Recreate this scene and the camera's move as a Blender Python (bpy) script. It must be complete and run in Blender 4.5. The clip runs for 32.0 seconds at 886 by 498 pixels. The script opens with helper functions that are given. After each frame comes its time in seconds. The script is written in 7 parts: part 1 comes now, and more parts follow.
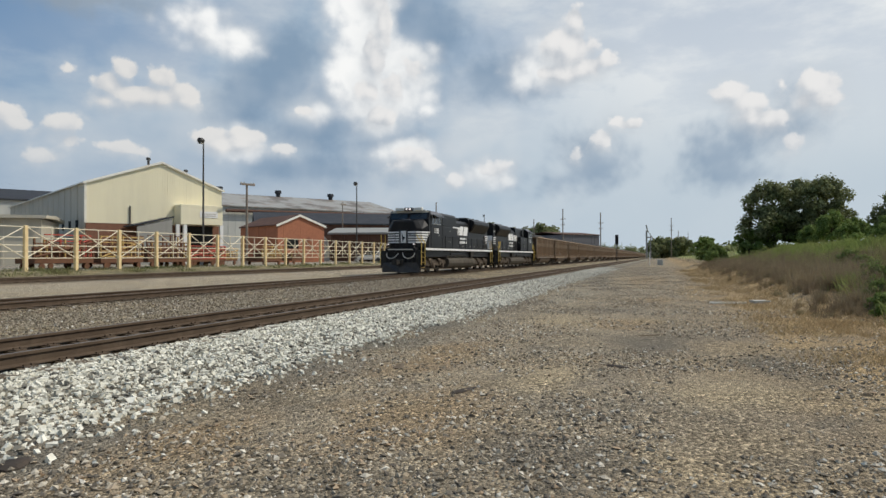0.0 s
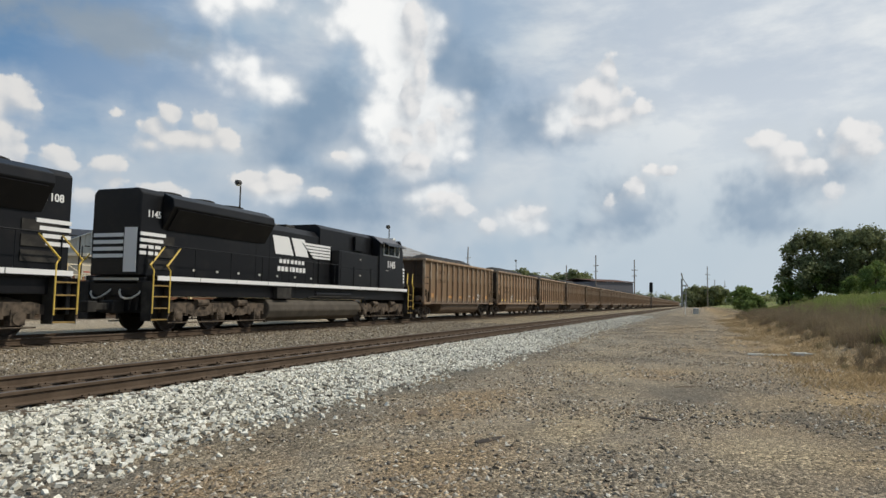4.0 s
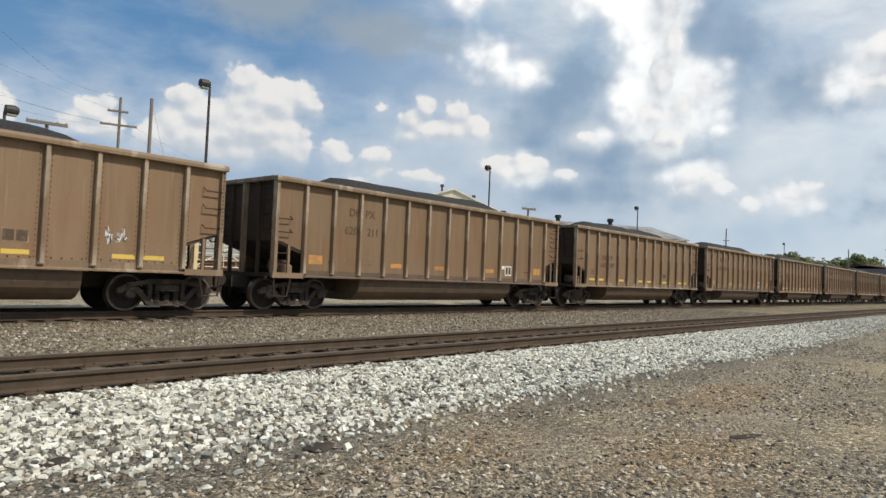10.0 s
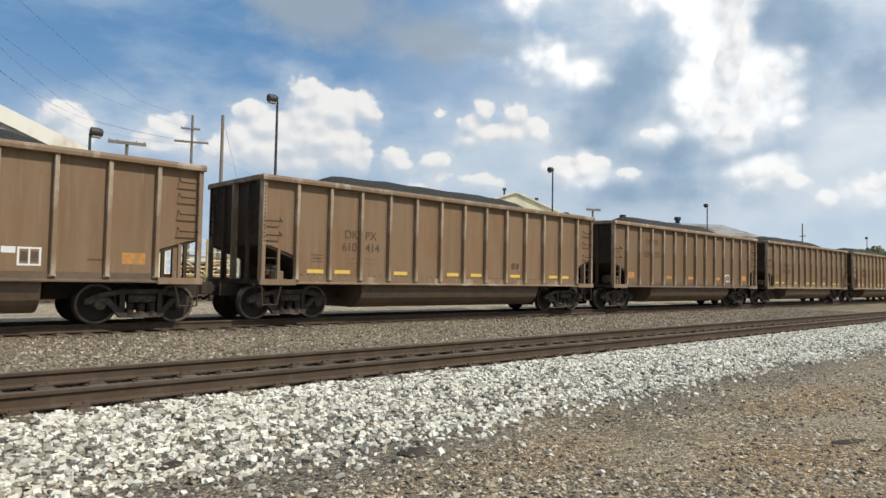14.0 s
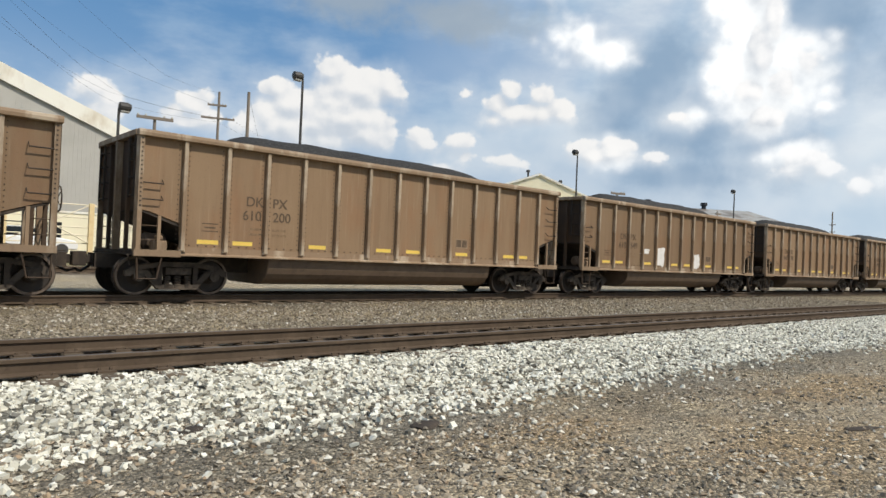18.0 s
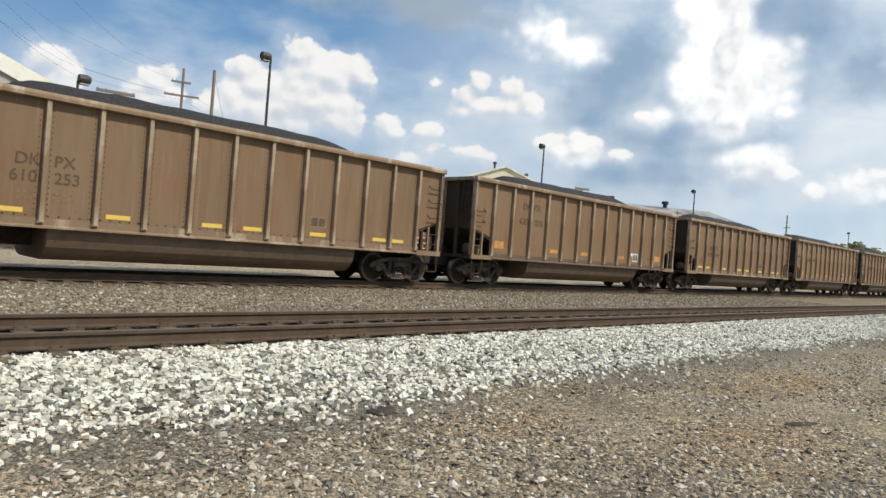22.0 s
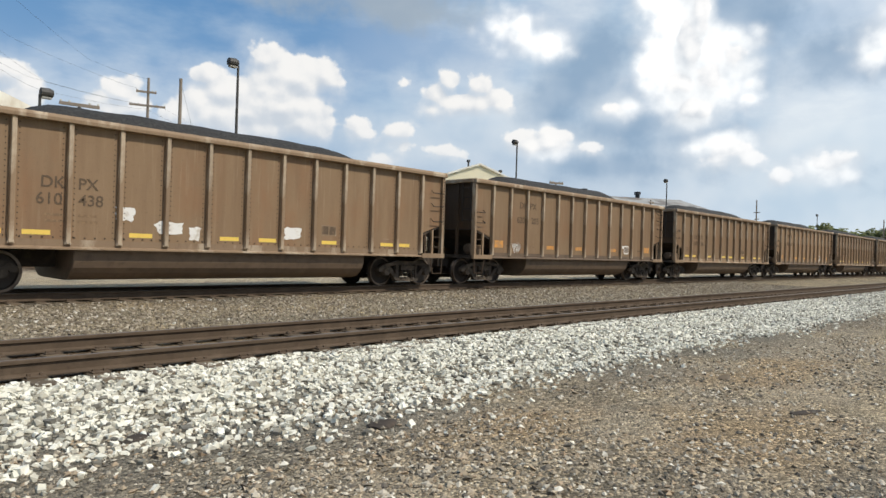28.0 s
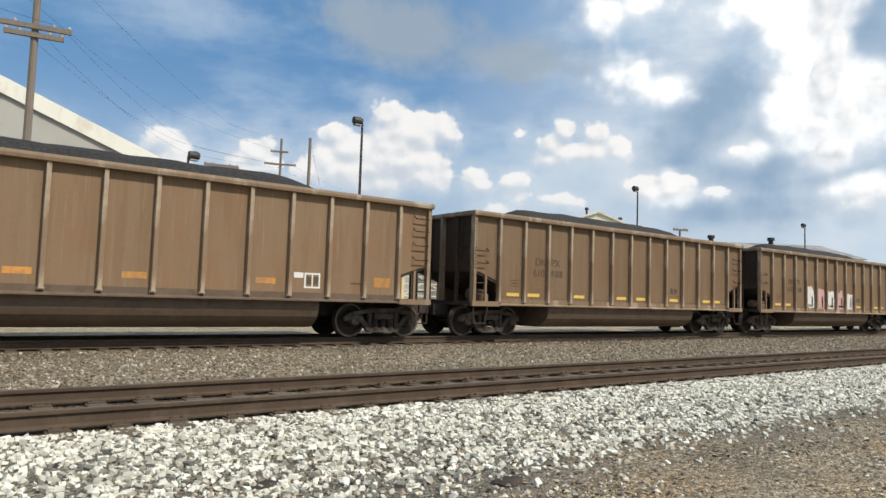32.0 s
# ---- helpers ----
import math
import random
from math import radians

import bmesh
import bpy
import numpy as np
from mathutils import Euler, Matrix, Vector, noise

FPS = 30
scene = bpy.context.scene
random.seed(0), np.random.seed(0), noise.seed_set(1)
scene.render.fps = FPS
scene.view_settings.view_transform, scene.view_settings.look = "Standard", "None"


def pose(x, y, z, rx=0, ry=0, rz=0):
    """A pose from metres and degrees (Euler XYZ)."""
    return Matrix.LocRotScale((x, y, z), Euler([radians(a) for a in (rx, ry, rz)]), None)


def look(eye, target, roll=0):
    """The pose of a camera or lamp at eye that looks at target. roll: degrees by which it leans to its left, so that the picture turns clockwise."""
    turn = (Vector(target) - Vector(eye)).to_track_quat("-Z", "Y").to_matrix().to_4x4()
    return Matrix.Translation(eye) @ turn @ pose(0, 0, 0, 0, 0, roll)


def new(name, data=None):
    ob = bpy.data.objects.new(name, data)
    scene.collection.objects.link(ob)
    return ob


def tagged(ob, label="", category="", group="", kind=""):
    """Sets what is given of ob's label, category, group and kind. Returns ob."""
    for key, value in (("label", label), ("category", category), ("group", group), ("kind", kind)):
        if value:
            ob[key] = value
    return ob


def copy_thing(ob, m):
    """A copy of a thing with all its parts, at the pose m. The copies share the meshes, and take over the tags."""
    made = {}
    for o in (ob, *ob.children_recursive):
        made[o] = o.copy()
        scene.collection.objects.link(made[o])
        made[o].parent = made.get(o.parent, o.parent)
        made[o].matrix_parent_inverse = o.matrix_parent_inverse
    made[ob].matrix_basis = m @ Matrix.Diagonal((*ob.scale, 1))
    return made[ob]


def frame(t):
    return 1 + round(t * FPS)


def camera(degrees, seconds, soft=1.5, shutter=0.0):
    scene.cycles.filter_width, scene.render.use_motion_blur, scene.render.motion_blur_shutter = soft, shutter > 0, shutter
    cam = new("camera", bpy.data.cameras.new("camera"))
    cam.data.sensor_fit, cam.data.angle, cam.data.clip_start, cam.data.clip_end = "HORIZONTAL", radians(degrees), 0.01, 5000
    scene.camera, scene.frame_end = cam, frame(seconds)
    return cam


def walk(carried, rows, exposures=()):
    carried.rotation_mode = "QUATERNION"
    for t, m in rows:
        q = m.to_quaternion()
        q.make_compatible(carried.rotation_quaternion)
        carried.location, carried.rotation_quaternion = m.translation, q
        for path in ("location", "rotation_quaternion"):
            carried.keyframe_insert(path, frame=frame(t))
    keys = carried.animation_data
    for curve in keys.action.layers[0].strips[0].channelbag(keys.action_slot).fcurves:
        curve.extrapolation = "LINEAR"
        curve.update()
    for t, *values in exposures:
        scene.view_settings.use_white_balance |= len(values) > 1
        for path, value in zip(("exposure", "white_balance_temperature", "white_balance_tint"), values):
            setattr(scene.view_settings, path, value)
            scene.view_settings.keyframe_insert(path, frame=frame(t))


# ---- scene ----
cam = camera(66.951, 32.0)

# seconds, place, then heading, pitch and lean in degrees
WALK = [
    (0, 0.000, -0.000, 1.494, 18.041, 0.659, -0.150),
    (0.5, 0.124, 0.059, 1.467, 16.934, 1.088, -0.649),
    (1, 0.184, 0.057, 1.465, 16.797, 1.416, -0.369),
    (1.5, 0.215, 0.025, 1.463, 17.390, 1.914, -0.291),
    (2, 0.210, 0.034, 1.465, 17.887, 2.112, -0.282),
    (2.5, 0.227, 0.002, 1.483, 18.778, 2.265, -0.267),
    (3, 0.235, 0.009, 1.481, 19.162, 3.295, 0.103),
    (3.5, 0.220, 0.014, 1.474, 20.362, 4.370, 0.935),
    (5.5, 0.048, -0.096, 1.502, 21.808, 3.846, 0.658),
    (6, 0.031, -0.086, 1.500, 22.276, 3.560, 0.979),
    (6.5, 0.019, -0.074, 1.497, 25.119, 3.316, 1.209),
    (7, 0.004, -0.083, 1.502, 29.865, 3.067, 1.402),
    (7.5, 0.009, -0.083, 1.500, 32.287, 2.986, 1.707),
    (8, -0.005, -0.079, 1.503, 34.374, 2.671, 2.223),
    (8.5, -0.007, -0.076, 1.499, 36.154, 2.462, 2.537),
    (9, -0.006, -0.068, 1.500, 37.959, 2.454, 2.753),
    (9.5, -0.022, -0.062, 1.499, 40.347, 2.510, 2.628),
    (10, -0.008, -0.087, 1.501, 41.543, 2.278, 2.386),
    (10.5, 0.011, -0.078, 1.499, 37.904, 1.901, 1.979),
    (11, 0.006, -0.051, 1.505, 38.057, 1.773, 2.150),
    (11.5, -0.053, -0.017, 1.505, 41.100, 1.813, 1.800),
    (12, -0.148, -0.011, 1.510, 44.342, 2.060, 1.183),
    (12.5, -0.187, 0.032, 1.507, 46.380, 2.211, 1.261),
    (13, -0.189, 0.016, 1.515, 48.325, 2.094, 1.576),
    (13.5, -0.196, 0.022, 1.506, 48.945, 2.165, 1.706),
    (14, -0.201, 0.021, 1.512, 46.852, 2.489, 1.117),
    (14.5, -0.204, 0.036, 1.513, 45.487, 2.866, 0.801),
    (15, -0.193, 0.032, 1.511, 43.471, 2.825, 0.480),
    (15.5, -0.218, 0.020, 1.506, 43.503, 3.026, 1.000),
    (17.5, -0.234, -0.038, 1.483, 48.305, 1.347, 1.260),
    (18, -0.218, -0.072, 1.483, 48.710, 0.799, 2.422),
    (18.5, -0.181, -0.127, 1.466, 51.433, -0.075, 3.567),
    (19, -0.216, -0.177, 1.489, 53.126, -0.830, 3.708),
    (19.5, -0.177, -0.174, 1.475, 54.790, -0.171, 3.163),
    (20, -0.148, -0.185, 1.472, 52.396, 0.234, 2.911),
    (20.5, -0.144, -0.201, 1.465, 45.346, 0.128, 2.445),
    (21, -0.161, -0.188, 1.472, 42.943, -0.177, 2.909),
    (21.5, -0.185, -0.174, 1.471, 43.876, 0.157, 3.872),
    (22, -0.236, -0.121, 1.483, 45.597, 0.056, 4.447),
    (22.5, -0.303, -0.029, 1.495, 45.309, 0.943, 4.034),
    (23, -0.262, 0.057, 1.488, 46.092, 1.027, 4.053),
    (23.5, -0.266, 0.089, 1.521, 52.123, 1.795, 4.084),
    (24, -0.244, 0.086, 1.524, 53.197, 2.531, 3.465),
    (24.5, -0.232, 0.073, 1.525, 52.364, 3.195, 2.970),
    (25, -0.233, 0.065, 1.528, 52.571, 3.849, 2.959),
    (25.5, -0.218, 0.061, 1.534, 52.939, 4.542, 2.740),
    (27.5, -0.240, 0.145, 1.530, 51.412, 2.594, 2.829),
    (28, -0.213, 0.139, 1.515, 43.568, 0.112, 1.787),
    (28.5, -0.231, 0.180, 1.538, 42.119, -0.755, 1.187),
    (29, -0.252, 0.169, 1.558, 46.675, 1.007, 0.625),
    (29.5, -0.286, 0.177, 1.559, 49.988, 2.671, 0.737),
    (30, -0.328, 0.135, 1.575, 51.569, 3.448, 1.123),
    (30.5, -0.253, 0.213, 1.538, 52.165, 3.863, 1.199),
    (31, -0.233, 0.221, 1.528, 52.683, 3.932, 1.377),
    (31.5, -0.207, 0.249, 1.519, 53.185, 3.928, 1.827),
    (32, -0.191, 0.253, 1.513, 53.650, 4.018, 1.856),
]
walk(cam, [(t, pose(x, y, z, 90 + tilt, 0, head - 90) @ pose(0, 0, 0, 0, 0, lean)) for t, x, y, z, head, tilt, lean in WALK],
     [(0, -0.22), (4, -0.22), (7, -0.25), (9, -0.12), (12, 0.0), (20, 0.10), (32, 0.12)])

# ---- world and sun ----
SUN_AZ, SUN_EL = -70.0, 50.0


def direction(az, el):
    a, e = radians(az), radians(el)
    return Vector((math.cos(e) * math.cos(a), math.cos(e) * math.sin(a), math.sin(e)))


sun = new("sun", bpy.data.lights.new("sun", "SUN"))
sun.data.energy, sun.data.angle, sun.data.color = 3.4, radians(0.6), (1.0, 0.93, 0.82)
sun.matrix_world = look(direction(SUN_AZ, SUN_EL) * 100, (0, 0, 0))

world = bpy.data.worlds.new("world")
scene.world = world
world.use_nodes = True
wt = world.node_tree
wt.nodes.clear()


def wnode(kind, **props):
    n = wt.nodes.new(kind)
    for k, v in props.items():
        setattr(n, k, v)
    return n


def wmath(op, a, b=None, c=None):
    n = wnode("ShaderNodeMath", operation=op)
    for i, v in enumerate((a, b, c)):
        if v is None:
            continue
        if isinstance(v, (int, float)):
            n.inputs[i].default_value = v
        else:
            wt.links.new(v, n.inputs[i])
    return n.outputs[0]


def wmix(fac, a, b):
    n = wnode("ShaderNodeMix", data_type="RGBA")
    for sock, v in ((n.inputs[0], fac), (n.inputs[6], a), (n.inputs[7], b)):
        if isinstance(v, tuple):
            sock.default_value = (*v, 1)
        elif isinstance(v, (int, float)):
            sock.default_value = v
        else:
            wt.links.new(v, sock)
    return n.outputs[2]


def wnoise(vec, scale, detail=6.0, rough=0.55, out=0):
    n = wnode("ShaderNodeTexNoise")
    n.inputs["Scale"].default_value, n.inputs["Detail"].default_value, n.inputs["Roughness"].default_value = scale, detail, rough
    wt.links.new(vec, n.inputs["Vector"])
    return n.outputs[out]


def wrange(v, a, b, c=0.0, d=1.0, kind="SMOOTHSTEP"):
    n = wnode("ShaderNodeMapRange", interpolation_type=kind)
    wt.links.new(v, n.inputs[0])
    for i, q in enumerate((a, b, c, d)):
        n.inputs[i + 1].default_value = q
    return n.outputs[0]


# clouds: heading, height, half width, half height in degrees
HEAPS = []
HEAPS += [(58.7, 15.2, 1.5, 1.2), (56.6, 13.8, 3.5, 1.7), (54.0, 14.1, 1.6, 1.3), (63.5, 13.2, 1.6, 0.9), (61.7, 12.0, 2.8, 1.5), (57.6, 11.5, 4.1, 1.7), (54.9, 9.7, 1.7, 0.9), (59.4, 9.5, 2.9, 1.1), (63.8, 11.1, 1.7, 1.6), (56.0, 10.4, 2.9, 1.4), (60.2, 10.7, 4.4, 1.6), (65.1, 10.1, 2.1, 1.1), (57.6, 12.8, 3.0, 1.7), (61.8, 10.5, 3.7, 1.5)]  # heap
HEAPS += [(69.4, 11.5, 1.4, 1.0), (71.1, 10.5, 1.2, 0.7), (68.3, 10.6, 1.4, 0.7), (69.9, 10.0, 2.2, 0.5)]  # shoulder
HEAPS += [(76.8, 11.9, 1.2, 0.9), (75.5, 11.1, 1.1, 0.9), (76.0, 10.0, 1.6, 0.8), (77.5, 11.3, 0.7, 0.6)]  # left puff
HEAPS += [(43.3, 14.2, 1.0, 0.8), (44.6, 13.0, 1.3, 0.9), (40.9, 13.9, 0.9, 0.8), (42.4, 12.5, 2.7, 0.9), (39.0, 12.7, 1.5, 0.8), (44.9, 11.9, 1.0, 0.6)]  # twin
HEAPS += [(51.1, 10.3, 1.2, 0.7), (48.0, 10.0, 1.2, 0.6), (29.7, 12.2, 0.7, 0.4), (47.2, 8.7, 0.9, 0.5)]  # crumbs
HEAPS += [(37.2, 9.7, 1.5, 0.7), (34.2, 9.8, 1.7, 0.7), (35.5, 9.1, 2.8, 0.7), (43.7, 8.5, 1.6, 0.5), (42.3, 8.2, 0.9, 0.5), (31.6, 9.0, 0.9, 0.4)]  # low row
HEAPS += [(20.8, 8.6, 1.3, 0.7), (21.5, 7.8, 1.1, 0.5), (19.4, 7.9, 0.8, 0.6)]  # low right
HEAPS += [(20.1, 8.6, 1.2, 0.6), (18.9, 8.0, 0.8, 0.4), (21.3, 8.1, 0.7, 0.5), (16.9, 6.5, 0.8, 0.6), (13.7, 7.2, 1.1, 0.7), (13.0, 7.7, 0.7, 0.4)]  # foot
HEAPS += [(6.9, 19.2, 0.9, 1.2), (7.6, 16.9, 2.0, 1.8), (5.5, 17.3, 0.6, 0.7), (8.1, 15.2, 2.2, 0.9), (4.0, 15.9, 0.9, 0.6), (6.2, 15.5, 1.6, 0.8)]  # tower
HEAPS += [(-5.5, 12.8, 1.1, 0.8), (-6.8, 11.7, 1.4, 1.0), (-7.9, 10.4, 1.2, 0.8), (-4.3, 12.7, 0.6, 0.4), (-6.8, 10.8, 1.2, 0.9)]  # far crown
HEAPS += [(-11.1, 12.8, 1.2, 1.0), (-12.0, 11.5, 1.2, 0.8), (-10.4, 11.7, 0.7, 0.7), (-12.4, 12.6, 0.6, 0.6), (-8.9, 12.9, 0.4, 0.4)]  # far head
HEAPS += [(2.3, 10.7, 1.0, 0.5), (3.3, 11.1, 0.6, 0.5), (4.6, 9.6, 0.7, 0.6), (6.9, 8.5, 0.6, 0.5), (-9.6, 8.4, 0.8, 0.7)]  # specks
HEAPS += [(50.5, 9.7, 1.2, 0.7), (47.5, 10.0, 0.9, 0.6), (49.3, 7.4, 1.1, 0.6), (47.2, 13.9, 0.5, 0.4)]  # left low
HEAPS += [(23.7, 22.2, 1.2, 2.4), (23.1, 19.2, 0.7, 1.9), (23.9, 16.6, 1.0, 1.9), (20.6, 15.7, 0.9, 0.9), (23.4, 11.7, 1.3, 0.9), (22.3, 14.1, 1.1, 1.2), (24.4, 13.9, 0.9, 1.0)]  # column edge
SOFT = []
SOFT += [(25.3, 21.4, 3.2, 3.0), (24.5, 17.9, 2.4, 3.1), (25.6, 15.2, 2.3, 2.7), (23.9, 13.0, 2.4, 2.0), (21.6, 15.2, 2.0, 1.8), (23.3, 11.1, 1.6, 0.9), (26.6, 23.2, 4.8, 2.5), (29.3, 12.0, 0.7, 0.6), (19.7, 12.5, 0.6, 0.5)]  # column
SOFT += [(22.5, 16.2, 1.9, 1.8), (21.1, 16.9, 1.9, 1.0), (22.1, 13.5, 2.9, 1.8)]  # column foot
SOFT += [(37.9, 18.6, 1.5, 0.7), (35.8, 17.4, 2.0, 0.7), (38.8, 19.2, 0.7, 0.4)]  # slab
SOFT += [(40.1, 23.4, 2.1, 1.2), (37.4, 23.7, 1.8, 0.8)]  # upper edge
SOFT += [(8.3, 16.5, 1.6, 1.9), (9.5, 15.2, 1.9, 1.2)]  # tower back
SOFT += [(34.9, 9.1, 2.0, 1.0), (28.7, 12.2, 0.9, 0.5), (21.1, 8.9, 2.4, 0.9), (14.4, 6.9, 1.9, 0.8)]  # haze puff
SOFT += [(39.0, 18.2, 1.5, 1.0), (36.9, 17.3, 1.9, 0.9), (35.1, 16.8, 1.6, 0.5)]  # high left
SHADED = []
SHADED += [(57.7, 21.8, 6.4, 2.2), (49.7, 20.0, 5.4, 1.5), (61.7, 22.7, 3.9, 1.5), (45.7, 19.2, 2.9, 0.8)]  # grey deck
SHADED += [(32.4, 13.4, 4.5, 2.0), (28.7, 10.5, 4.7, 1.6), (25.9, 10.8, 3.1, 1.4), (28.7, 7.4, 3.7, 1.1), (25.0, 7.9, 2.4, 0.9)]  # blue well
SHADED += [(13.8, 14.9, 4.1, 1.4), (11.0, 14.1, 2.9, 0.7), (14.8, 13.8, 2.4, 0.5), (18.2, 18.5, 3.0, 2.0), (20.1, 19.8, 1.9, 1.3)]  # under tower
SHADED += [(-4.2, 7.8, 1.7, 1.6), (-5.9, 9.2, 1.9, 1.5), (-10.2, 9.6, 1.4, 1.1), (-5.1, 6.3, 2.0, 0.5), (-9.3, 9.5, 0.5, 1.3)]  # under far
SHADED += [(5.4, 7.4, 2.1, 1.2), (5.8, 9.0, 1.7, 1.2), (8.6, 6.4, 1.7, 0.7)]  # under specks
SHADED += [(30.8, 10.4, 4.2, 1.3), (25.1, 9.5, 3.5, 1.0), (27.8, 7.2, 4.0, 0.8), (33.4, 11.5, 2.6, 0.9)]  # low band
SHADED += [(21.1, 19.4, 1.7, 2.4), (31.3, 16.2, 2.6, 2.2), (31.7, 13.6, 2.1, 1.3)]  # beside column
tex = wnode("ShaderNodeTexCoord").outputs["Generated"]
sep = wnode("ShaderNodeSeparateXYZ")
wt.links.new(tex, sep.inputs[0])
az = wmath("MULTIPLY", wmath("ARCTAN2", sep.outputs[1], sep.outputs[0]), 57.2958)
el = wmath("MULTIPLY", wmath("ARCSINE", sep.outputs[2]), 57.2958)
flat = wnode("ShaderNodeCombineXYZ")
wt.links.new(az, flat.inputs[0])
wt.links.new(el, flat.inputs[1])
flat = flat.outputs[0]


def shifted(dx, dy):
    m = wnode("ShaderNodeVectorMath", operation="ADD")
    wt.links.new(flat, m.inputs[0])
    m.inputs[1].default_value = (dx, dy, 0)
    return m.outputs[0]


def blobs(vec, rows, k=0.6):
    """Degrees outside the nearest of the round lobes, which melt into each other."""
    best = None
    for a, e, ra, re in rows:
        m = wnode("ShaderNodeVectorMath", operation="MULTIPLY_ADD")
        wt.links.new(vec, m.inputs[0])
        m.inputs[1].default_value = (1 / ra, 1 / re, 0)
        m.inputs[2].default_value = (-a / ra, -e / re, 0)
        n = wnode("ShaderNodeVectorMath", operation="LENGTH")
        wt.links.new(m.outputs[0], n.inputs[0])
        r = math.sqrt(ra * re)
        d = wmath("MULTIPLY_ADD", n.outputs["Value"], r, -r)
        best = d if best is None else wmath("SMOOTH_MIN", best, d, k)
    return best


sky = wnode("ShaderNodeTexSky", sky_type="NISHITA", sun_disc=False, sun_elevation=radians(SUN_EL), sun_rotation=radians(90 - SUN_AZ), air_density=1.0, dust_density=0.5)
# clear air, whiter towards the horizon and towards the open country
blue = wmix(0.7, sky.outputs[0], (1.1, 2.9, 5.6))
stretch = wnode("ShaderNodeMapping")
wt.links.new(flat, stretch.inputs[0])
stretch.inputs["Scale"].default_value = (0.4, 1.0, 1.0)
stretch.inputs["Rotation"].default_value = (0, 0, 0.12)
veil = wrange(wnoise(stretch.outputs[0], 0.13, 6.0, 0.6), 0.42, 0.68)
mottle = wnoise(flat, 0.14, 3.0, 0.5)
low = wrange(el, 2.0, 20.0, 1.0, 0.0)
right = wrange(az, 62.0, 28.0, 0.0, 1.0)
behind = wrange(az, -30.0, -60.0, 0.0, 0.4)
cover = wmath("ADD", wmath("MULTIPLY", low, 0.5), wmath("ADD", wmath("MULTIPLY", right, 0.62), wmath("MULTIPLY", veil, 0.42)))
cover = wmath("MINIMUM", wmath("MAXIMUM", wmath("SUBTRACT", cover, behind), 0.0), 0.97)
pale = wmix(wrange(mottle, 0.35, 0.65), (4.9, 6.2, 7.5), (7.2, 7.9, 8.5))
pale = wmix(wrange(az, 24.0, 0.0, 0.0, 0.9), pale, wmix(wrange(el, 4.0, 17.0), (6.6, 7.6, 8.4), (10.0, 10.3, 10.4)))
air = wmix(cover, blue, pale)
# blue-grey haze low over the works
haze = wmath("MULTIPLY", wmath("MULTIPLY", wrange(el, 15.0, 7.0), wrange(az, 16.0, 32.0)), wrange(az, 66.0, 52.0))
air = wmix(wmath("MULTIPLY", haze, 0.6), air, (4.3, 5.4, 6.7))
broad = wnoise(flat, 0.22, 4.0, 0.5)
fine = wnoise(flat, 0.9, 4.0, 0.55)
ragged = wmath("ADD", wmath("MULTIPLY", wmath("SUBTRACT", broad, 0.5), 7.0), wmath("MULTIPLY", wmath("SUBTRACT", fine, 0.5), 2.2))
dark_q = wmath("ADD", blobs(flat, SHADED, 1.2), ragged)
shade = wmix(wrange(az, 36.0, 42.0), wmix(wrange(mottle, 0.38, 0.64), (2.5, 3.7, 5.2), (3.9, 5.0, 6.3)), (3.5, 4.2, 4.9))
air = wmix(wmath("MULTIPLY", wrange(dark_q, 2.2, -2.0), 0.82), air, shade)


def puffs(vec, sizes):
    """Rounded swellings of cloud at several sizes, in degrees."""
    total = wmath("MULTIPLY", wmath("SUBTRACT", wnoise(vec, 0.5, 5.0, 0.5), 0.5), -2.0)
    for scale, weight in sizes:
        n = wnode("ShaderNodeTexVoronoi", feature="SMOOTH_F1", voronoi_dimensions="2D")
        n.inputs["Scale"].default_value, n.inputs["Smoothness"].default_value = scale, 0.3
        wt.links.new(vec, n.inputs["Vector"])
        total = wmath("ADD", total, wmath("MULTIPLY", wmath("SUBTRACT", n.outputs["Distance"], 0.44), weight))
    return total


LARGE = ((0.3, 1.1), (0.7, 0.7))
broad_puff = puffs(flat, LARGE)
puff = puffs(flat, LARGE + ((1.6, 0.42), (3.8, 0.17)))
relief = wmath("ADD", wmath("MULTIPLY", wmath("SUBTRACT", puffs(shifted(-0.5, 0.6), LARGE), broad_puff), 0.6), wmath("MULTIPLY", wmath("SUBTRACT", fine, 0.5), 0.5))
# broad towers and veils with loose edges
soft_q = wmath("ADD", blobs(flat, SOFT, 1.0), wmath("ADD", wmath("MULTIPLY", broad_puff, 0.8), wmath("MULTIPLY", ragged, 0.3)))
soft_tone = wrange(wmath("ADD", wmath("MULTIPLY", relief, 0.45), wmath("MULTIPLY", soft_q, -0.3)), -0.35, 0.45)
air = wmix(wmath("MULTIPLY", wrange(soft_q, 1.5, -0.9), 0.93), air, wmix(soft_tone, (6.9, 7.4, 8.0), (12.0, 12.0, 11.8)))
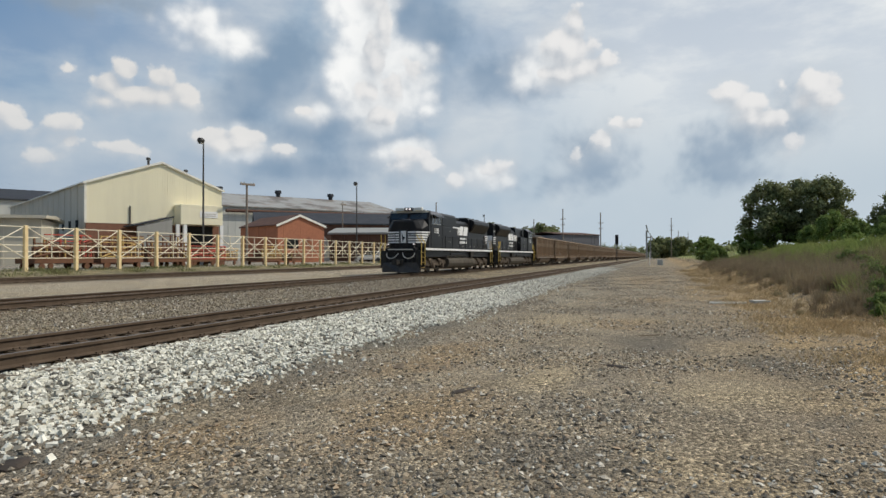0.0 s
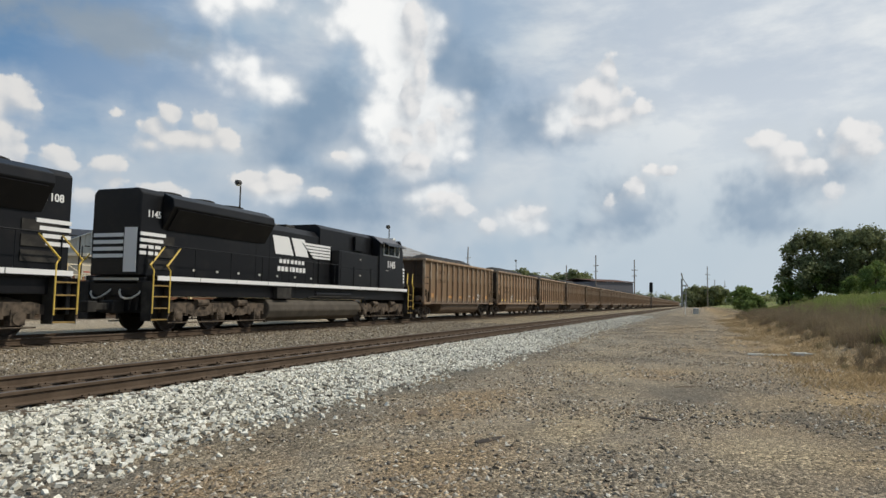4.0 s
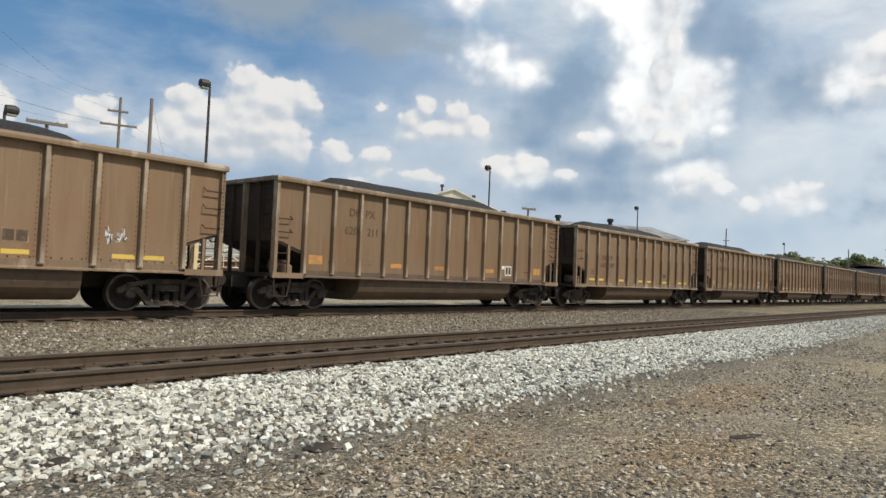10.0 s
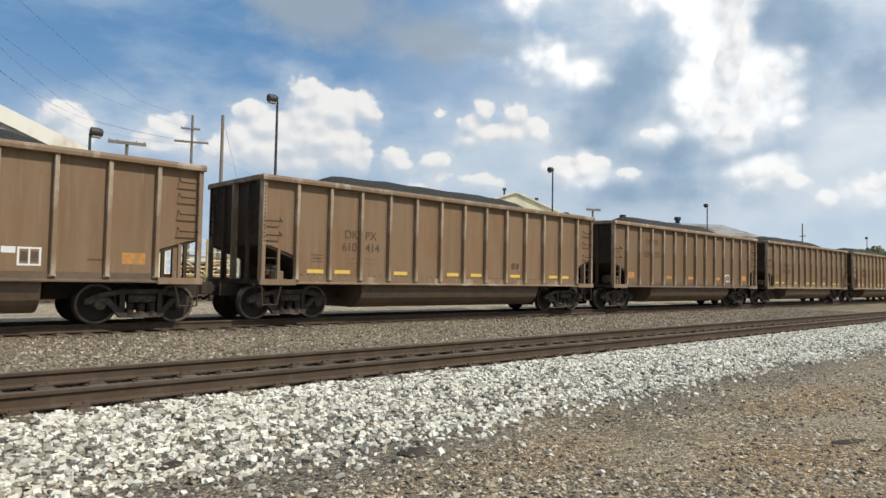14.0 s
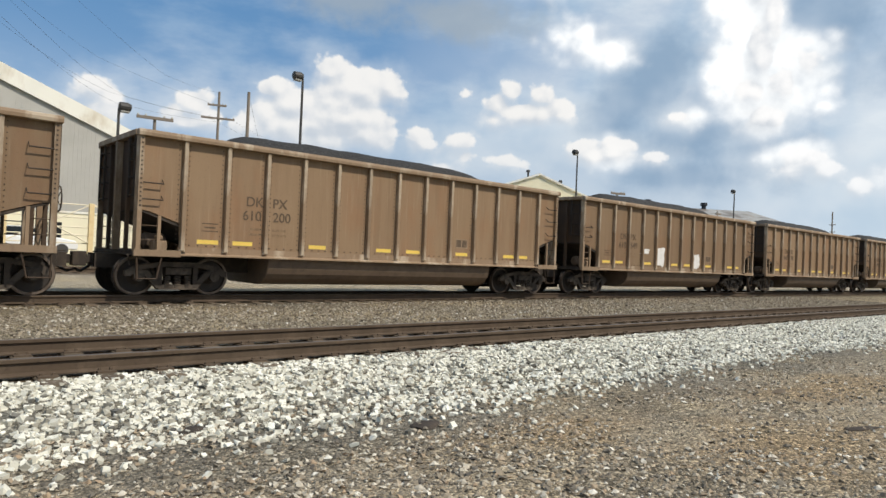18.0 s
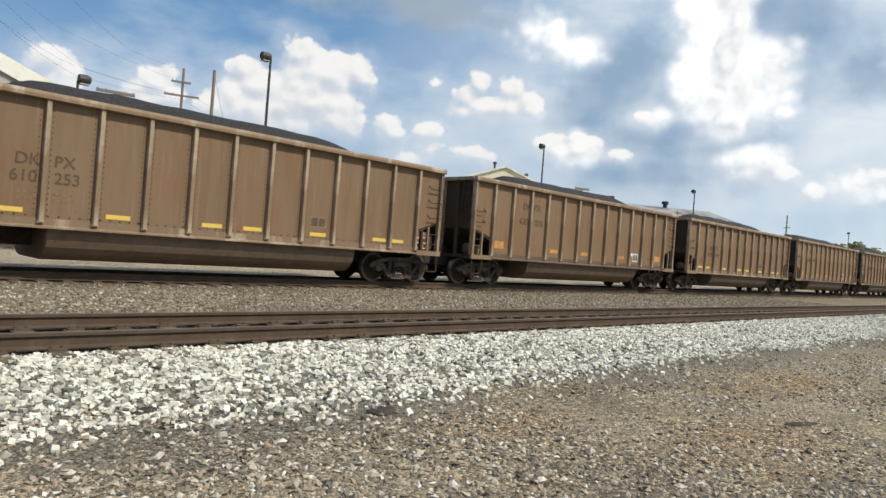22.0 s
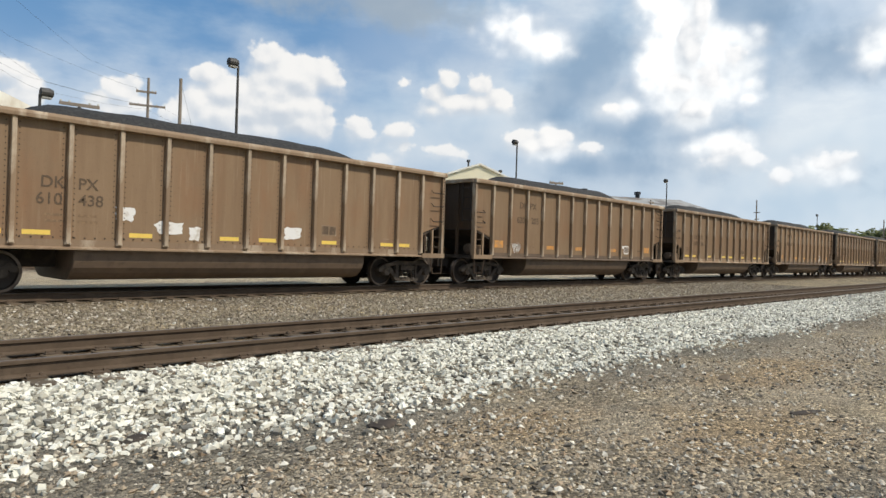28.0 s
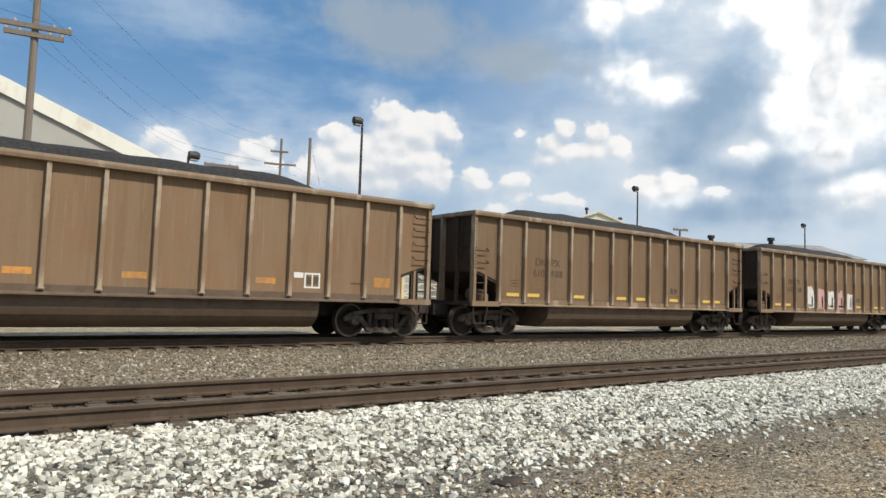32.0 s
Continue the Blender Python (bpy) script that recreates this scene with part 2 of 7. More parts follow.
# heaped clouds: crisp lit crowns, dissolving greyer feet
heap_b = blobs(flat, HEAPS, 0.5)
rise = wmath("SUBTRACT", blobs(shifted(-0.3, 0.9), HEAPS, 0.5), heap_b)
heap_q = wmath("ADD", heap_b, wmath("MULTIPLY", puff, wrange(heap_b, -1.2, 0.0, 0.2, 0.62)))
edge = wnode("ShaderNodeMapRange", interpolation_type="SMOOTHSTEP")
wt.links.new(heap_q, edge.inputs[0])
wt.links.new(wrange(rise, 0.25, -0.5, 0.16, 0.9), edge.inputs[1])
wt.links.new(wrange(rise, 0.25, -0.5, -0.28, -1.1), edge.inputs[2])
edge.inputs[3].default_value, edge.inputs[4].default_value = 0.0, 1.0
air = wmix(wmath("MULTIPLY", wrange(heap_q, 1.8, -0.2), 0.3), air, (7.2, 7.8, 8.3))
tone = wrange(wmath("ADD", wmath("MULTIPLY", relief, 1.1), wmath("MULTIPLY", rise, 0.5)), -0.7, 0.65)
warm = wrange(az, 20.0, 44.0)
air = wmix(wmath("MULTIPLY", edge.outputs[0], wrange(el, 4.0, 12.0, 0.55, 0.95)), air, wmix(tone, (6.0, 6.5, 7.1), wmix(warm, (10.2, 10.1, 10.0), (9.3, 9.15, 8.9))))
back = wnode("ShaderNodeBackground")
wt.links.new(air, back.inputs[0])
back.inputs[1].default_value = 0.094
wt.links.new(back.outputs[0], wnode("ShaderNodeOutputWorld").inputs[0])


# ---- materials ----
def material(name, base, rough=0.7, metal=0.0, spots=(), bump=0.0, bump_scale=40.0, seed=None, island=0.0, pieces=()):
    """base: colour. spots: (colour, noise scale, from, to, amount). seed: tone spread by object. island: tone spread by piece. pieces: colours by piece."""
    m = bpy.data.materials.new(name)
    m.use_nodes = True
    t = m.node_tree
    bsdf = t.nodes["Principled BSDF"]
    bsdf.inputs["Roughness"].default_value, bsdf.inputs["Metallic"].default_value = rough, metal
    if rough >= 0.75:
        bsdf.inputs["Specular IOR Level"].default_value = 0.2
    co = t.nodes.new("ShaderNodeTexCoord").outputs["Object"]
    col = t.nodes.new("ShaderNodeRGB").outputs[0]
    col.default_value = (*base, 1)
    if pieces:
        ramp = t.nodes.new("ShaderNodeValToRGB")
        e = ramp.color_ramp.elements
        while len(e) < len(pieces):
            e.new(0.5)
        for i, (p, c) in enumerate(pieces):
            e[i].position, e[i].color = p, (*c, 1)
        t.links.new(t.nodes.new("ShaderNodeNewGeometry").outputs["Random Per Island"], ramp.inputs[0])
        col = ramp.outputs[0]
    for c, scale, a, b, amount, *squash in spots:
        n = t.nodes.new("ShaderNodeTexNoise")
        n.inputs["Scale"].default_value, n.inputs["Detail"].default_value, n.inputs["Roughness"].default_value = scale, 5, 0.6
        if squash:
            mp = t.nodes.new("ShaderNodeMapping")
            mp.inputs["Scale"].default_value = squash[0]
            t.links.new(co, mp.inputs[0])
            t.links.new(mp.outputs[0], n.inputs["Vector"])
        else:
            t.links.new(co, n.inputs["Vector"])
        r = t.nodes.new("ShaderNodeMapRange")
        for i, q in enumerate((a, b, 0.0, amount)):
            r.inputs[i + 1].default_value = q
        t.links.new(n.outputs[0], r.inputs[0])
        x = t.nodes.new("ShaderNodeMix")
        x.data_type = "RGBA"
        t.links.new(r.outputs[0], x.inputs[0])
        t.links.new(col, x.inputs[6])
        x.inputs[7].default_value = (*c, 1)
        col = x.outputs[2]
    for amount, node, socket in ((seed, "ShaderNodeObjectInfo", "Random"), (island, "ShaderNodeNewGeometry", "Random Per Island")):
        if amount:
            r = t.nodes.new("ShaderNodeMapRange")
            r.inputs[3].default_value, r.inputs[4].default_value = 1 - amount, 1 + amount
            t.links.new(t.nodes.new(node).outputs[socket], r.inputs[0])
            hsv = t.nodes.new("ShaderNodeHueSaturation")
            t.links.new(r.outputs[0], hsv.inputs["Value"])
            t.links.new(col, hsv.inputs["Color"])
            col = hsv.outputs[0]
    t.links.new(col, bsdf.inputs["Base Color"])
    if bump:
        n = t.nodes.new("ShaderNodeTexNoise")
        n.inputs["Scale"].default_value, n.inputs["Detail"].default_value = bump_scale, 6
        t.links.new(co, n.inputs["Vector"])
        b = t.nodes.new("ShaderNodeBump")
        b.inputs["Strength"].default_value, b.inputs["Distance"].default_value = bump, 0.02
        t.links.new(n.outputs[0], b.inputs["Height"])
        t.links.new(b.outputs[0], bsdf.inputs["Normal"])
    return m


def glowing(name, colour, strength):
    m = bpy.data.materials.new(name)
    m.use_nodes = True
    b = m.node_tree.nodes["Principled BSDF"]
    b.inputs["Base Color"].default_value = b.inputs["Emission Color"].default_value = (*colour, 1)
    b.inputs["Emission Strength"].default_value = strength
    return m


CAR = material("dusty_brown_steel", (0.235, 0.153, 0.087), 0.65, 0.0, [((0.27, 0.182, 0.106), 0.5, 0.42, 0.7, 0.6), ((0.17, 0.102, 0.056), 1.6, 0.46, 0.72, 0.6, (1.8, 1.8, 0.16)), ((0.25, 0.125, 0.06), 0.7, 0.52, 0.7, 0.55, (1.3, 1.3, 0.5)), ((0.09, 0.058, 0.036), 16, 0.58, 0.75, 0.4), ((0.34, 0.255, 0.165), 4.0, 0.56, 0.72, 0.45, (2.5, 2.5, 0.12))], 0.15, 30, seed=0.16)
CAR.node_tree.nodes["Principled BSDF"].inputs["Specular IOR Level"].default_value = 0.3
# grimy dark steel, its colour lowered further to deepen the shade under the train
CAR_DARK = material("grimy_shaded_underframe", (0.05, 0.04, 0.032), 0.85, 0.0, [((0.12, 0.09, 0.065), 3, 0.48, 0.72, 0.6)], 0.2, 25)
CAR_RIB = material("worn_rib_steel", (0.245, 0.165, 0.098), 0.72, 0.0, [((0.50, 0.41, 0.30), 1.0, 0.52, 0.64, 0.65, (2, 2, 0.7)), ((0.17, 0.105, 0.06), 5, 0.55, 0.72, 0.6, (2, 2, 0.5))], 0.15, 30, seed=0.12)
TRUCK_M = material("dusty_cast_steel", (0.07, 0.056, 0.044), 0.8, 0.0, [((0.17, 0.135, 0.10), 3, 0.48, 0.68, 0.7), ((0.02, 0.018, 0.016), 7, 0.5, 0.7, 0.6)], 0.3, 25)
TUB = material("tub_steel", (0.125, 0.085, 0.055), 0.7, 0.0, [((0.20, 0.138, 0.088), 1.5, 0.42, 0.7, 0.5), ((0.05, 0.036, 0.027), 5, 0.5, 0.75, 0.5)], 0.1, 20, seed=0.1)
# the cars' brown steel, darkened to put the ends' shade into the colour
END_M = material("rusty_shaded_end_steel", (0.075, 0.052, 0.036), 0.8, 0.0, [((0.14, 0.085, 0.05), 1.2, 0.5, 0.72, 0.6, (1.5, 1.5, 0.3))], 0.1, 20, seed=0.1)
COAL = material("coal", (0.028, 0.026, 0.024), 0.8, 0.0, [((0.075, 0.07, 0.062), 14, 0.45, 0.68, 0.7)], 1.0, 22)
WHEEL = material("wheel_steel", (0.036, 0.028, 0.022), 0.7, 0.2, [((0.08, 0.055, 0.036), 6, 0.5, 0.7, 0.6)], 0.1, 30)
BLACK = material("black_paint", (0.008, 0.008, 0.009), 0.42, 0.0, [((0.022, 0.02, 0.018), 1.5, 0.5, 0.8, 0.7)], 0.05, 10)
LOCO_GREY = material("dusty_frame_black", (0.028, 0.026, 0.023), 0.75, 0.0, [((0.07, 0.064, 0.054), 2.5, 0.45, 0.7, 0.7)], 0.2, 20)
BLACK.node_tree.nodes["Principled BSDF"].inputs["Specular IOR Level"].default_value = 0.22
WHITE_P = material("white_stripe", (0.78, 0.77, 0.74), 0.5)
YELLOW = material("yellow_paint", (0.75, 0.52, 0.10), 0.55, 0.0, [((0.5, 0.3, 0.08), 4, 0.5, 0.75, 0.5)])
ORANGE = material("orange_mark", (0.62, 0.27, 0.05), 0.6, 0.0, [((0.32, 0.20, 0.10), 7, 0.42, 0.6, 0.75)], seed=0.15)
GLASS = material("dark_glass", (0.02, 0.025, 0.03), 0.08)
LETTER = material("faded_stencil", (0.11, 0.078, 0.052), 0.8, 0.0, [((0.22, 0.15, 0.095), 7, 0.5, 0.66, 0.6)])
FADED_LETTER = material("rubbed_stencil", (0.19, 0.125, 0.075), 0.8, 0.0, [((0.28, 0.185, 0.105), 14, 0.45, 0.6, 0.8)])
DOOR_RUBBER = material("black_rubber", (0.02, 0.02, 0.02), 0.7)
RAIL = material("rusty_rail", (0.085, 0.06, 0.040), 0.85, 0.0, [((0.14, 0.102, 0.07), 3, 0.45, 0.7, 0.6), ((0.045, 0.03, 0.023), 20, 0.55, 0.75, 0.5)], 0.15, 40)
RAIL_TOP = material("rail_head", (0.17, 0.145, 0.125), 0.5, 0.5, [((0.13, 0.09, 0.065), 2, 0.45, 0.7, 0.6)])
TIE = material("weathered_tie", (0.13, 0.098, 0.065), 0.9, 0.0, [((0.2, 0.16, 0.13), 3, 0.5, 0.7, 0.5)], 0.4, 25, seed=0.2)
STONE_W = material("white_limestone", (0.56, 0.555, 0.50), 0.9, 0.0, [((0.40, 0.37, 0.31), 6, 0.5, 0.75, 0.4)], 0.3, 30, pieces=[(0.0, (0.10, 0.094, 0.08)), (0.1, (0.25, 0.232, 0.185)), (0.22, (0.47, 0.44, 0.355)), (0.48, (0.66, 0.63, 0.52)), (1.0, (0.82, 0.79, 0.68))])
STONE_G = material("grey_ballast", (0.22, 0.20, 0.175), 0.9, 0.0, [], 0.3, 30, pieces=[(0.0, (0.12, 0.095, 0.07)), (0.4, (0.24, 0.20, 0.145)), (0.8, (0.355, 0.302, 0.225)), (0.96, (0.47, 0.415, 0.325)), (1.0, (0.66, 0.63, 0.56))])
PEBBLE = material("mixed_gravel", (0.26, 0.235, 0.205), 0.9, 0.0, [], 0.3, 30, pieces=[(0.0, (0.11, 0.095, 0.078)), (0.28, (0.22, 0.19, 0.145)), (0.48, (0.34, 0.275, 0.19)), (0.6, (0.37, 0.27, 0.175)), (0.7, (0.40, 0.345, 0.26)), (0.9, (0.56, 0.50, 0.40)), (1.0, (0.76, 0.71, 0.60))])
FENCE = material("cream_yellow_fence_paint", (0.78, 0.60, 0.32), 0.6, 0.0, [((0.6, 0.36, 0.14), 2.0, 0.5, 0.75, 0.6)], 0.1, 12)
FENCE_W = material("pale_fence_pipe", (0.78, 0.70, 0.52), 0.6, 0.0, [((0.6, 0.42, 0.22), 3.0, 0.55, 0.75, 0.5)])
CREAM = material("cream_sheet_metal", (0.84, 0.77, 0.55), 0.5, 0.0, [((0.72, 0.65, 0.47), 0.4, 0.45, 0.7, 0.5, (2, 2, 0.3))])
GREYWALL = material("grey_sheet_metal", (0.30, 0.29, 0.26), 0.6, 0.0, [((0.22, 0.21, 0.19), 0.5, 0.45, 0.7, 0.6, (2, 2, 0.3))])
ROOF = material("dark_roof", (0.04, 0.043, 0.05), 0.8, 0.0, [((0.065, 0.065, 0.068), 0.6, 0.45, 0.7, 0.6)])
POLE = material("weathered_pole_wood", (0.24, 0.20, 0.16), 0.9, 0.0, [((0.14, 0.11, 0.09), 3, 0.5, 0.7, 0.6, (3, 3, 0.3))], 0.2, 20)
LAMP_M = material("dark_lamp_metal", (0.05, 0.045, 0.04), 0.6)
BRICK = material("orange_brick", (0.42, 0.175, 0.10), 0.85, 0.0, [((0.3, 0.12, 0.075), 3, 0.45, 0.7, 0.6)], 0.2, 20)
RUSTY = material("rust_red_cladding", (0.10, 0.055, 0.04), 0.8, 0.0, [((0.17, 0.09, 0.06), 0.8, 0.45, 0.7, 0.6)])
BARK = material("bark", (0.09, 0.07, 0.05), 0.95, 0.0, [((0.05, 0.04, 0.03), 5, 0.5, 0.7, 0.6)], 0.6, 12)
LEAF = material("green_leaves", (0.20, 0.215, 0.10), 0.75, 0.0, [((0.24, 0.27, 0.12), 0.3, 0.45, 0.65, 0.6)], island=0.45)
LEAF_L = material("light_green_leaves", (0.19, 0.255, 0.07), 0.75, 0.0, [((0.26, 0.31, 0.10), 0.5, 0.45, 0.65, 0.6)], island=0.4)
DRY = material("dry_brush", (0.24, 0.185, 0.12), 0.9, 0.0, [((0.37, 0.30, 0.18), 0.35, 0.45, 0.62, 0.7), ((0.19, 0.20, 0.09), 0.5, 0.52, 0.66, 0.6), ((0.15, 0.105, 0.07), 0.9, 0.52, 0.66, 0.6)], island=0.3)
STRAW = material("straw_grass", (0.44, 0.335, 0.19), 0.9, 0.0, [((0.38, 0.27, 0.14), 0.7, 0.45, 0.65, 0.6)], island=0.35)
WEED = material("dull_fence_grass", (0.16, 0.18, 0.07), 0.85, 0.0, [((0.28, 0.24, 0.12), 0.5, 0.45, 0.62, 0.8)], island=0.4)
FIELD = material("bright_field_grass", (0.25, 0.30, 0.09), 0.85, 0.0, [((0.34, 0.33, 0.13), 0.25, 0.45, 0.62, 0.8)], island=0.35)


def leafy(m, share):
    """Thin growth lets some light through."""
    t = m.node_tree
    b, out = t.nodes["Principled BSDF"], t.nodes["Material Output"]
    tr, mix = t.nodes.new("ShaderNodeBsdfTranslucent"), t.nodes.new("ShaderNodeMixShader")
    t.links.new(b.inputs["Base Color"].links[0].from_socket, tr.inputs[0])
    mix.inputs[0].default_value = share
    t.links.new(b.outputs[0], mix.inputs[1])
    t.links.new(tr.outputs[0], mix.inputs[2])
    t.links.new(mix.outputs[0], out.inputs["Surface"])


for m in (LEAF, LEAF_L, DRY, STRAW, WEED, FIELD):
    leafy(m, 0.4)
# darker than the cream gable: side-wall shade in the colour; plain tan elsewhere
SIDE_TAN = material("weathered_tan_and_side_shade", (0.50, 0.46, 0.37), 0.6, 0.0, [((0.38, 0.34, 0.26), 0.5, 0.45, 0.7, 0.6, (2, 2, 0.3))])
DULL_YELLOW = material("worn_dull_yellow_paint", (0.52, 0.36, 0.13), 0.75, 0.0, [((0.24, 0.13, 0.07), 3, 0.42, 0.6, 0.85)])


# ---- mesh tools ----
class Geo:
    """Collects corners and faces of one mesh."""

    def __init__(self):
        self.v, self.f = [], []

    def add(self, verts, faces):
        n = len(self.v)
        self.v += [tuple(p) for p in verts]
        self.f += [tuple(i + n for i in f) for f in faces]
        return self

    def box(self, x0, x1, y0, y1, z0, z1, m=None):
        p = [(x, y, z) for x in (x0, x1) for y in (y0, y1) for z in (z0, z1)]
        if m is not None:
            p = [m @ Vector(q) for q in p]
        return self.add(p, [(0, 1, 3, 2), (4, 6, 7, 5), (0, 4, 5, 1), (2, 3, 7, 6), (0, 2, 6, 4), (1, 5, 7, 3)])

    def prism(self, outline, axis, a, b):
        """outline: corners in the two other axes, in the order x, y, z."""
        put = {"x": lambda u, v, w: (w, u, v), "y": lambda u, v, w: (u, w, v), "z": lambda u, v, w: (u, v, w)}[axis]
        n = len(outline)
        p = [put(u, v, a) for u, v in outline] + [put(u, v, b) for u, v in outline]
        return self.add(p, [tuple(range(n))[::-1], tuple(range(n, 2 * n))] + [(i, (i + 1) % n, n + (i + 1) % n, n + i) for i in range(n)])

    def tube(self, p0, p1, r0, r1=None, n=8):
        p0, p1 = Vector(p0), Vector(p1)
        r1 = r0 if r1 is None else r1
        q = (p1 - p0).to_track_quat("Z", "Y").to_matrix()
        ring = [Vector((math.cos(2 * math.pi * i / n), math.sin(2 * math.pi * i / n), 0)) for i in range(n)]
        p = [p0 + q @ (r0 * c) for c in ring] + [p1 + q @ (r1 * c) for c in ring]
        return self.add(p, [tuple(range(n))[::-1], tuple(range(n, 2 * n))] + [(i, (i + 1) % n, n + (i + 1) % n, n + i) for i in range(n)])

    def path(self, points, r, n=6):
        """One bent bar through the points."""
        pts = [Vector(p) for p in points]
        k = len(pts)
        v = []
        for i, p in enumerate(pts):
            d = (pts[min(i + 1, k - 1)] - pts[max(i - 1, 0)]).normalized()
            side = d.cross(Vector((0, 0, 1)) if abs(d.z) < 0.9 else Vector((0, 1, 0))).normalized()
            up = side.cross(d)
            wide = 1.0
            if 0 < i < k - 1:
                wide = min(1.6, 1 / max(0.4, math.cos((pts[i + 1] - p).angle(p - pts[i - 1]) / 2)))
            v += [p + (side * math.cos(2 * math.pi * j / n) + up * math.sin(2 * math.pi * j / n)) * r * wide for j in range(n)]
        f = [tuple(range(n))[::-1], tuple(range((k - 1) * n, k * n))]
        f += [(i * n + j, i * n + (j + 1) % n, (i + 1) * n + (j + 1) % n, (i + 1) * n + j) for i in range(k - 1) for j in range(n)]
        return self.add(v, f)

    def lathe(self, profile, axis, n=20, at=(0, 0, 0)):
        """profile: (along, radius) pairs, closed at both ends."""
        m = {"x": lambda a, c, s: (a, c, s), "y": lambda a, c, s: (c, a, s), "z": lambda a, c, s: (c, s, a)}[axis]
        k = len(profile)
        p = []
        for a, r in profile:
            for i in range(n):
                w = 2 * math.pi * i / n
                q = m(a, r * math.cos(w), r * math.sin(w))
                p.append((q[0] + at[0], q[1] + at[1], q[2] + at[2]))
        f = [tuple(range(n))[::-1], tuple(range((k - 1) * n, k * n))]
        f += [(j * n + i, j * n + (i + 1) % n, (j + 1) * n + (i + 1) % n, (j + 1) * n + i) for j in range(k - 1) for i in range(n)]
        return self.add(p, f)

    def mesh(self, name, mat, bevel=0.0):
        me = bpy.data.meshes.new(name)
        me.from_pydata(self.v, [], self.f)
        bm = bmesh.new()
        bm.from_mesh(me)
        bmesh.ops.recalc_face_normals(bm, faces=bm.faces)
        if bevel:
            edges = [e for e in bm.edges if len(e.link_faces) == 2 and e.calc_face_angle(0) > 0.6]
            bmesh.ops.bevel(bm, geom=edges, offset=bevel, segments=1, affect="EDGES", clamp_overlap=True)
        bm.to_mesh(me)
        bm.free()
        me.materials.append(mat)
        return me


def part(name, geo, mat, parent=None, label="", at=None, bevel=0.0):
    me = geo.mesh(name, mat, bevel) if isinstance(geo, Geo) else geo
    ob = new(name, me)
    if parent is not None:
        ob.parent = parent
    if at is not None:
        ob.matrix_basis = at if isinstance(at, Matrix) else Matrix.Translation(at)
    if label:
        tagged(ob, label)
    return ob


def thing(name, label, category, group="", kind="", at=None):
    ob = new(name)
    ob.empty_display_size = 0.2
    tagged(ob, label, category, group, kind)
    if at is not None:
        ob.matrix_basis = at if isinstance(at, Matrix) else Matrix.Translation(at)
    return ob


def big_mesh(name, verts, faces, mat, smooth=False):
    """A mesh from arrays, with no clean-up."""
    me = bpy.data.meshes.new(name)
    me.from_pydata(verts, [], faces)
    me.materials.append(mat)
    if smooth:
        me.polygons.foreach_set("use_smooth", [True] * len(me.polygons))
    return me


def text_meshes(words):
    """Flat meshes of short texts, one metre high, made before the scene grows."""
    made = []
    for w in words:
        c = bpy.data.curves.new("lettering", "FONT")
        c.body, c.size, c.extrude, c.align_x, c.align_y = w, 1.0, 0.006, "CENTER", "CENTER"
        c.offset = 0.022 if len(w) == 4 else 0.008
        made.append((w, new("lettering", c)))
    deps = bpy.context.evaluated_depsgraph_get()
    out = {}
    for w, ob in made:
        out[w] = bpy.data.meshes.new_from_object(ob.evaluated_get(deps))
        out[w].materials.clear()
    for w, ob in made:
        c = ob.data
        bpy.data.objects.remove(ob)
        bpy.data.curves.remove(c)
    return out


SERIALS = {0: ("620", "197"), 1: ("610", "133"), 2: ("610", "181"), 3: ("620", "211"), 4: ("610", "049"), 5: ("620", "034"), 6: ("610", "414"), 7: ("620", "252"), 8: ("610", ""), 9: ("610", "200"), 10: ("610", "549"), 11: ("610", "590"), 12: ("610", "253"), 13: ("620", "026"), 14: ("610", "044"), 15: ("620", "160"), 16: ("620", ""), 17: ("610", "438"), 18: ("620", "203"), 19: ("610", "236"), 20: ("620", "112"), 21: ("610", ""), 22: ("610", "")}
TEXTS = text_meshes(sorted({w for pair in SERIALS.values() for w in pair if w} | {"DK", "PX", "1108", "1145"}))


def lettering(word, size, mat, parent, at):
    me = TEXTS[word] if not TEXTS[word].materials else TEXTS[word].copy()
    if not me.materials:
        me.materials.append(mat)
    elif me.materials[0] is not mat:
        me.materials.clear()
        me.materials.append(mat)
    return part("lettering", me, mat, parent, at=at @ Matrix.Diagonal((size, size, 1, 1)))


# ---- ground and tracks ----
RAIL_BASE, RAIL_TOP_Z = 0.15, 0.322
NEAR_Y, TRAIN_Y, SIDING_Y = 8.355, 17.2, 28.6
FENCE_Y, FENCE_Z = 34.0, 0.72

PROFILE = [(-3000, 0.9), (-60, 0.9), (-30, 0.35), (-4.5, 0.02), (-3.5, 0.0), (5.2, 0.0), (5.7, 0.03), (7.0, 0.11), (9.9, 0.11), (10.6, 0.06), (15.0, 0.06), (15.7, 0.11), (18.8, 0.11), (19.8, 0.08), (25.5, 0.26), (27.0, 0.34), (30.2, 0.36), (33.0, 0.7), (36.0, 0.74), (60, 0.8), (3000, 0.9)]


def smooth(a, b, v):
    t = min(1.0, max(0.0, (v - a) / (b - a)))
    return t * t * (3 - 2 * t)


def bank(x, y):
    """The grassy bank beside the dirt road."""
    return 1.75 * smooth(-6.0, -14.0, y) * smooth(14, 34, x) * (1 - 0.5 * smooth(150, 300, x)) + (0.5 + 0.22 * noise.noise((x * 0.5, y * 0.6, 2.0)) + 0.1 * noise.noise((x * 1.3, y * 1.5, 5.0))) * smooth(-2.6, -4.8, y) * smooth(18.5, 23, x)


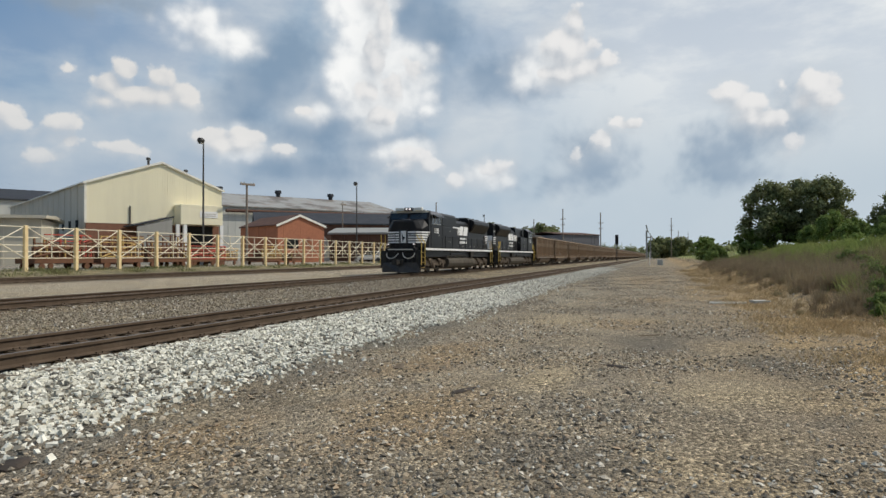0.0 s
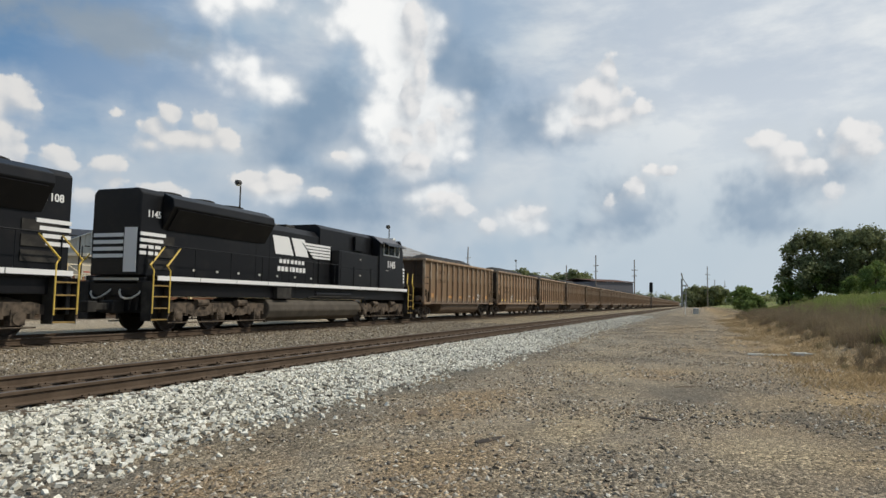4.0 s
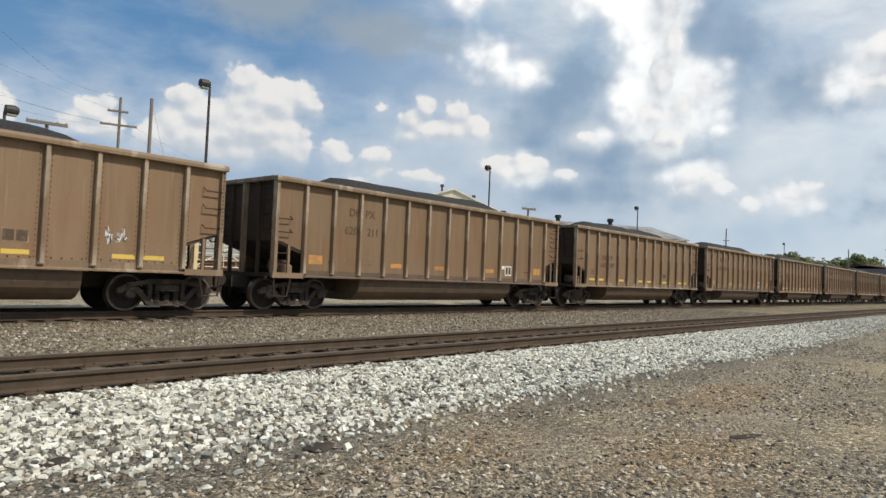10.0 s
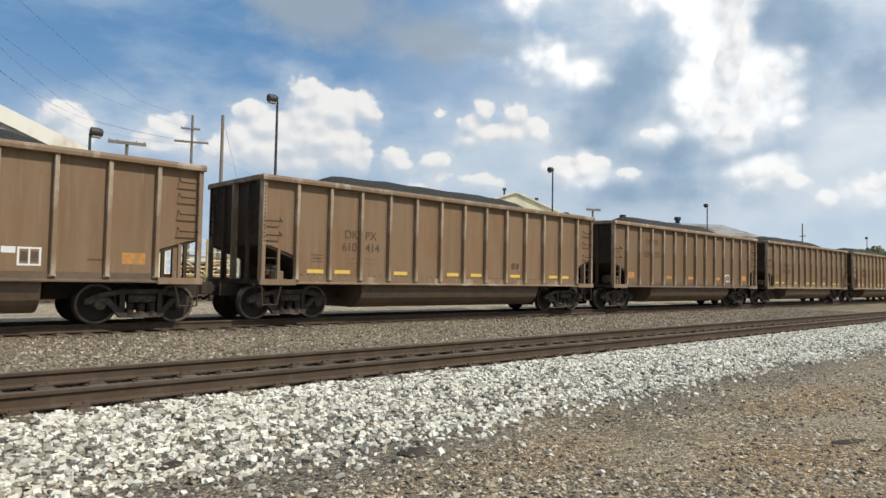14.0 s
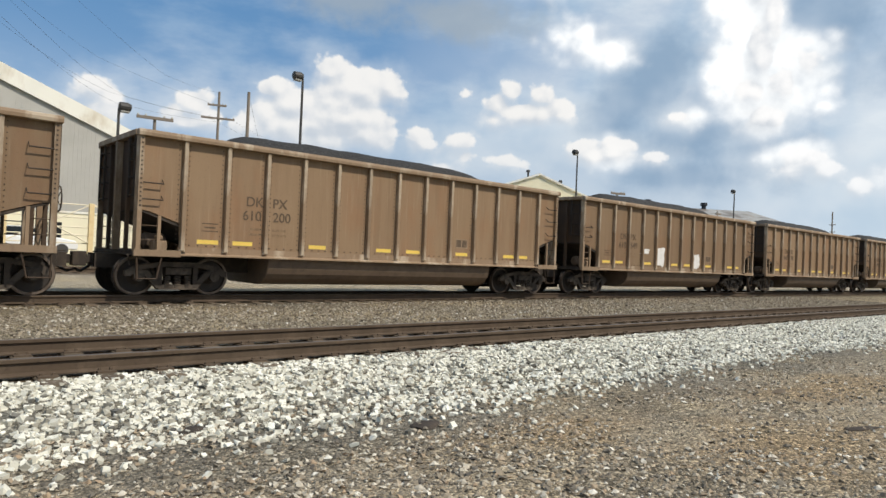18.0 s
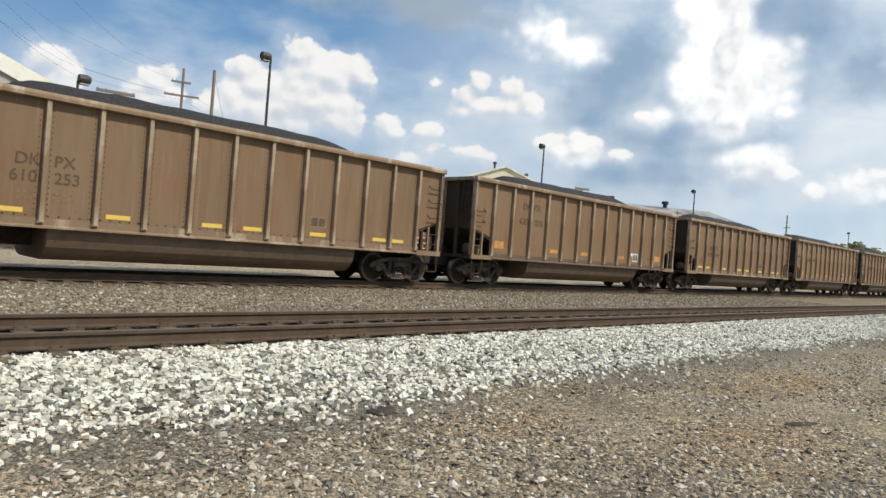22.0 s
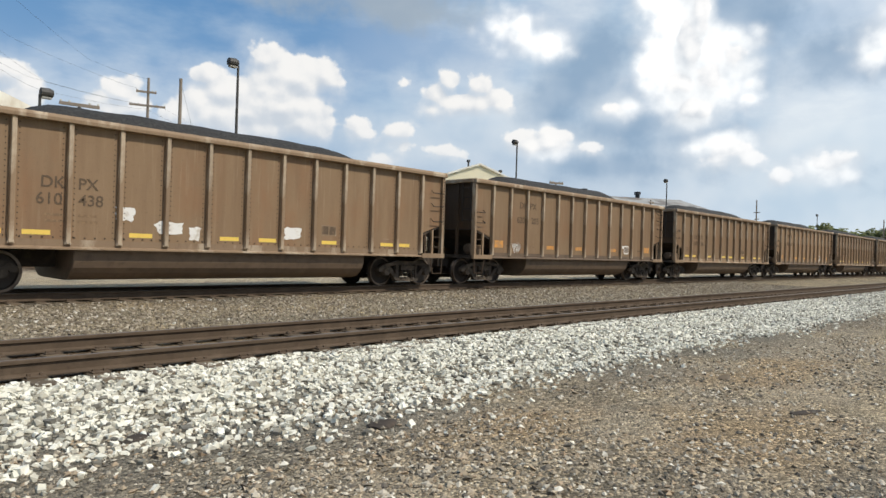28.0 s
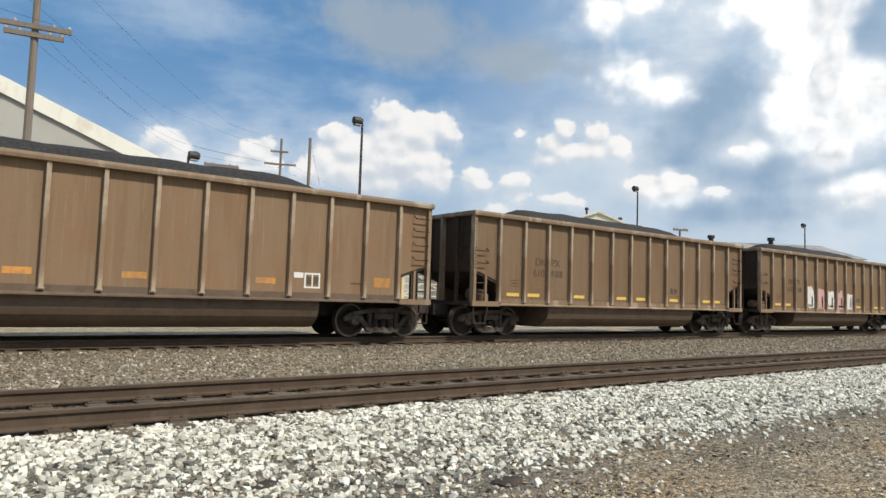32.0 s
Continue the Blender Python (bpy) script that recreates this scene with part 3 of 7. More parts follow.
def ground_z(x, y):
    z = float(np.interp(y, [p[0] for p in PROFILE], [p[1] for p in PROFILE])) + bank(x, y)
    if y < 5.0 or 19.5 < y < 27 or y > 30:
        z += 0.035 * (noise.noise((x * 0.25, y * 0.35, 1.0))) * smooth(600, 100, abs(x)) * (1 if y < 5 else 0.6)
    return z


GREY, OCHRE, CINDER, SAND, DUST, EARTH = (0.20, 0.172, 0.135), (0.42, 0.305, 0.17), (0.15, 0.135, 0.115), (0.40, 0.33, 0.23), (0.30, 0.275, 0.23), (0.31, 0.23, 0.145)
# the long far GREY patches put the shade between pebbles into the colour
PATCHES = [(11.8, -3.0, 1.2, 0.5, OCHRE), (9.6, -2.5, 0.9, 0.35, OCHRE), (13.2, -2.2, 1.6, 0.4, OCHRE), (31, -1.4, 6, 0.7, OCHRE), (17, -3.2, 3.0, 1.0, OCHRE), (24, -2.6, 5.0, 0.8, OCHRE), (21, -3.4, 2.2, 0.6, SAND), (14.5, -3.9, 2.0, 0.6, EARTH), (12.2, 0.1, 1.5, 0.8, CINDER), (9.8, -1.4, 1.0, 0.6, CINDER), (7.8, -0.7, 0.9, 0.6, SAND), (19.2, 1.8, 1.2, 1.5, CINDER), (27, 3.3, 5, 0.9, DUST), (15.2, 1.0, 1.4, 1.0, EARTH), (6.0, 2.2, 1.4, 0.8, EARTH), (4.4, 3.6, 1.2, 0.5, EARTH), (5.0, 0.8, 0.8, 0.6, CINDER), (9.5, 3.2, 2.0, 0.6, EARTH), (45, 1.0, 9, 1.5, EARTH), (70, -1.6, 14, 0.6, EARTH), (40, 3.5, 6, 0.8, CINDER), (75, 2.2, 22, 2.4, GREY), (150, 1.8, 60, 3.0, GREY), (300, 1.5, 120, 4.0, GREY), (33, 2.2, 4, 0.9, GREY), (24, 0.2, 2.0, 0.9, EARTH), (3.6, 2.2, 1.0, 0.7, GREY), (20.5, 4.3, 4.0, 0.7, GREY), (8.2, 1.75, 0.7, 0.25, CINDER), (15.3, 1.9, 2.0, 0.7, SAND), (7.0, 4.0, 1.6, 0.4, GREY), (8.4, 1.4, 1.0, 0.5, SAND)]


def ground_material():
    m = bpy.data.materials.new("gravel_ground")
    m.use_nodes = True
    t = m.node_tree
    bsdf = t.nodes["Principled BSDF"]
    bsdf.inputs["Roughness"].default_value = 0.95
    bsdf.inputs["Specular IOR Level"].default_value = 0.15
    co = t.nodes.new("ShaderNodeTexCoord").outputs["Object"]
    sep = t.nodes.new("ShaderNodeSeparateXYZ")
    t.links.new(co, sep.inputs[0])

    def tex(scale, detail=6, vec=co):
        n = t.nodes.new("ShaderNodeTexNoise")
        n.inputs["Scale"].default_value, n.inputs["Detail"].default_value, n.inputs["Roughness"].default_value = scale, detail, 0.62
        t.links.new(vec, n.inputs["Vector"])
        return n.outputs[0]

    def math_(op, a, b, c=None):
        n = t.nodes.new("ShaderNodeMath")
        n.operation = op
        for i, q in enumerate((a, b, c)):
            if q is None:
                continue
            if isinstance(q, (int, float)):
                n.inputs[i].default_value = q
            else:
                t.links.new(q, n.inputs[i])
        return n.outputs[0]

    def mix(f, a, b, blend="MIX"):
        n = t.nodes.new("ShaderNodeMix")
        n.data_type, n.blend_type = "RGBA", blend
        for s, q in ((n.inputs[0], f), (n.inputs[6], a), (n.inputs[7], b)):
            if isinstance(q, tuple):
                s.default_value = (*q, 1)
            elif isinstance(q, (int, float)):
                s.default_value = q
            else:
                t.links.new(q, s)
        return n.outputs[2]

    def cells(scale):
        n = t.nodes.new("ShaderNodeTexVoronoi")
        n.inputs["Scale"].default_value = scale
        t.links.new(co, n.inputs["Vector"])
        return n

    def tones(n, rows):
        s = t.nodes.new("ShaderNodeSeparateColor")
        t.links.new(n.outputs["Color"], s.inputs[0])
        r = t.nodes.new("ShaderNodeValToRGB")
        e = r.color_ramp.elements
        while len(e) < len(rows):
            e.new(0.5)
        for k, (p, q) in enumerate(rows):
            e[k].position, e[k].color = p, (q * 1.02, q, q * 0.94, 1)
        t.links.new(s.outputs[0], r.inputs[0])
        return r.outputs[0]

    wob = math_("MULTIPLY_ADD", math_("SUBTRACT", tex(0.5, 4), 0.5), 1.6, sep.outputs[1])
    u = math_("DIVIDE", math_("ADD", wob, 14.0), 56.0)
    ramp = t.nodes.new("ShaderNodeValToRGB")
    t.links.new(u, ramp.inputs[0])
    stops = [(-13, (0.17, 0.23, 0.055)), (-8.6, (0.20, 0.23, 0.08)), (-7.4, (0.21, 0.175, 0.10)), (-5.2, (0.21, 0.155, 0.10)), (-3.8, (0.40, 0.285, 0.155)), (-2.0, (0.285, 0.228, 0.162)), (0.5, (0.29, 0.248, 0.192)), (2.8, (0.32, 0.272, 0.208)), (3.9, (0.27, 0.235, 0.185)), (4.5, (0.19, 0.172, 0.145)), (5.4, (0.18, 0.168, 0.145)), (7.0, (0.25, 0.24, 0.21))]
    stops += [(7.4, (0.11, 0.078, 0.055)), (9.3, (0.12, 0.085, 0.06)), (9.9, (0.225, 0.195, 0.145)), (15.0, (0.225, 0.195, 0.145)), (16.0, (0.11, 0.09, 0.07)), (18.6, (0.12, 0.095, 0.075)), (19.5, (0.35, 0.305, 0.24)), (26.0, (0.39, 0.34, 0.27)), (27.3, (0.13, 0.10, 0.08)), (29.6, (0.14, 0.11, 0.085)), (30.6, (0.17, 0.15, 0.10)), (33.5, (0.20, 0.19, 0.105)), (35.0, (0.28, 0.26, 0.21)), (41.0, (0.31, 0.29, 0.26))]
    e = ramp.color_ramp.elements
    while len(e) < len(stops):
        e.new(0.5)
    for k, (y, c) in enumerate(stops):
        e[k].position, e[k].color = (y + 14.0) / 56.0, (*c, 1)
    col = ramp.outputs[0]

    def span(v, a, b, c=0.0, d=1.0):
        r = t.nodes.new("ShaderNodeMapRange")
        for i, q in enumerate((a, b, c, d)):
            r.inputs[i + 1].default_value = q
        t.links.new(v, r.inputs[0])
        return r.outputs[0]

    col = mix(span(tex(0.35, 5), 0.45, 0.64, 0, 0.7), col, mix(0.6, col, (0.42, 0.33, 0.21)))
    col = mix(span(tex(0.8, 5), 0.52, 0.66, 0, 0.75), col, mix(0.6, col, (0.13, 0.122, 0.11)))
    # dust, straw litter, dark cinder and painted gravel shade in patches: x, y, half lengths, colour
    rag = math_("MULTIPLY", math_("SUBTRACT", tex(0.9, 6), 0.5), 2.6)
    for px, py, rx, ry, c in PATCHES:
        d = math_("SQRT", math_("ADD", math_("POWER", math_("DIVIDE", math_("SUBTRACT", sep.outputs[0], px), rx), 2.0), math_("POWER", math_("DIVIDE", math_("SUBTRACT", sep.outputs[1], py), ry), 2.0)), 0.0)
        col = mix(span(math_("ADD", d, rag), 1.25, 0.45, 0.0, 0.75), col, c)
    v = cells(34)
    v2 = cells(75)
    coarse = span(tex(0.55, 4), 0.40, 0.58, 0.6, 1.0)
    col = mix(coarse, col, tones(v, ((0.0, 0.34), (0.3, 0.62), (0.6, 0.95), (0.85, 1.3), (1.0, 2.1))), "MULTIPLY")
    col = mix(0.75, col, tones(v2, ((0.0, 0.5), (0.5, 1.0), (1.0, 1.7))), "MULTIPLY")
    t.links.new(col, bsdf.inputs["Base Color"])
    b = t.nodes.new("ShaderNodeBump")
    b.inputs["Strength"].default_value, b.inputs["Distance"].default_value = 1.0, 0.03
    t.links.new(math_("ADD", tex(30, 6), math_("MULTIPLY", v.outputs["Distance"], -0.8)), b.inputs["Height"])
    t.links.new(b.outputs[0], bsdf.inputs["Normal"])
    return m


def sheet(name, xs, ys, height, mat):
    v = [(x, y, height(x, y)) for x in xs for y in ys]
    n = len(ys)
    f = [(i * n + j, (i + 1) * n + j, (i + 1) * n + j + 1, i * n + j + 1) for i in range(len(xs) - 1) for j in range(n - 1)]
    return new(name, big_mesh(name, v, f, mat, True))


random.seed(5)
xs = [-3000, -1200, -500, -250, -150, -100, -70] + [-50 + 2.5 * i for i in range(20)] + [0.75 * i for i in range(80)] + [60 + 3 * i for i in range(40)] + [180, 200, 230, 270, 330, 400, 500, 650, 900, 1300, 2000, 3000]
ys = [-3000, -1000, -400, -200, -120, -80] + [-60 + 2 * i for i in range(18)] + [-24 + 0.75 * i for i in range(30)] + [-1.5 + 0.5 * i for i in range(13)] + [5.2, 5.45, 5.7, 6.2, 6.6, 7.0, 8.4, 9.9, 10.25, 10.6, 12, 13.5, 15.0, 15.35, 15.7, 17.2, 18.8, 19.3, 19.8, 21, 23, 25.5, 27, 28.6, 30.2, 31.5, 33, 34.5, 36, 40, 46, 54, 65, 80, 100, 140, 200, 300, 500, 1000, 3000]
ground = tagged(sheet("ground", xs, ys, ground_z, ground_material()), "grey-brown gravel and dirt ground beside railway tracks", "ground", kind="structure")

SIDE = [(0.075, 0.0), (0.075, 0.012), (0.014, 0.034), (0.010, 0.118), (0.037, 0.132), (0.037, 0.162), (0.030, 0.171)]
RAIL_SHAPE = SIDE + [(-y, z) for y, z in reversed(SIDE)]


def track(name, y, z, x0, x1, tie_from, tie_to, label):
    t = thing(name, label, "railway track", kind="structure", at=(0, y, z))
    for s in (-1, 1):
        g = Geo().prism([(u + s * 0.7525, v) for u, v in RAIL_SHAPE], "x", x0, x1)
        r = part("rail", g, RAIL, t, "rust-brown steel rail")
        part("running_surface", Geo().prism([(s * 0.7525 - 0.029, 0.170), (s * 0.7525 + 0.029, 0.170), (s * 0.7525 + 0.024, 0.1725), (s * 0.7525 - 0.024, 0.1725)], "x", x0, x1), RAIL_TOP, r, "worn rail head")
    tie = Geo().box(-0.115, 0.115, -1.3, 1.3, -0.16, -0.006).mesh("tie", TIE, 0.012)
    plate = Geo().box(-0.09, 0.09, -0.17, 0.17, -0.006, 0.012).box(-0.07, -0.04, 0.075, 0.105, 0.0, 0.035).box(0.04, 0.07, 0.075, 0.105, 0, 0.035).box(-0.07, -0.04, -0.105, -0.075, 0.0, 0.035).box(0.04, 0.07, -0.105, -0.075, 0, 0.035).mesh("tie_plate", RAIL)
    rng = random.Random(hash(len(name)) % 100)
    n = int((tie_to - tie_from) / 0.56)
    for i in range(n):
        x = tie_from + 0.56 * i + rng.uniform(-0.03, 0.03)
        a = part("tie", tie, TIE, t, at=pose(x, rng.uniform(-0.04, 0.04), rng.uniform(-0.012, 0.0), 0, 0, rng.uniform(-1.2, 1.2)))
        for s in (-1, 1):
            part("tie_plate", plate, RAIL, a, at=(0, s * 0.7525, 0))
    far = Geo()
    for i in range(int((260 - tie_to) / 0.56)):
        x = tie_to + 0.56 * i
        far.box(x - 0.115, x + 0.115, -1.3, 1.3, -0.16, -0.008)
    tagged(part("distant_ties", far.mesh("distant_ties", TIE), TIE, t), kind="stuff")
    return t


track("track_near", NEAR_Y, RAIL_BASE, -90, 1200, -6, 48, "rusty empty railway track on wooden ties")
track("track_train", TRAIN_Y, RAIL_BASE, -700, 1500, -8, 30, "railway track carrying the coal train")
track("track_siding", SIDING_Y, 0.38, -90, 700, 0, 40, "old rusty siding track beside the fence")


def stones(name, count, place, size, mat, label, sides=12, squash=0.7):
    """Loose stones as one mesh: place(rng) gives x, y; size(rng) the radius."""
    if sides == 8:
        base = np.array([(a, b, c) for a in (-1, 1) for b in (-1, 1) for c in (-1, 1)], float) * 0.62
        quads = [(0, 1, 3, 2), (4, 6, 7, 5), (0, 4, 5, 1), (2, 3, 7, 6), (0, 2, 6, 4), (1, 5, 7, 3)]
        tri = np.array([t for q in quads for t in ((q[0], q[1], q[2]), (q[0], q[2], q[3]))])
    elif sides == 12:
        g = (1 + 5 ** 0.5) / 2
        base = np.array([(-1, g, 0), (1, g, 0), (-1, -g, 0), (1, -g, 0), (0, -1, g), (0, 1, g), (0, -1, -g), (0, 1, -g), (g, 0, -1), (g, 0, 1), (-g, 0, -1), (-g, 0, 1)]) / 1.9
        tri = np.array([(0, 11, 5), (0, 5, 1), (0, 1, 7), (0, 7, 10), (0, 10, 11), (1, 5, 9), (5, 11, 4), (11, 10, 2), (10, 7, 6), (7, 1, 8), (3, 9, 4), (3, 4, 2), (3, 2, 6), (3, 6, 8), (3, 8, 9), (4, 9, 5), (2, 4, 11), (6, 2, 10), (8, 6, 7), (9, 8, 1)])
    else:
        base = np.array([(1, 0, 0), (-1, 0, 0), (0, 1, 0), (0, -1, 0), (0, 0, 1), (0, 0, -1)], float)
        tri = np.array([(0, 2, 4), (2, 1, 4), (1, 3, 4), (3, 0, 4), (2, 0, 5), (1, 2, 5), (3, 1, 5), (0, 3, 5)])
    rng = np.random.RandomState(len(name) * 7 + count)
    pr = random.Random(count)
    k = len(base)
    v = base[None] * rng.uniform(0.62, 1.2, (count, k, 1)) if k != 8 else base[None] * rng.uniform(0.45, 1.3, (count, k, 3))
    v *= rng.uniform(0.65, 1.35, (count, 1, 3)) * np.array([1, 1, squash])
    a = rng.uniform(0, 2 * np.pi, count)
    b = rng.uniform(-0.9, 0.9, count)
    ca, sa, cb, sb = np.cos(a), np.sin(a), np.cos(b), np.sin(b)
    x, y, z = v[..., 0], v[..., 1], v[..., 2]
    y, z = y * cb[:, None] - z * sb[:, None], y * sb[:, None] + z * cb[:, None]
    x, y = x * ca[:, None] - y * sa[:, None], x * sa[:, None] + y * ca[:, None]
    v = np.stack([x, y, z], -1)
    spots, rad = np.empty((count, 3)), np.empty(count)
    for i in range(count):
        px, py = place(pr)
        r = size(pr)
        spots[i] = px, py, ground_z(px, py) + r * 0.25
        rad[i] = r
    v = v * rad[:, None, None] + spots[:, None, :]
    f = (tri[None] + (np.arange(count) * k)[:, None, None]).reshape(-1, 3)
    me = bpy.data.meshes.new(name)
    me.vertices.add(count * k)
    me.vertices.foreach_set("co", v.reshape(-1))
    me.loops.add(len(f) * 3)
    me.loops.foreach_set("vertex_index", f.reshape(-1).astype(np.int32))
    me.polygons.add(len(f))
    me.polygons.foreach_set("loop_start", np.arange(0, len(f) * 3, 3, dtype=np.int32))
    me.update(calc_edges=True)
    me.shade_flat()
    me.materials.append(mat)
    return tagged(new(name, me), label, "gravel", kind="stuff")


def strip_edge(x):
    return 5.0 + 0.35 * noise.noise((x * 0.35, 3.0, 0.0)) + 0.2 * noise.noise((x * 1.1, 9.0, 0.0))


def white_place(r):
    x = -4 + 30 * r.random() if r.random() < 0.74 else 26 + 60 * r.random() ** 1.4
    lo = strip_edge(x) - 0.1
    y = 7.36 - (7.36 - lo) * (r.random() ** 1.5)
    if r.random() < 0.035:
        y = lo - abs(r.gauss(0, 0.3))
    return x, y


def pebble_place(r):
    while True:
        x, y = 95 * (0.1 + 0.9 * r.random()) ** 2.8 - 0.3, r.uniform(-4.4, 5.5)
        if 4.1 < y < 5.1 and r.random() < 0.7:
            continue
        if noise.noise((x * 0.45, y * 0.6, 4.0)) + 0.5 * noise.noise((x * 1.3, y * 1.6, 8.0)) + 0.5 * smooth(6.5, 3.5, x) > r.uniform(-0.32, 0.42):
            return x, y


stones("white_ballast", 44000, white_place, lambda r: r.uniform(0.020, 0.046) * (1.35 if r.random() < 0.08 else 1), STONE_W, "white crushed limestone along the near track", 8, 0.72)
stones("grey_ballast", 26000, lambda r: (-3 + 46 * r.random() ** 1.2, r.uniform(9.7, 15.9)), lambda r: r.uniform(0.018, 0.042), STONE_G, "grey crushed stone between the two tracks", 8)
stones("loose_gravel", 105000, pebble_place, lambda r: 0.009 + 0.026 * r.random() ** 2.6, PEBBLE, "loose mixed gravel on the dirt", 6, 0.6)


# ---- coal cars ----
PITCH, HALF, TOP = 16.18, 7.29, 3.77


def rim_faces(me, r0, r1, mat):
    """Gives the outer rim of a wheelset its worn bright steel."""
    me.materials.append(mat)
    for p in me.polygons:
        r = math.hypot(p.center.x, p.center.z)
        if r0 < r < r1 and abs(p.center.y) > 0.74:
            p.material_index = 1
    return me


def wheelset_mesh():
    g = Geo()
    for s in (-1, 1):
        g.lathe([(s * 0.64, 0.05), (s * 0.64, 0.20), (s * 0.685, 0.25), (s * 0.685, 0.38), (s * 0.66, 0.41), (s * 0.655, 0.485), (s * 0.69, 0.485), (s * 0.70, 0.457), (s * 0.79, 0.452), (s * 0.79, 0.395), (s * 0.745, 0.37), (s * 0.735, 0.2), (s * 0.77, 0.14), (s * 0.77, 0.05)], "y", 28)
    g.tube((0, -0.95, 0), (0, 0.95, 0), 0.075, n=10)
    return rim_faces(g.mesh("wheelset", WHEEL), 0.385, 0.46, RIM)


def truck_frame():
    """Cast side frames with open windows, spring nests, bearings and brake gear."""
    g = Geo()
    upper = [(-1.2, 0.58), (-0.98, 0.70), (-0.42, 0.80), (0.42, 0.80), (0.98, 0.70), (1.2, 0.58), (1.2, 0.46), (1.06, 0.46), (0.98, 0.58), (0.46, 0.68), (-0.46, 0.68), (-0.98, 0.58), (-1.06, 0.46), (-1.2, 0.46)]
    lower = [(-0.80, 0.52), (-0.46, 0.15), (0.46, 0.15), (0.80, 0.52), (0.70, 0.60), (0.38, 0.26), (-0.38, 0.26), (-0.70, 0.60)]
    for s in (-1, 1):
        for o in (upper, lower):
            g.prism(o, "y", s * 1.0 - 0.075, s * 1.0 + 0.075)
        for a in (-0.42, 0.42):
            g.box(a - 0.055, a + 0.055, s * 1.0 - 0.07, s * 1.0 + 0.07, 0.2, 0.72)
        g.box(-0.46, 0.46, s * 1.0 - 0.13, s * 1.0 + 0.13, 0.15, 0.18)
        g.box(-0.3, 0.3, s * 1.0 - 0.12, s * 1.0 + 0.14, 0.50, 0.66)
        for a in (-0.24, 0.0, 0.24):
            for z in (0.19, 0.25, 0.31, 0.37, 0.43):
                g.tube((a, s * 1.04, z), (a, s * 1.04, z + 0.035), 0.085, n=8)
        for a in (-0.89, 0.89):
            g.box(a - 0.17, a + 0.17, s * 1.0 - 0.09, s * 1.0 + 0.09, 0.50, 0.60)
            g.lathe([(s * 1.02 - 0.1, 0.125), (s * 1.02 + 0.09, 0.125), (s * 1.02 + 0.12, 0.07)], "y", 10, (a, 0, 0.457))
    g.box(-0.22, 0.22, -0.95, 0.95, 0.5, 0.72)
    for a in (-0.36, 0.36):
        g.tube((a, -0.72, 0.36), (a, 0.72, 0.36), 0.05, n=6)
        for s in (-1, 1):
            g.box(a * 1.05 - 0.05, a * 1.05 + 0.05, s * 0.74 - 0.06, s * 0.74 + 0.06, 0.28, 0.62)
    return g


RIM = material("worn_wheel_rim", (0.19, 0.145, 0.11), 0.5, 0.6, [((0.08, 0.055, 0.04), 8, 0.5, 0.7, 0.7)], 0.1, 30)
WHEELSET = wheelset_mesh()
WHEELS = []


def add_truck(car, x, axles, frame_mesh, label="dark cast-steel truck"):
    t = part("truck", frame_mesh, TRUCK_M, car, label, at=(x, 0, 0))
    for a in axles:
        WHEELS.append((part("wheelset", WHEELSET, WHEEL, t, at=(a, 0, 0.457)), a))
    return t


def coal_heap(rng):
    v, f, nx, ny = [], [], 40, 9
    for i in range(nx + 1):
        x = -7.0 + 14.0 * i / nx
        crown = smooth(-5.9, -3.9, x) * smooth(6.2, 3.0, x)
        for j in range(ny):
            w = -1 + 2 * j / (ny - 1)
            z = 3.55 + 0.72 * crown * (1 - abs(w) ** 1.8) + 0.04 * noise.noise((x * 1.2, w * 2, rng)) + 0.02 * noise.noise((x * 5, w * 6, rng))
            v.append((x, w * 1.46, z))
    f = [(i * ny + j, (i + 1) * ny + j, (i + 1) * ny + j + 1, i * ny + j + 1) for i in range(nx) for j in range(ny - 1)]
    return big_mesh("coal_load", v, f, COAL, True)


def bolt_rows(spots_x, z_low):
    """Small bolt heads beside each rib and along the foot of the side."""
    g = Geo()
    for x in spots_x:
        for z in [1.22 + 0.115 * i for i in range(21)]:
            for u in (-0.135, 0.105):
                g.box(x + u, x + u + 0.02, -1.512, -1.498, z, z + 0.02)
    for i in range(60):
        g.box(-6.1 + 0.205 * i, -6.07 + 0.205 * i, -1.512, -1.498, z_low, z_low + 0.028)
    return g


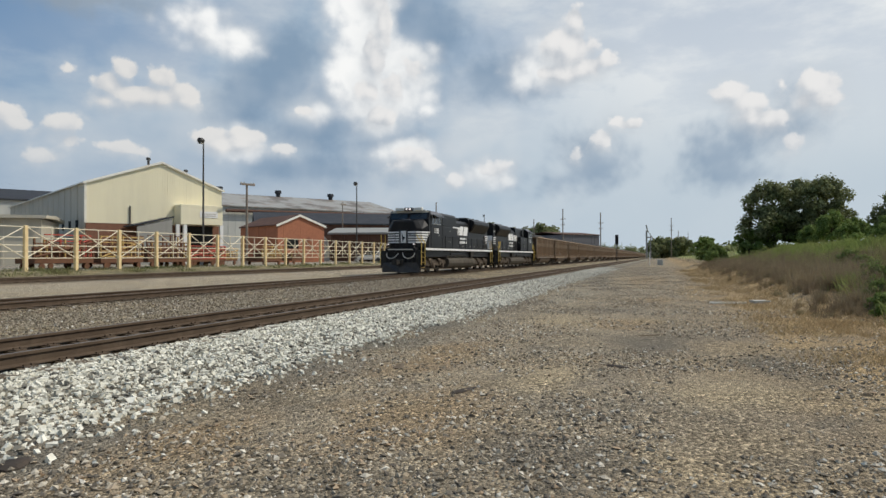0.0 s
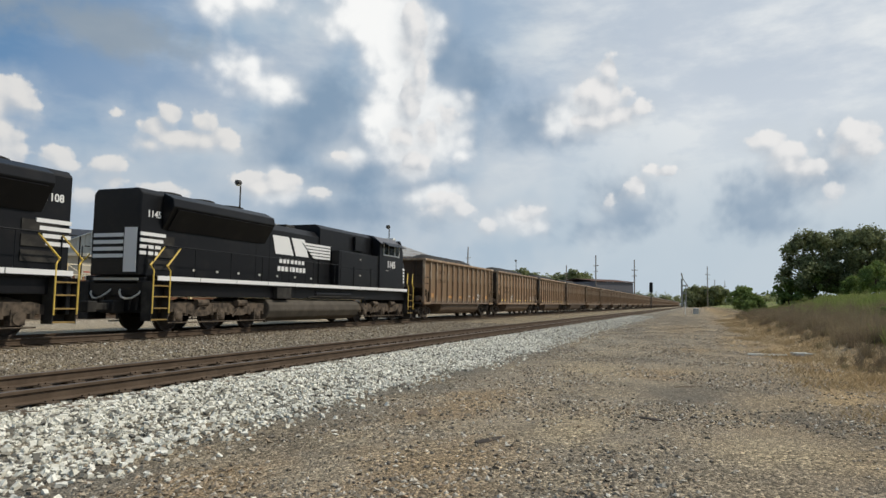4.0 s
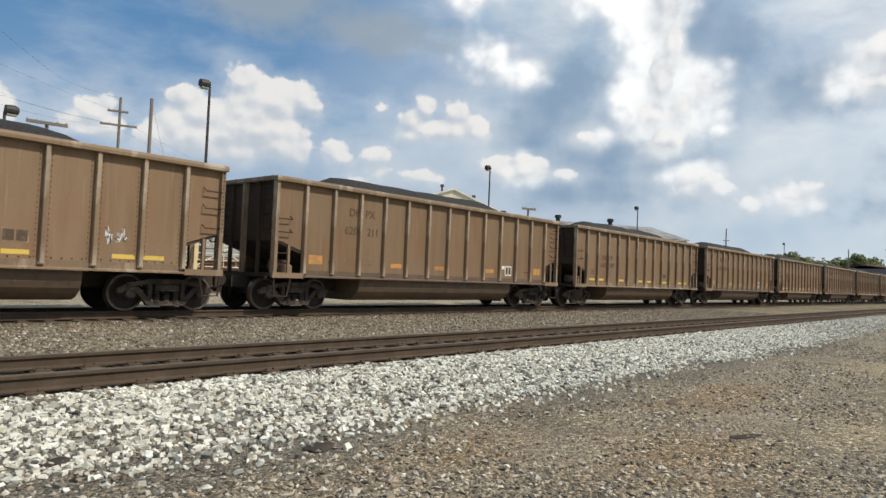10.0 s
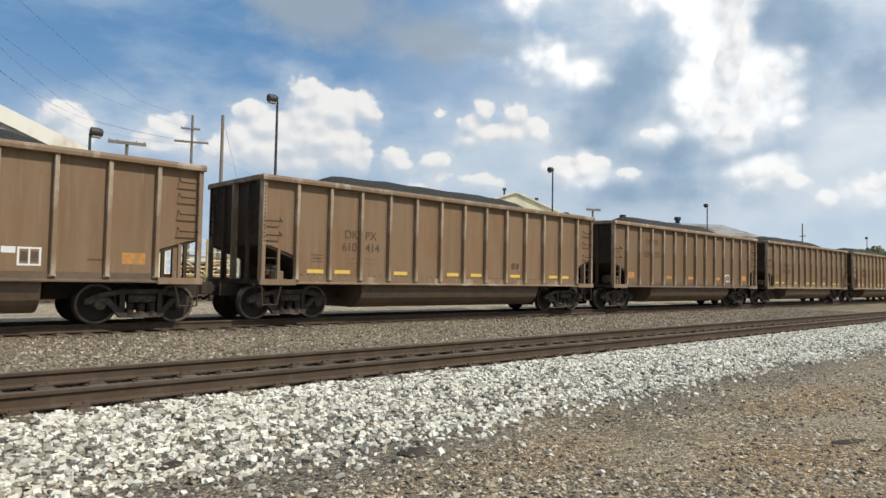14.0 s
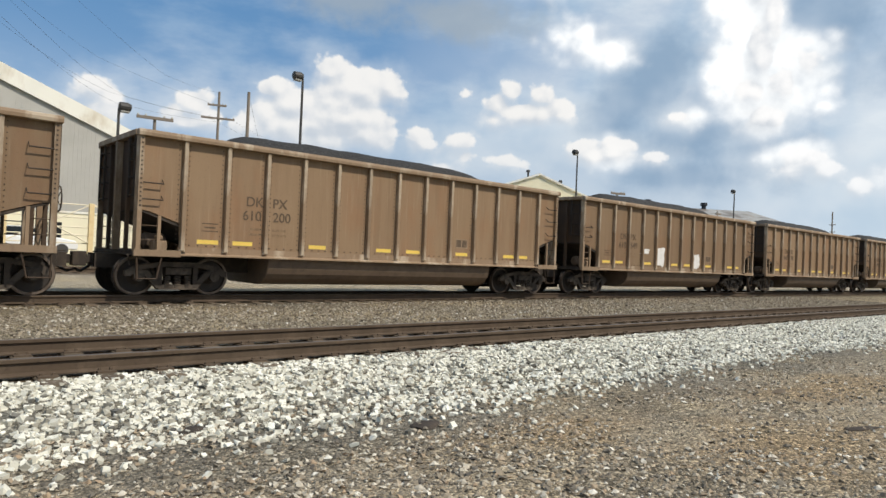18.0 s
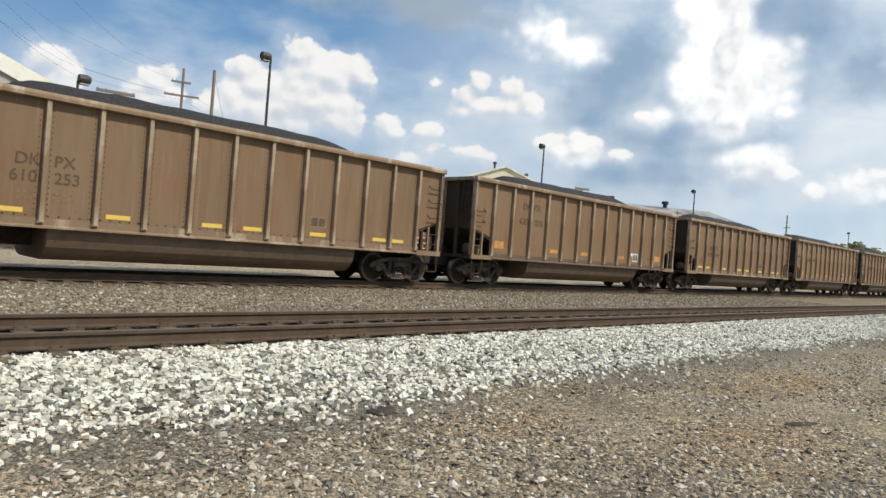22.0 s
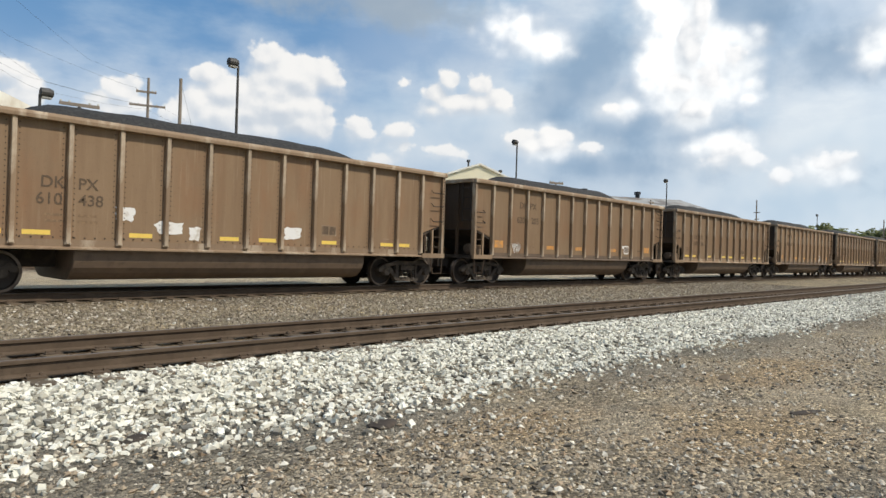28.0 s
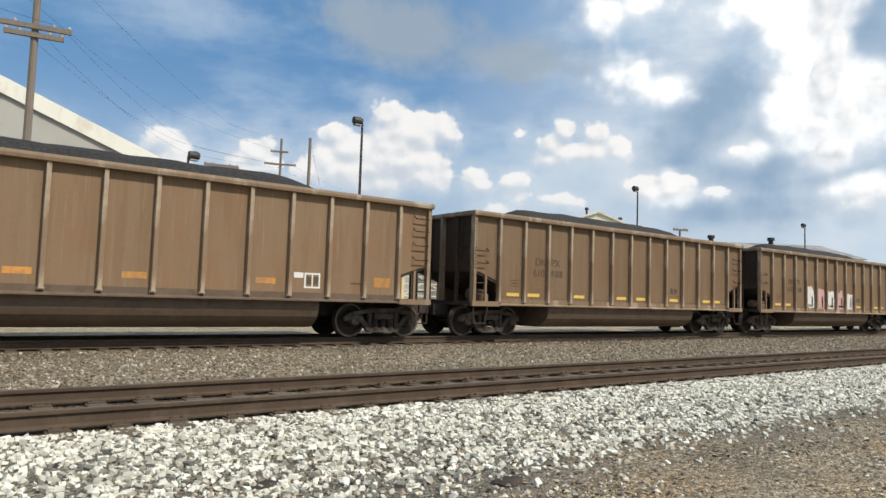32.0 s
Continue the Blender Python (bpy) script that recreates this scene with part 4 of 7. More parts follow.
def coal_car(style):
    car = thing("coal_car", "dusty brown steel coal gondola loaded with coal", "rail car", "coal cars of the train")
    frame_mesh = truck_frame().mesh("truck", TRUCK_M)
    ribs_x = [-6.27 + 1.045 * i for i in range(13)]
    rib = Geo().prism([(-0.055, -1.498), (-0.045, -1.62), (0.045, -1.62), (0.055, -1.498)], "z", 1.08, 3.66)
    rib.box(-0.065, 0.065, -1.59, -1.498, 1.06, 1.12)
    rib_mesh = rib.mesh("rib", CAR_RIB, 0.008)
    # side sheets with the open ends cut away
    for s in (-1, 1):
        o = [(-HALF, 3.7), (-HALF, 1.99), (-HALF + 0.3, 1.94), (-HALF + 0.95, 1.72), (-HALF + 0.98, 1.06), (HALF - 0.98, 1.06), (HALF - 0.95, 1.72), (HALF - 0.3, 1.94), (HALF, 1.99), (HALF, 3.7)]
        part("side_sheet", Geo().prism(o, "y", s * 1.485, s * 1.5), CAR, car, "dusty tan-brown side sheet")
        part("top_chord", Geo().prism([(s * 1.46, 3.62), (s * 1.66, 3.62), (s * 1.67, 3.70), (s * 1.65, TOP), (s * 1.46, TOP)], "x", -HALF - 0.06, HALF + 0.06), CAR_RIB, car, bevel=0.012)
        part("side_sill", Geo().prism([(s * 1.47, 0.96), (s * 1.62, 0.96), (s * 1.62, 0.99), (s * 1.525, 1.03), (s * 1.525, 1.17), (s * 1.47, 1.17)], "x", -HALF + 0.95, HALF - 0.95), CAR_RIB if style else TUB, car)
        for x in ribs_x:
            part("rib", rib_mesh, CAR_RIB, car, at=pose(x, 0, 0, 0, 0, 0 if s < 0 else 180))
    if style:
        tagged(part("bolt_pattern", bolt_rows(ribs_x, 1.20).mesh("bolt_pattern", CAR_DARK), CAR_DARK, car, "rows of dark bolt heads"), kind="stuff")
    for e in (-1, 1):
        def span(g, x0, x1, *rest):
            return g.box(min(e * x0, e * x1), max(e * x0, e * x1), *rest)
        part("end_sheet", span(Geo(), 7.2, 7.22, -1.485, 1.485, 1.97, 3.7), END_M, car, "rusty brown end sheet with shade in its colour")
        part("slope_sheet", Geo().prism([(e * 7.22, 1.99), (e * 6.35, 1.70), (e * 4.6, 1.05), (e * 4.6, 1.0), (e * 6.4, 1.65), (e * 7.22, 1.95)], "y", -1.48, 1.48), CAR_DARK, car)
        part("end_chord", span(Geo(), 7.14, 7.38, -1.5, 1.5, 3.64, TOP - 0.003), CAR_RIB, car, bevel=0.01)
        part("end_platform", span(span(Geo(), 6.2, 7.3, -1.58, 1.58, 0.94, 1.05), 4.3, 7.8, -0.32, 0.32, 0.62, 0.95), CAR_DARK, car)
        for y in (-1.57, 1.57):
            part("end_sill", span(Geo(), 6.3, 7.34, y - 0.05, y + 0.05, 0.93, 1.08), CAR_RIB, car)
        part("coupler", span(span(span(Geo(), 7.6, 8.06, -0.1, 0.1, 0.70, 0.9), 7.94, 8.12, -0.2, 0.06, 0.64, 0.98), 8.02, 8.1, 0.06, 0.17, 0.68, 0.94), CAR_DARK, car, bevel=0.02)
        part("uncoupling_lever", Geo().path([(e * 7.36, -1.45, 0.72), (e * 7.4, -1.4, 0.95), (e * 7.42, -0.5, 0.98), (e * 7.8, -0.15, 0.98)], 0.016), CAR_DARK, car)
        part("air_hose", Geo().path([(e * 7.5, 0.35, 0.85), (e * 7.75, 0.4, 0.62), (e * 7.95, 0.32, 0.5), (e * 8.08, 0.2, 0.56)], 0.032), DOOR_RUBBER, car, "black rubber air hose")
        part("center_post", span(Geo(), 7.22, 7.36, -0.06, 0.06, 1.05, 3.64), CAR_RIB, car)
        for s in (-1, 1):
            part("corner_post", Geo().prism([(e * 7.2, s * 1.46), (e * 7.34, s * 1.46), (e * 7.34, s * 1.5), (e * 7.3, s * 1.6), (e * 7.2, s * 1.6)], "z", 1.05, 3.66), CAR_RIB, car)
            if style:
                tagged(part("post_bolting", corner_bolts(e, s), CAR_DARK, car), kind="stuff")
            part("end_post", Geo().box(e * 6.80 - 0.035, e * 6.80 + 0.035, s * 1.54 - 0.035, s * 1.54 + 0.035, 1.05, 1.86), CAR_RIB, car)
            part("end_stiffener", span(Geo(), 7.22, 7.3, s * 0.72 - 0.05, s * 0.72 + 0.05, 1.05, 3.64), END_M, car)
            for z in ((2.25, 2.62) if e < 0 else (2.17, 2.67, 3.11) if style else (2.2, 2.6, 3.0, 3.35)):
                part("grab_iron", Geo().path([(e * 7.2, s * 1.5, z), (e * 7.2, s * 1.62, z - 0.04), (e * 6.76, s * 1.62, z - 0.04), (e * 6.76, s * 1.5, z + 0.06)], 0.012), CAR_DARK, car)
            for z in (1.3, 1.62):
                part("step_rung", Geo().path([(e * 7.24, s * 1.55, z), (e * 6.8, s * 1.55, z)], 0.014), END_M, car)
            part("sill_step", Geo().path([(e * 7.26, s * 1.57, 1.0), (e * 7.24, s * 1.57, 0.42), (e * 6.82, s * 1.57, 0.42), (e * 6.70, s * 1.57, 1.0)], 0.02), END_M, car)
            ladder = Geo().box(e * 7.34 - 0.02, e * 7.34 + 0.02, s * 1.42 - 0.02, s * 1.42 + 0.02, 2.25, 3.62).box(e * 7.34 - 0.02, e * 7.34 + 0.02, s * 1.02 - 0.02, s * 1.02 + 0.02, 2.25, 3.62)
            for z in (2.3, 2.7, 3.1, 3.45):
                ladder.path([(e * 7.22, s * 1.42, z), (e * 7.34, s * 1.42, z), (e * 7.34, s * 1.02, z), (e * 7.22, s * 1.02, z)], 0.013)
            part("end_ladder", ladder, CAR_DARK, car)
        add_truck(car, e * 6.15, (-0.89, 0.89), frame_mesh)
    # rounded tub slung between the trucks
    arc = [(-1.45, 1.06)] + [(-1.45 + 0.62 * (1 - math.cos(a)), 0.86 - 0.58 * math.sin(a)) for a in [math.pi / 2 * i / 6 for i in range(7)]]
    arc = arc + [(-y, z) for y, z in reversed(arc)]
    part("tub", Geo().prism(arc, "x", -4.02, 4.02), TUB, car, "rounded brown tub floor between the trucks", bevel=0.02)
    part("tub_flange", Geo().box(-4.6, 4.6, -1.5, 1.5, 0.98, 1.05), CAR_DARK, car)
    part("center_sill", Geo().box(-7.3, 7.3, -0.28, 0.28, 0.55, 0.98), CAR_DARK, car)
    part("brake_reservoir", Geo().lathe([(-6.45, 0.1), (-6.5, 0.19), (-6.95, 0.19), (-7.0, 0.1)], "x", 12, (0, -0.95, 1.28)), TUB, car, "dusty air brake reservoir")
    part("brake_valve", Geo().box(-6.9, -6.55, -1.42, -1.22, 1.05, 1.3).box(-6.8, -6.66, -1.44, -1.2, 1.3, 1.42), CAR_RIB, car, bevel=0.03)
    e, y = (-1, 0.95) if style == 0 else (1, -0.75)
    ring = [(e * 7.5, y + 0.28 * math.cos(math.pi * i / 9), 2.1 + 0.28 * math.sin(math.pi * i / 9)) for i in range(19)]
    wheel = Geo().path(ring, 0.018, 5)
    for i in range(5):
        a = 2 * math.pi * i / 5
        wheel.tube((e * 7.46, y, 2.1), (e * 7.5, y + 0.28 * math.cos(a), 2.1 + 0.28 * math.sin(a)), 0.013, n=5)
    part("brake_wheel", wheel.tube((e * 7.25, y, 2.1), (e * 7.49, y, 2.1), 0.04, n=8), CAR_DARK, car)
    part("coal_load", coal_heap(style * 3.7), COAL, car, "heaped black coal")

    def mark(name, x0, x1, z0, z1, mat, lift=0.0):
        return part(name, Geo().box(x0, x1, -1.5035 - lift, -1.4995 - lift, z0, z1), mat, car)
    # painted marks on the panels
    if style == 0:
        for x in (-6.06, 5.55):
            mark("orange_mark", x, x + 0.5, 1.36, 1.62, ORANGE)
        for x in (-2.75, -0.62, 2.3):
            mark("orange_mark", x, x + 0.5, 1.36, 1.5, ORANGE)
        frame_ = Geo()
        for x0, x1, z0, z1 in ((3.55, 3.98, 1.28, 1.32), (3.55, 3.98, 1.62, 1.66), (3.55, 3.59, 1.32, 1.62), (3.94, 3.98, 1.32, 1.62), (3.75, 3.78, 1.32, 1.62), (3.27, 3.52, 1.53, 1.66)):
            frame_.box(x0, x1, -1.5035, -1.4995, z0, z1)
        part("stencil_frame", frame_, WHITE_P, car, "white stencilled frame")
        for x in (3.61, 3.80):
            mark("stencil_bar", x, x + 0.12, 1.37, 1.57, LETTER)
        for x, w in ((-5.35, 0.3), (4.85, 0.3)):
            mark("stencil_line", x, x + w, 1.42, 1.46, LETTER)
    else:
        for x in (-5.9, -5.02, -2.9, -0.7, 0.4, 2.4, 4.6, 5.3):
            mark("yellow_mark", x, x + 0.52, 1.26, 1.36, YELLOW)
        mark("stencil_plate", 2.38, 2.90, 1.5, 1.80, CAR_RIB)
        for x in (2.41, 2.66):
            mark("stencil_bar", x, x + 0.21, 1.54, 1.77, LETTER, 0.004)
        for x0, x1, z0, z1 in ((-5.8, -5.4, 1.56, 1.585), (-5.8, -5.4, 1.74, 1.765), (-5.74, -5.46, 1.64, 1.68)):
            mark("stencil_line", x0, x1, z0, z1, LETTER)
        mark("stencil_line", 4.7, 4.95, 1.46, 1.5, CAR_RIB)
    low = 1.52 if style == 0 else 1.66
    fine_print = Geo()
    for x in (-4.62, -3.98):
        for i in range(2):
            fine_print.box(x, x + 0.4, -1.5035, -1.4995, low - 0.13 * i, low - 0.13 * i + 0.055)
    tagged(part("small_stencil", fine_print, FADED_LETTER, car), kind="stuff")
    return car


def corner_bolts(e, s):
    g = Geo()
    for i in range(16):
        z = 2.05 + 0.1 * i
        g.box(e * 7.25 - 0.015, e * 7.25 + 0.015, s * 1.605 - 0.008, s * 1.605 + 0.008, z, z + 0.03)
    return g


def panel_text(car, marks):
    """Two lines of stencilled marks, split by a rib."""
    rows = ((2.99, (-4.37, -3.74)), (2.43, (-4.50, -3.60))) if marks[0] == "620" else ((2.36, (-4.48, -3.79)), (2.01, (-4.54, -3.72)))
    for words, (z, spots) in zip((("DK", "PX"), marks), rows):
        for word, x in zip(words, spots):
            if word:
                lettering(word, 0.34, LETTER, car, pose(x, -1.503, z, 90, 0, 0))
            else:
                for i in range(3):
                    part("serial_bar", Geo().box(x - 0.27 + 0.19 * i, x - 0.12 + 0.19 * i, -1.5035, -1.4995, z - 0.1, z + 0.12), LETTER, car)


def scribble(car, x, z, w, h, seed, mat, strokes=7):
    """Thin hand-sprayed strokes that form no word."""
    r = random.Random(seed)
    for i in range(strokes):
        u = x - w / 2 + w * i / strokes
        pts = [(u + w / strokes * r.uniform(-0.3, 1.2), z + h * r.uniform(-0.5, 0.5)) for _ in range(4)]
        g = Geo()
        for (x0, z0), (x1, z1) in zip(pts, pts[1:]):
            d = Vector((x1 - x0, z1 - z0)).normalized() * 0.014
            g.prism([(x0 - d.y, z0 + d.x), (x1 - d.y, z1 + d.x), (x1 + d.y, z1 - d.x), (x0 + d.y, z0 - d.x)], "y", -1.506, -1.4995)
        part("spray_stroke", g, mat, car)


def spray_patch(car, x, z, w, h, seed, mat):
    """A ragged patch of spray paint on one panel."""
    r = random.Random(seed)
    n = 18
    ring = []
    for i in range(n):
        a = 2 * math.pi * i / n
        q = r.uniform(0.72, 1.05)
        k = max(abs(math.cos(a)), abs(math.sin(a)))
        ring.append((x + w / 2 * math.cos(a) / k * q, z + h / 2 * math.sin(a) / k * q))
    part("spray_patch", Geo().prism(ring, "y", -1.5035, -1.4995), mat, car, "patch of pale spray paint")


SPRAY = material("pale_spray_paint", (0.72, 0.70, 0.66), 0.7, 0.0, [((0.42, 0.34, 0.25), 5, 0.5, 0.64, 0.6)])
PINK = material("pink_spray_paint", (0.60, 0.36, 0.33), 0.7, 0.0, [((0.38, 0.27, 0.20), 4, 0.48, 0.62, 0.8)])
RED_SPRAY = material("red_spray_paint", (0.40, 0.06, 0.07), 0.7)
SPRAYED = {10: [(-2.85, 1.82, 0.75, 0.22), (-1.68, 1.6, 0.85, 0.9), (1.56, 1.5, 0.6, 0.75)], 17: [(-3.0, 1.79, 0.45, 0.36), (-2.0, 1.52, 0.7, 0.3), (-1.35, 1.4, 0.3, 0.35), (1.42, 1.52, 0.6, 0.35)]}

SCRIBBLED = {1: [(-2.45, 1.5, 0.72, 0.62, 8), (5.1, 1.52, 0.7, 0.42, 6), (6.02, 1.5, 0.4, 0.6, 4)], 2: [(4.66, 1.75, 0.5, 0.5, 7)], 0: [(1.57, 1.5, 0.5, 0.14, 5)], 18: [(-4.75, 1.36, 0.5, 0.42, 9)]}

CARS = 40
ORANGE_CARS = (0, 3, 5, 7, 13, 15, 16, 18, 20)
styles = [coal_car(0), coal_car(1)]
TRAIN = []
for k in range(CARS):
    style = 0 if k in ORANGE_CARS or (k > 22 and k % 5 == 3) else 1
    if k == min(j for j in range(CARS) if (0 if j in ORANGE_CARS else 1) == style):
        car = styles[style]
    else:
        car = copy_thing(styles[style], Matrix.Identity(4))
    TRAIN.append((car, 7.29 + PITCH * k))
for k, (car, _) in enumerate(TRAIN):
    if k in SERIALS:
        panel_text(car, SERIALS[k])
    for i, (x, z, w, h) in enumerate(SPRAYED.get(k, ())):
        spray_patch(car, x, z, w, h, 10 * k + i, SPRAY)
    for i, (x, z, w, h, n) in enumerate(SCRIBBLED.get(k, ())):
        scribble(car, x, z, w, h, 31 * k + i, SPRAY, n)
    if k == 22:
        for i in range(5):
            spray_patch(car, -2.6 + 1.045 * i, 1.7 - 0.06 * i, 0.85, 1.15, 300 + i, PINK if i % 2 else SPRAY)
            spray_patch(car, -2.4 + 1.045 * i, 1.5, 0.14, 0.6, 330 + i, RED_SPRAY)


# ---- locomotives ----
LOCO = 22.63
LAMP_GLOW = glowing("lit_headlight", (1.0, 0.86, 0.78), 0.9)
BIG_WHEEL = None


def mirror_box(g, s, x0, x1, ya, yb, z0, z1):
    return g.box(x0, x1, min(s * ya, s * yb), max(s * ya, s * yb), z0, z1)


def loco_truck_mesh():
    g = Geo()
    for s in (-1, 1):
        o = [(-2.9, 0.62), (-2.9, 0.86), (-2.5, 0.95), (-1.5, 0.95), (-1.2, 0.78), (-0.8, 0.78), (-0.5, 0.95), (0.5, 0.95), (0.8, 0.78), (1.2, 0.78), (1.5, 0.95), (2.5, 0.95), (2.9, 0.86), (2.9, 0.62), (2.5, 0.66), (1.7, 0.6), (1.3, 0.5), (0.75, 0.5), (0.4, 0.62), (-0.4, 0.62), (-0.75, 0.5), (-1.3, 0.5), (-1.7, 0.6), (-2.5, 0.66)]
        g.prism(o, "y", s * 1.12 - 0.09, s * 1.12 + 0.09)
        for a in (-2.12, 0, 2.12):
            g.box(a - 0.2, a + 0.2, s * 1.12 - 0.12, s * 1.12 + 0.12, 0.36, 0.76)
            g.lathe([(s * 1.2 - 0.08, 0.17), (s * 1.2 + 0.06, 0.17), (s * 1.2 + 0.1, 0.1)], "y", 12, (a, 0, 0.533))
            for d in (-0.42, 0.42):
                g.tube((a + d, s * 1.14, 0.52), (a + d, s * 1.14, 0.92), 0.09, n=8)
        for a in (-1.06, 1.06):
            g.tube((a - 0.3, s * 1.24, 0.95), (a + 0.25, s * 1.24, 0.95), 0.12, n=10)
            g.tube((a, s * 1.26, 0.9), (a + 0.45, s * 1.26, 0.45), 0.035, n=6)
        g.tube((-2.6, s * 1.25, 0.3), (2.6, s * 1.25, 0.3), 0.025, n=6)
        g.box(-2.85, -2.7, s * 1.15 - 0.05, s * 1.15 + 0.05, 0.2, 0.7)
    g.box(-2.4, 2.4, -0.95, 0.95, 0.6, 1.0)
    return g.mesh("truck", LOCO_TRUCK)


def big_wheelset():
    g = Geo()
    for s in (-1, 1):
        g.lathe([(s * 0.64, 0.05), (s * 0.64, 0.2), (s * 0.66, 0.48), (s * 0.655, 0.56), (s * 0.69, 0.56), (s * 0.70, 0.533), (s * 0.79, 0.528), (s * 0.79, 0.47), (s * 0.74, 0.42), (s * 0.735, 0.2), (s * 0.77, 0.05)], "y", 28)
    g.tube((0, -1.0, 0), (0, 1.0, 0), 0.09, n=10)
    return g.mesh("wheelset", WHEEL)


LOCO_TRUCK = material("dusty_brown_truck", (0.13, 0.10, 0.072), 0.85, 0.0, [((0.03, 0.025, 0.02), 4, 0.42, 0.62, 0.85)], 0.3, 20)
TRIM_GREY = material("grey_roof_paint", (0.10, 0.10, 0.11), 0.5, 0.0, [((0.16, 0.155, 0.15), 2, 0.45, 0.7, 0.6)])
WINDOW_TRIM = material("pale_window_trim", (0.62, 0.62, 0.58), 0.5)
FAINT = material("faded_placard", (0.5, 0.48, 0.42), 0.7)


def stripes(parent, x_low, x_high, y, z0, z1, n, slant=0.0, lead=-10.42):
    """White bars on the nose and cab side."""
    h = (z1 - z0) / (n * 2 - 1)
    for i in range(n):
        z = z0 + 2 * h * i
        cut0, cut1 = x_low + slant * (z - z0) / (z1 - z0), x_low + slant * (z + h - z0) / (z1 - z0)
        part("white_stripe", Geo().prism([(lead, z), (cut0, z), (cut1, z + h), (lead, z + h)], "y", y - 0.004, y + 0.004), WHITE_P, parent)


def locomotive(number):
    l = thing("locomotive", "glossy black diesel locomotive with white striped nose", "locomotive", "locomotives of the train")
    global BIG_WHEEL
    BIG_WHEEL = BIG_WHEEL or big_wheelset()
    part("underframe", Geo().box(-9.95, 10.2, -1.3, 1.3, 1.15, 1.62).box(-9.3, 10.0, -1.5, 1.5, 1.60, 1.80).box(-10.0, -9.3, -1.05, 1.05, 1.60, 1.80), BLACK, l, bevel=0.02)
    for s in (-1, 1):
        for x0, x1 in [(-9.15 + 1.92 * i, -9.15 + 1.92 * i + 1.89) for i in range(10)]:
            part("sill_stripe", mirror_box(Geo(), s, x0, min(x1, 10.05), 1.5, 1.535, 1.65, 1.79), WHITE_P, l, "white reflective sill stripe")
    # wide tall nose with chamfered edges
    rings = [(-9.55, [(-0.95, 1.8), (-0.95, 3.2), (-0.72, 3.70), (0.72, 3.70), (0.95, 3.2), (0.95, 1.8)]), (-9.28, [(-1.28, 1.8), (-1.28, 3.12), (-0.98, 3.74), (0.98, 3.74), (1.28, 3.12), (1.28, 1.8)]), (-8.5, [(-1.5, 1.8), (-1.5, 3.42), (-1.2, 3.86), (1.2, 3.86), (1.5, 3.42), (1.5, 1.8)])]
    v = [(x, y, z) for x, ring in rings for y, z in ring]
    f = [tuple(range(6)), tuple(range(12, 18))] + [(6 * k + i, 6 * k + (i + 1) % 6, 6 * k + 6 + (i + 1) % 6, 6 * k + 6 + i) for k in range(2) for i in range(6)]
    part("nose", Geo().add(v, f), BLACK, l, "tall black wide-cab nose", bevel=0.05)
    part("nose_door", Geo().box(-9.575, -9.54, -0.3, 0.3, 1.85, 3.1), BLACK, l, bevel=0.01)
    part("nose_emblem", Geo().box(-9.59, -9.572, -0.2, 0.2, 2.14, 2.98), WHITE_P, l, "white nose emblem panel")
    part("emblem_mark", Geo().prism([(-0.14, 2.5), (0.02, 2.62), (0.14, 2.94), (0.1, 2.55), (0.06, 2.2), (-0.06, 2.45)], "x", -9.594, -9.588), BLACK, l)
    part("nose_handrail", Geo().path([(-9.6, -0.34, 1.95), (-9.66, -0.34, 2.0), (-9.66, -0.34, 3.0), (-9.6, -0.34, 3.05)], 0.018), LOCO_GREY, l)
    for y in (-0.62, 0.62):
        part("nose_light_housing", Geo().lathe([(-0.12, 0.06), (0.0, 0.1), (0.14, 0.08)], "x", 10, (-8.95, y * 1.45, 3.72)), TRIM_GREY, l)
    part("sand_hatch", Geo().box(-9.1, -8.75, -0.25, 0.25, 3.78, 3.86), TRIM_GREY, l, bevel=0.01)
    for i in range(5):
        z = 2.14 + 0.177 * i
        for y0, y1 in ((-0.95, -0.32), (0.32, 0.95)):
            part("white_stripe", Geo().box(-9.565, -9.545, y0, y1, z, z + 0.105), WHITE_P, l)
        for s in (-1, 1):
            a, b = Vector((-9.55, s * 0.95, 0)), Vector((-9.28, s * 1.28, 0))
            n = Vector((-(b - a).y, (b - a).x, 0)).normalized() * (0.014 * s)
            q = [a + n, b + n, b - n, a - n]
            part("white_stripe", Geo().prism([(p.x, p.y) for p in q], "z", z, z + 0.105), WHITE_P, l)
            cut = -8.85 + 0.1 * i
            at_y = 1.28 + 0.22 * (min(cut, -8.5) + 9.28) / 0.78
            part("white_stripe", Geo().prism([(-9.28, s * 1.28 - 0.012), (min(cut, -8.56), s * at_y - 0.012), (min(cut, -8.56), s * at_y + 0.012), (-9.28, s * 1.28 + 0.012)], "z", z, z + 0.105), WHITE_P, l)
            if cut > -8.57:
                part("white_stripe", Geo().prism([(-8.57, z), (cut, z), (cut + 0.06, z + 0.105), (-8.57, z + 0.105)], "y", s * 1.55 - 0.006, s * 1.55 + 0.006), WHITE_P, l)
    # cab
    sec = [(-1.55, 1.8), (-1.55, 4.18), (-1.15, 4.5), (-0.5, 4.62), (0.5, 4.62), (1.15, 4.5), (1.55, 4.18), (1.55, 1.8)]
    cab = part("cab", Geo().prism(sec, "x", -8.1, -5.5).prism([(-8.58, 1.8), (-8.52, 3.84), (-8.28, 4.34), (-8.08, 4.5), (-8.08, 1.8)], "y", -1.53, 1.53), BLACK, l, "black crew cab", bevel=0.03)
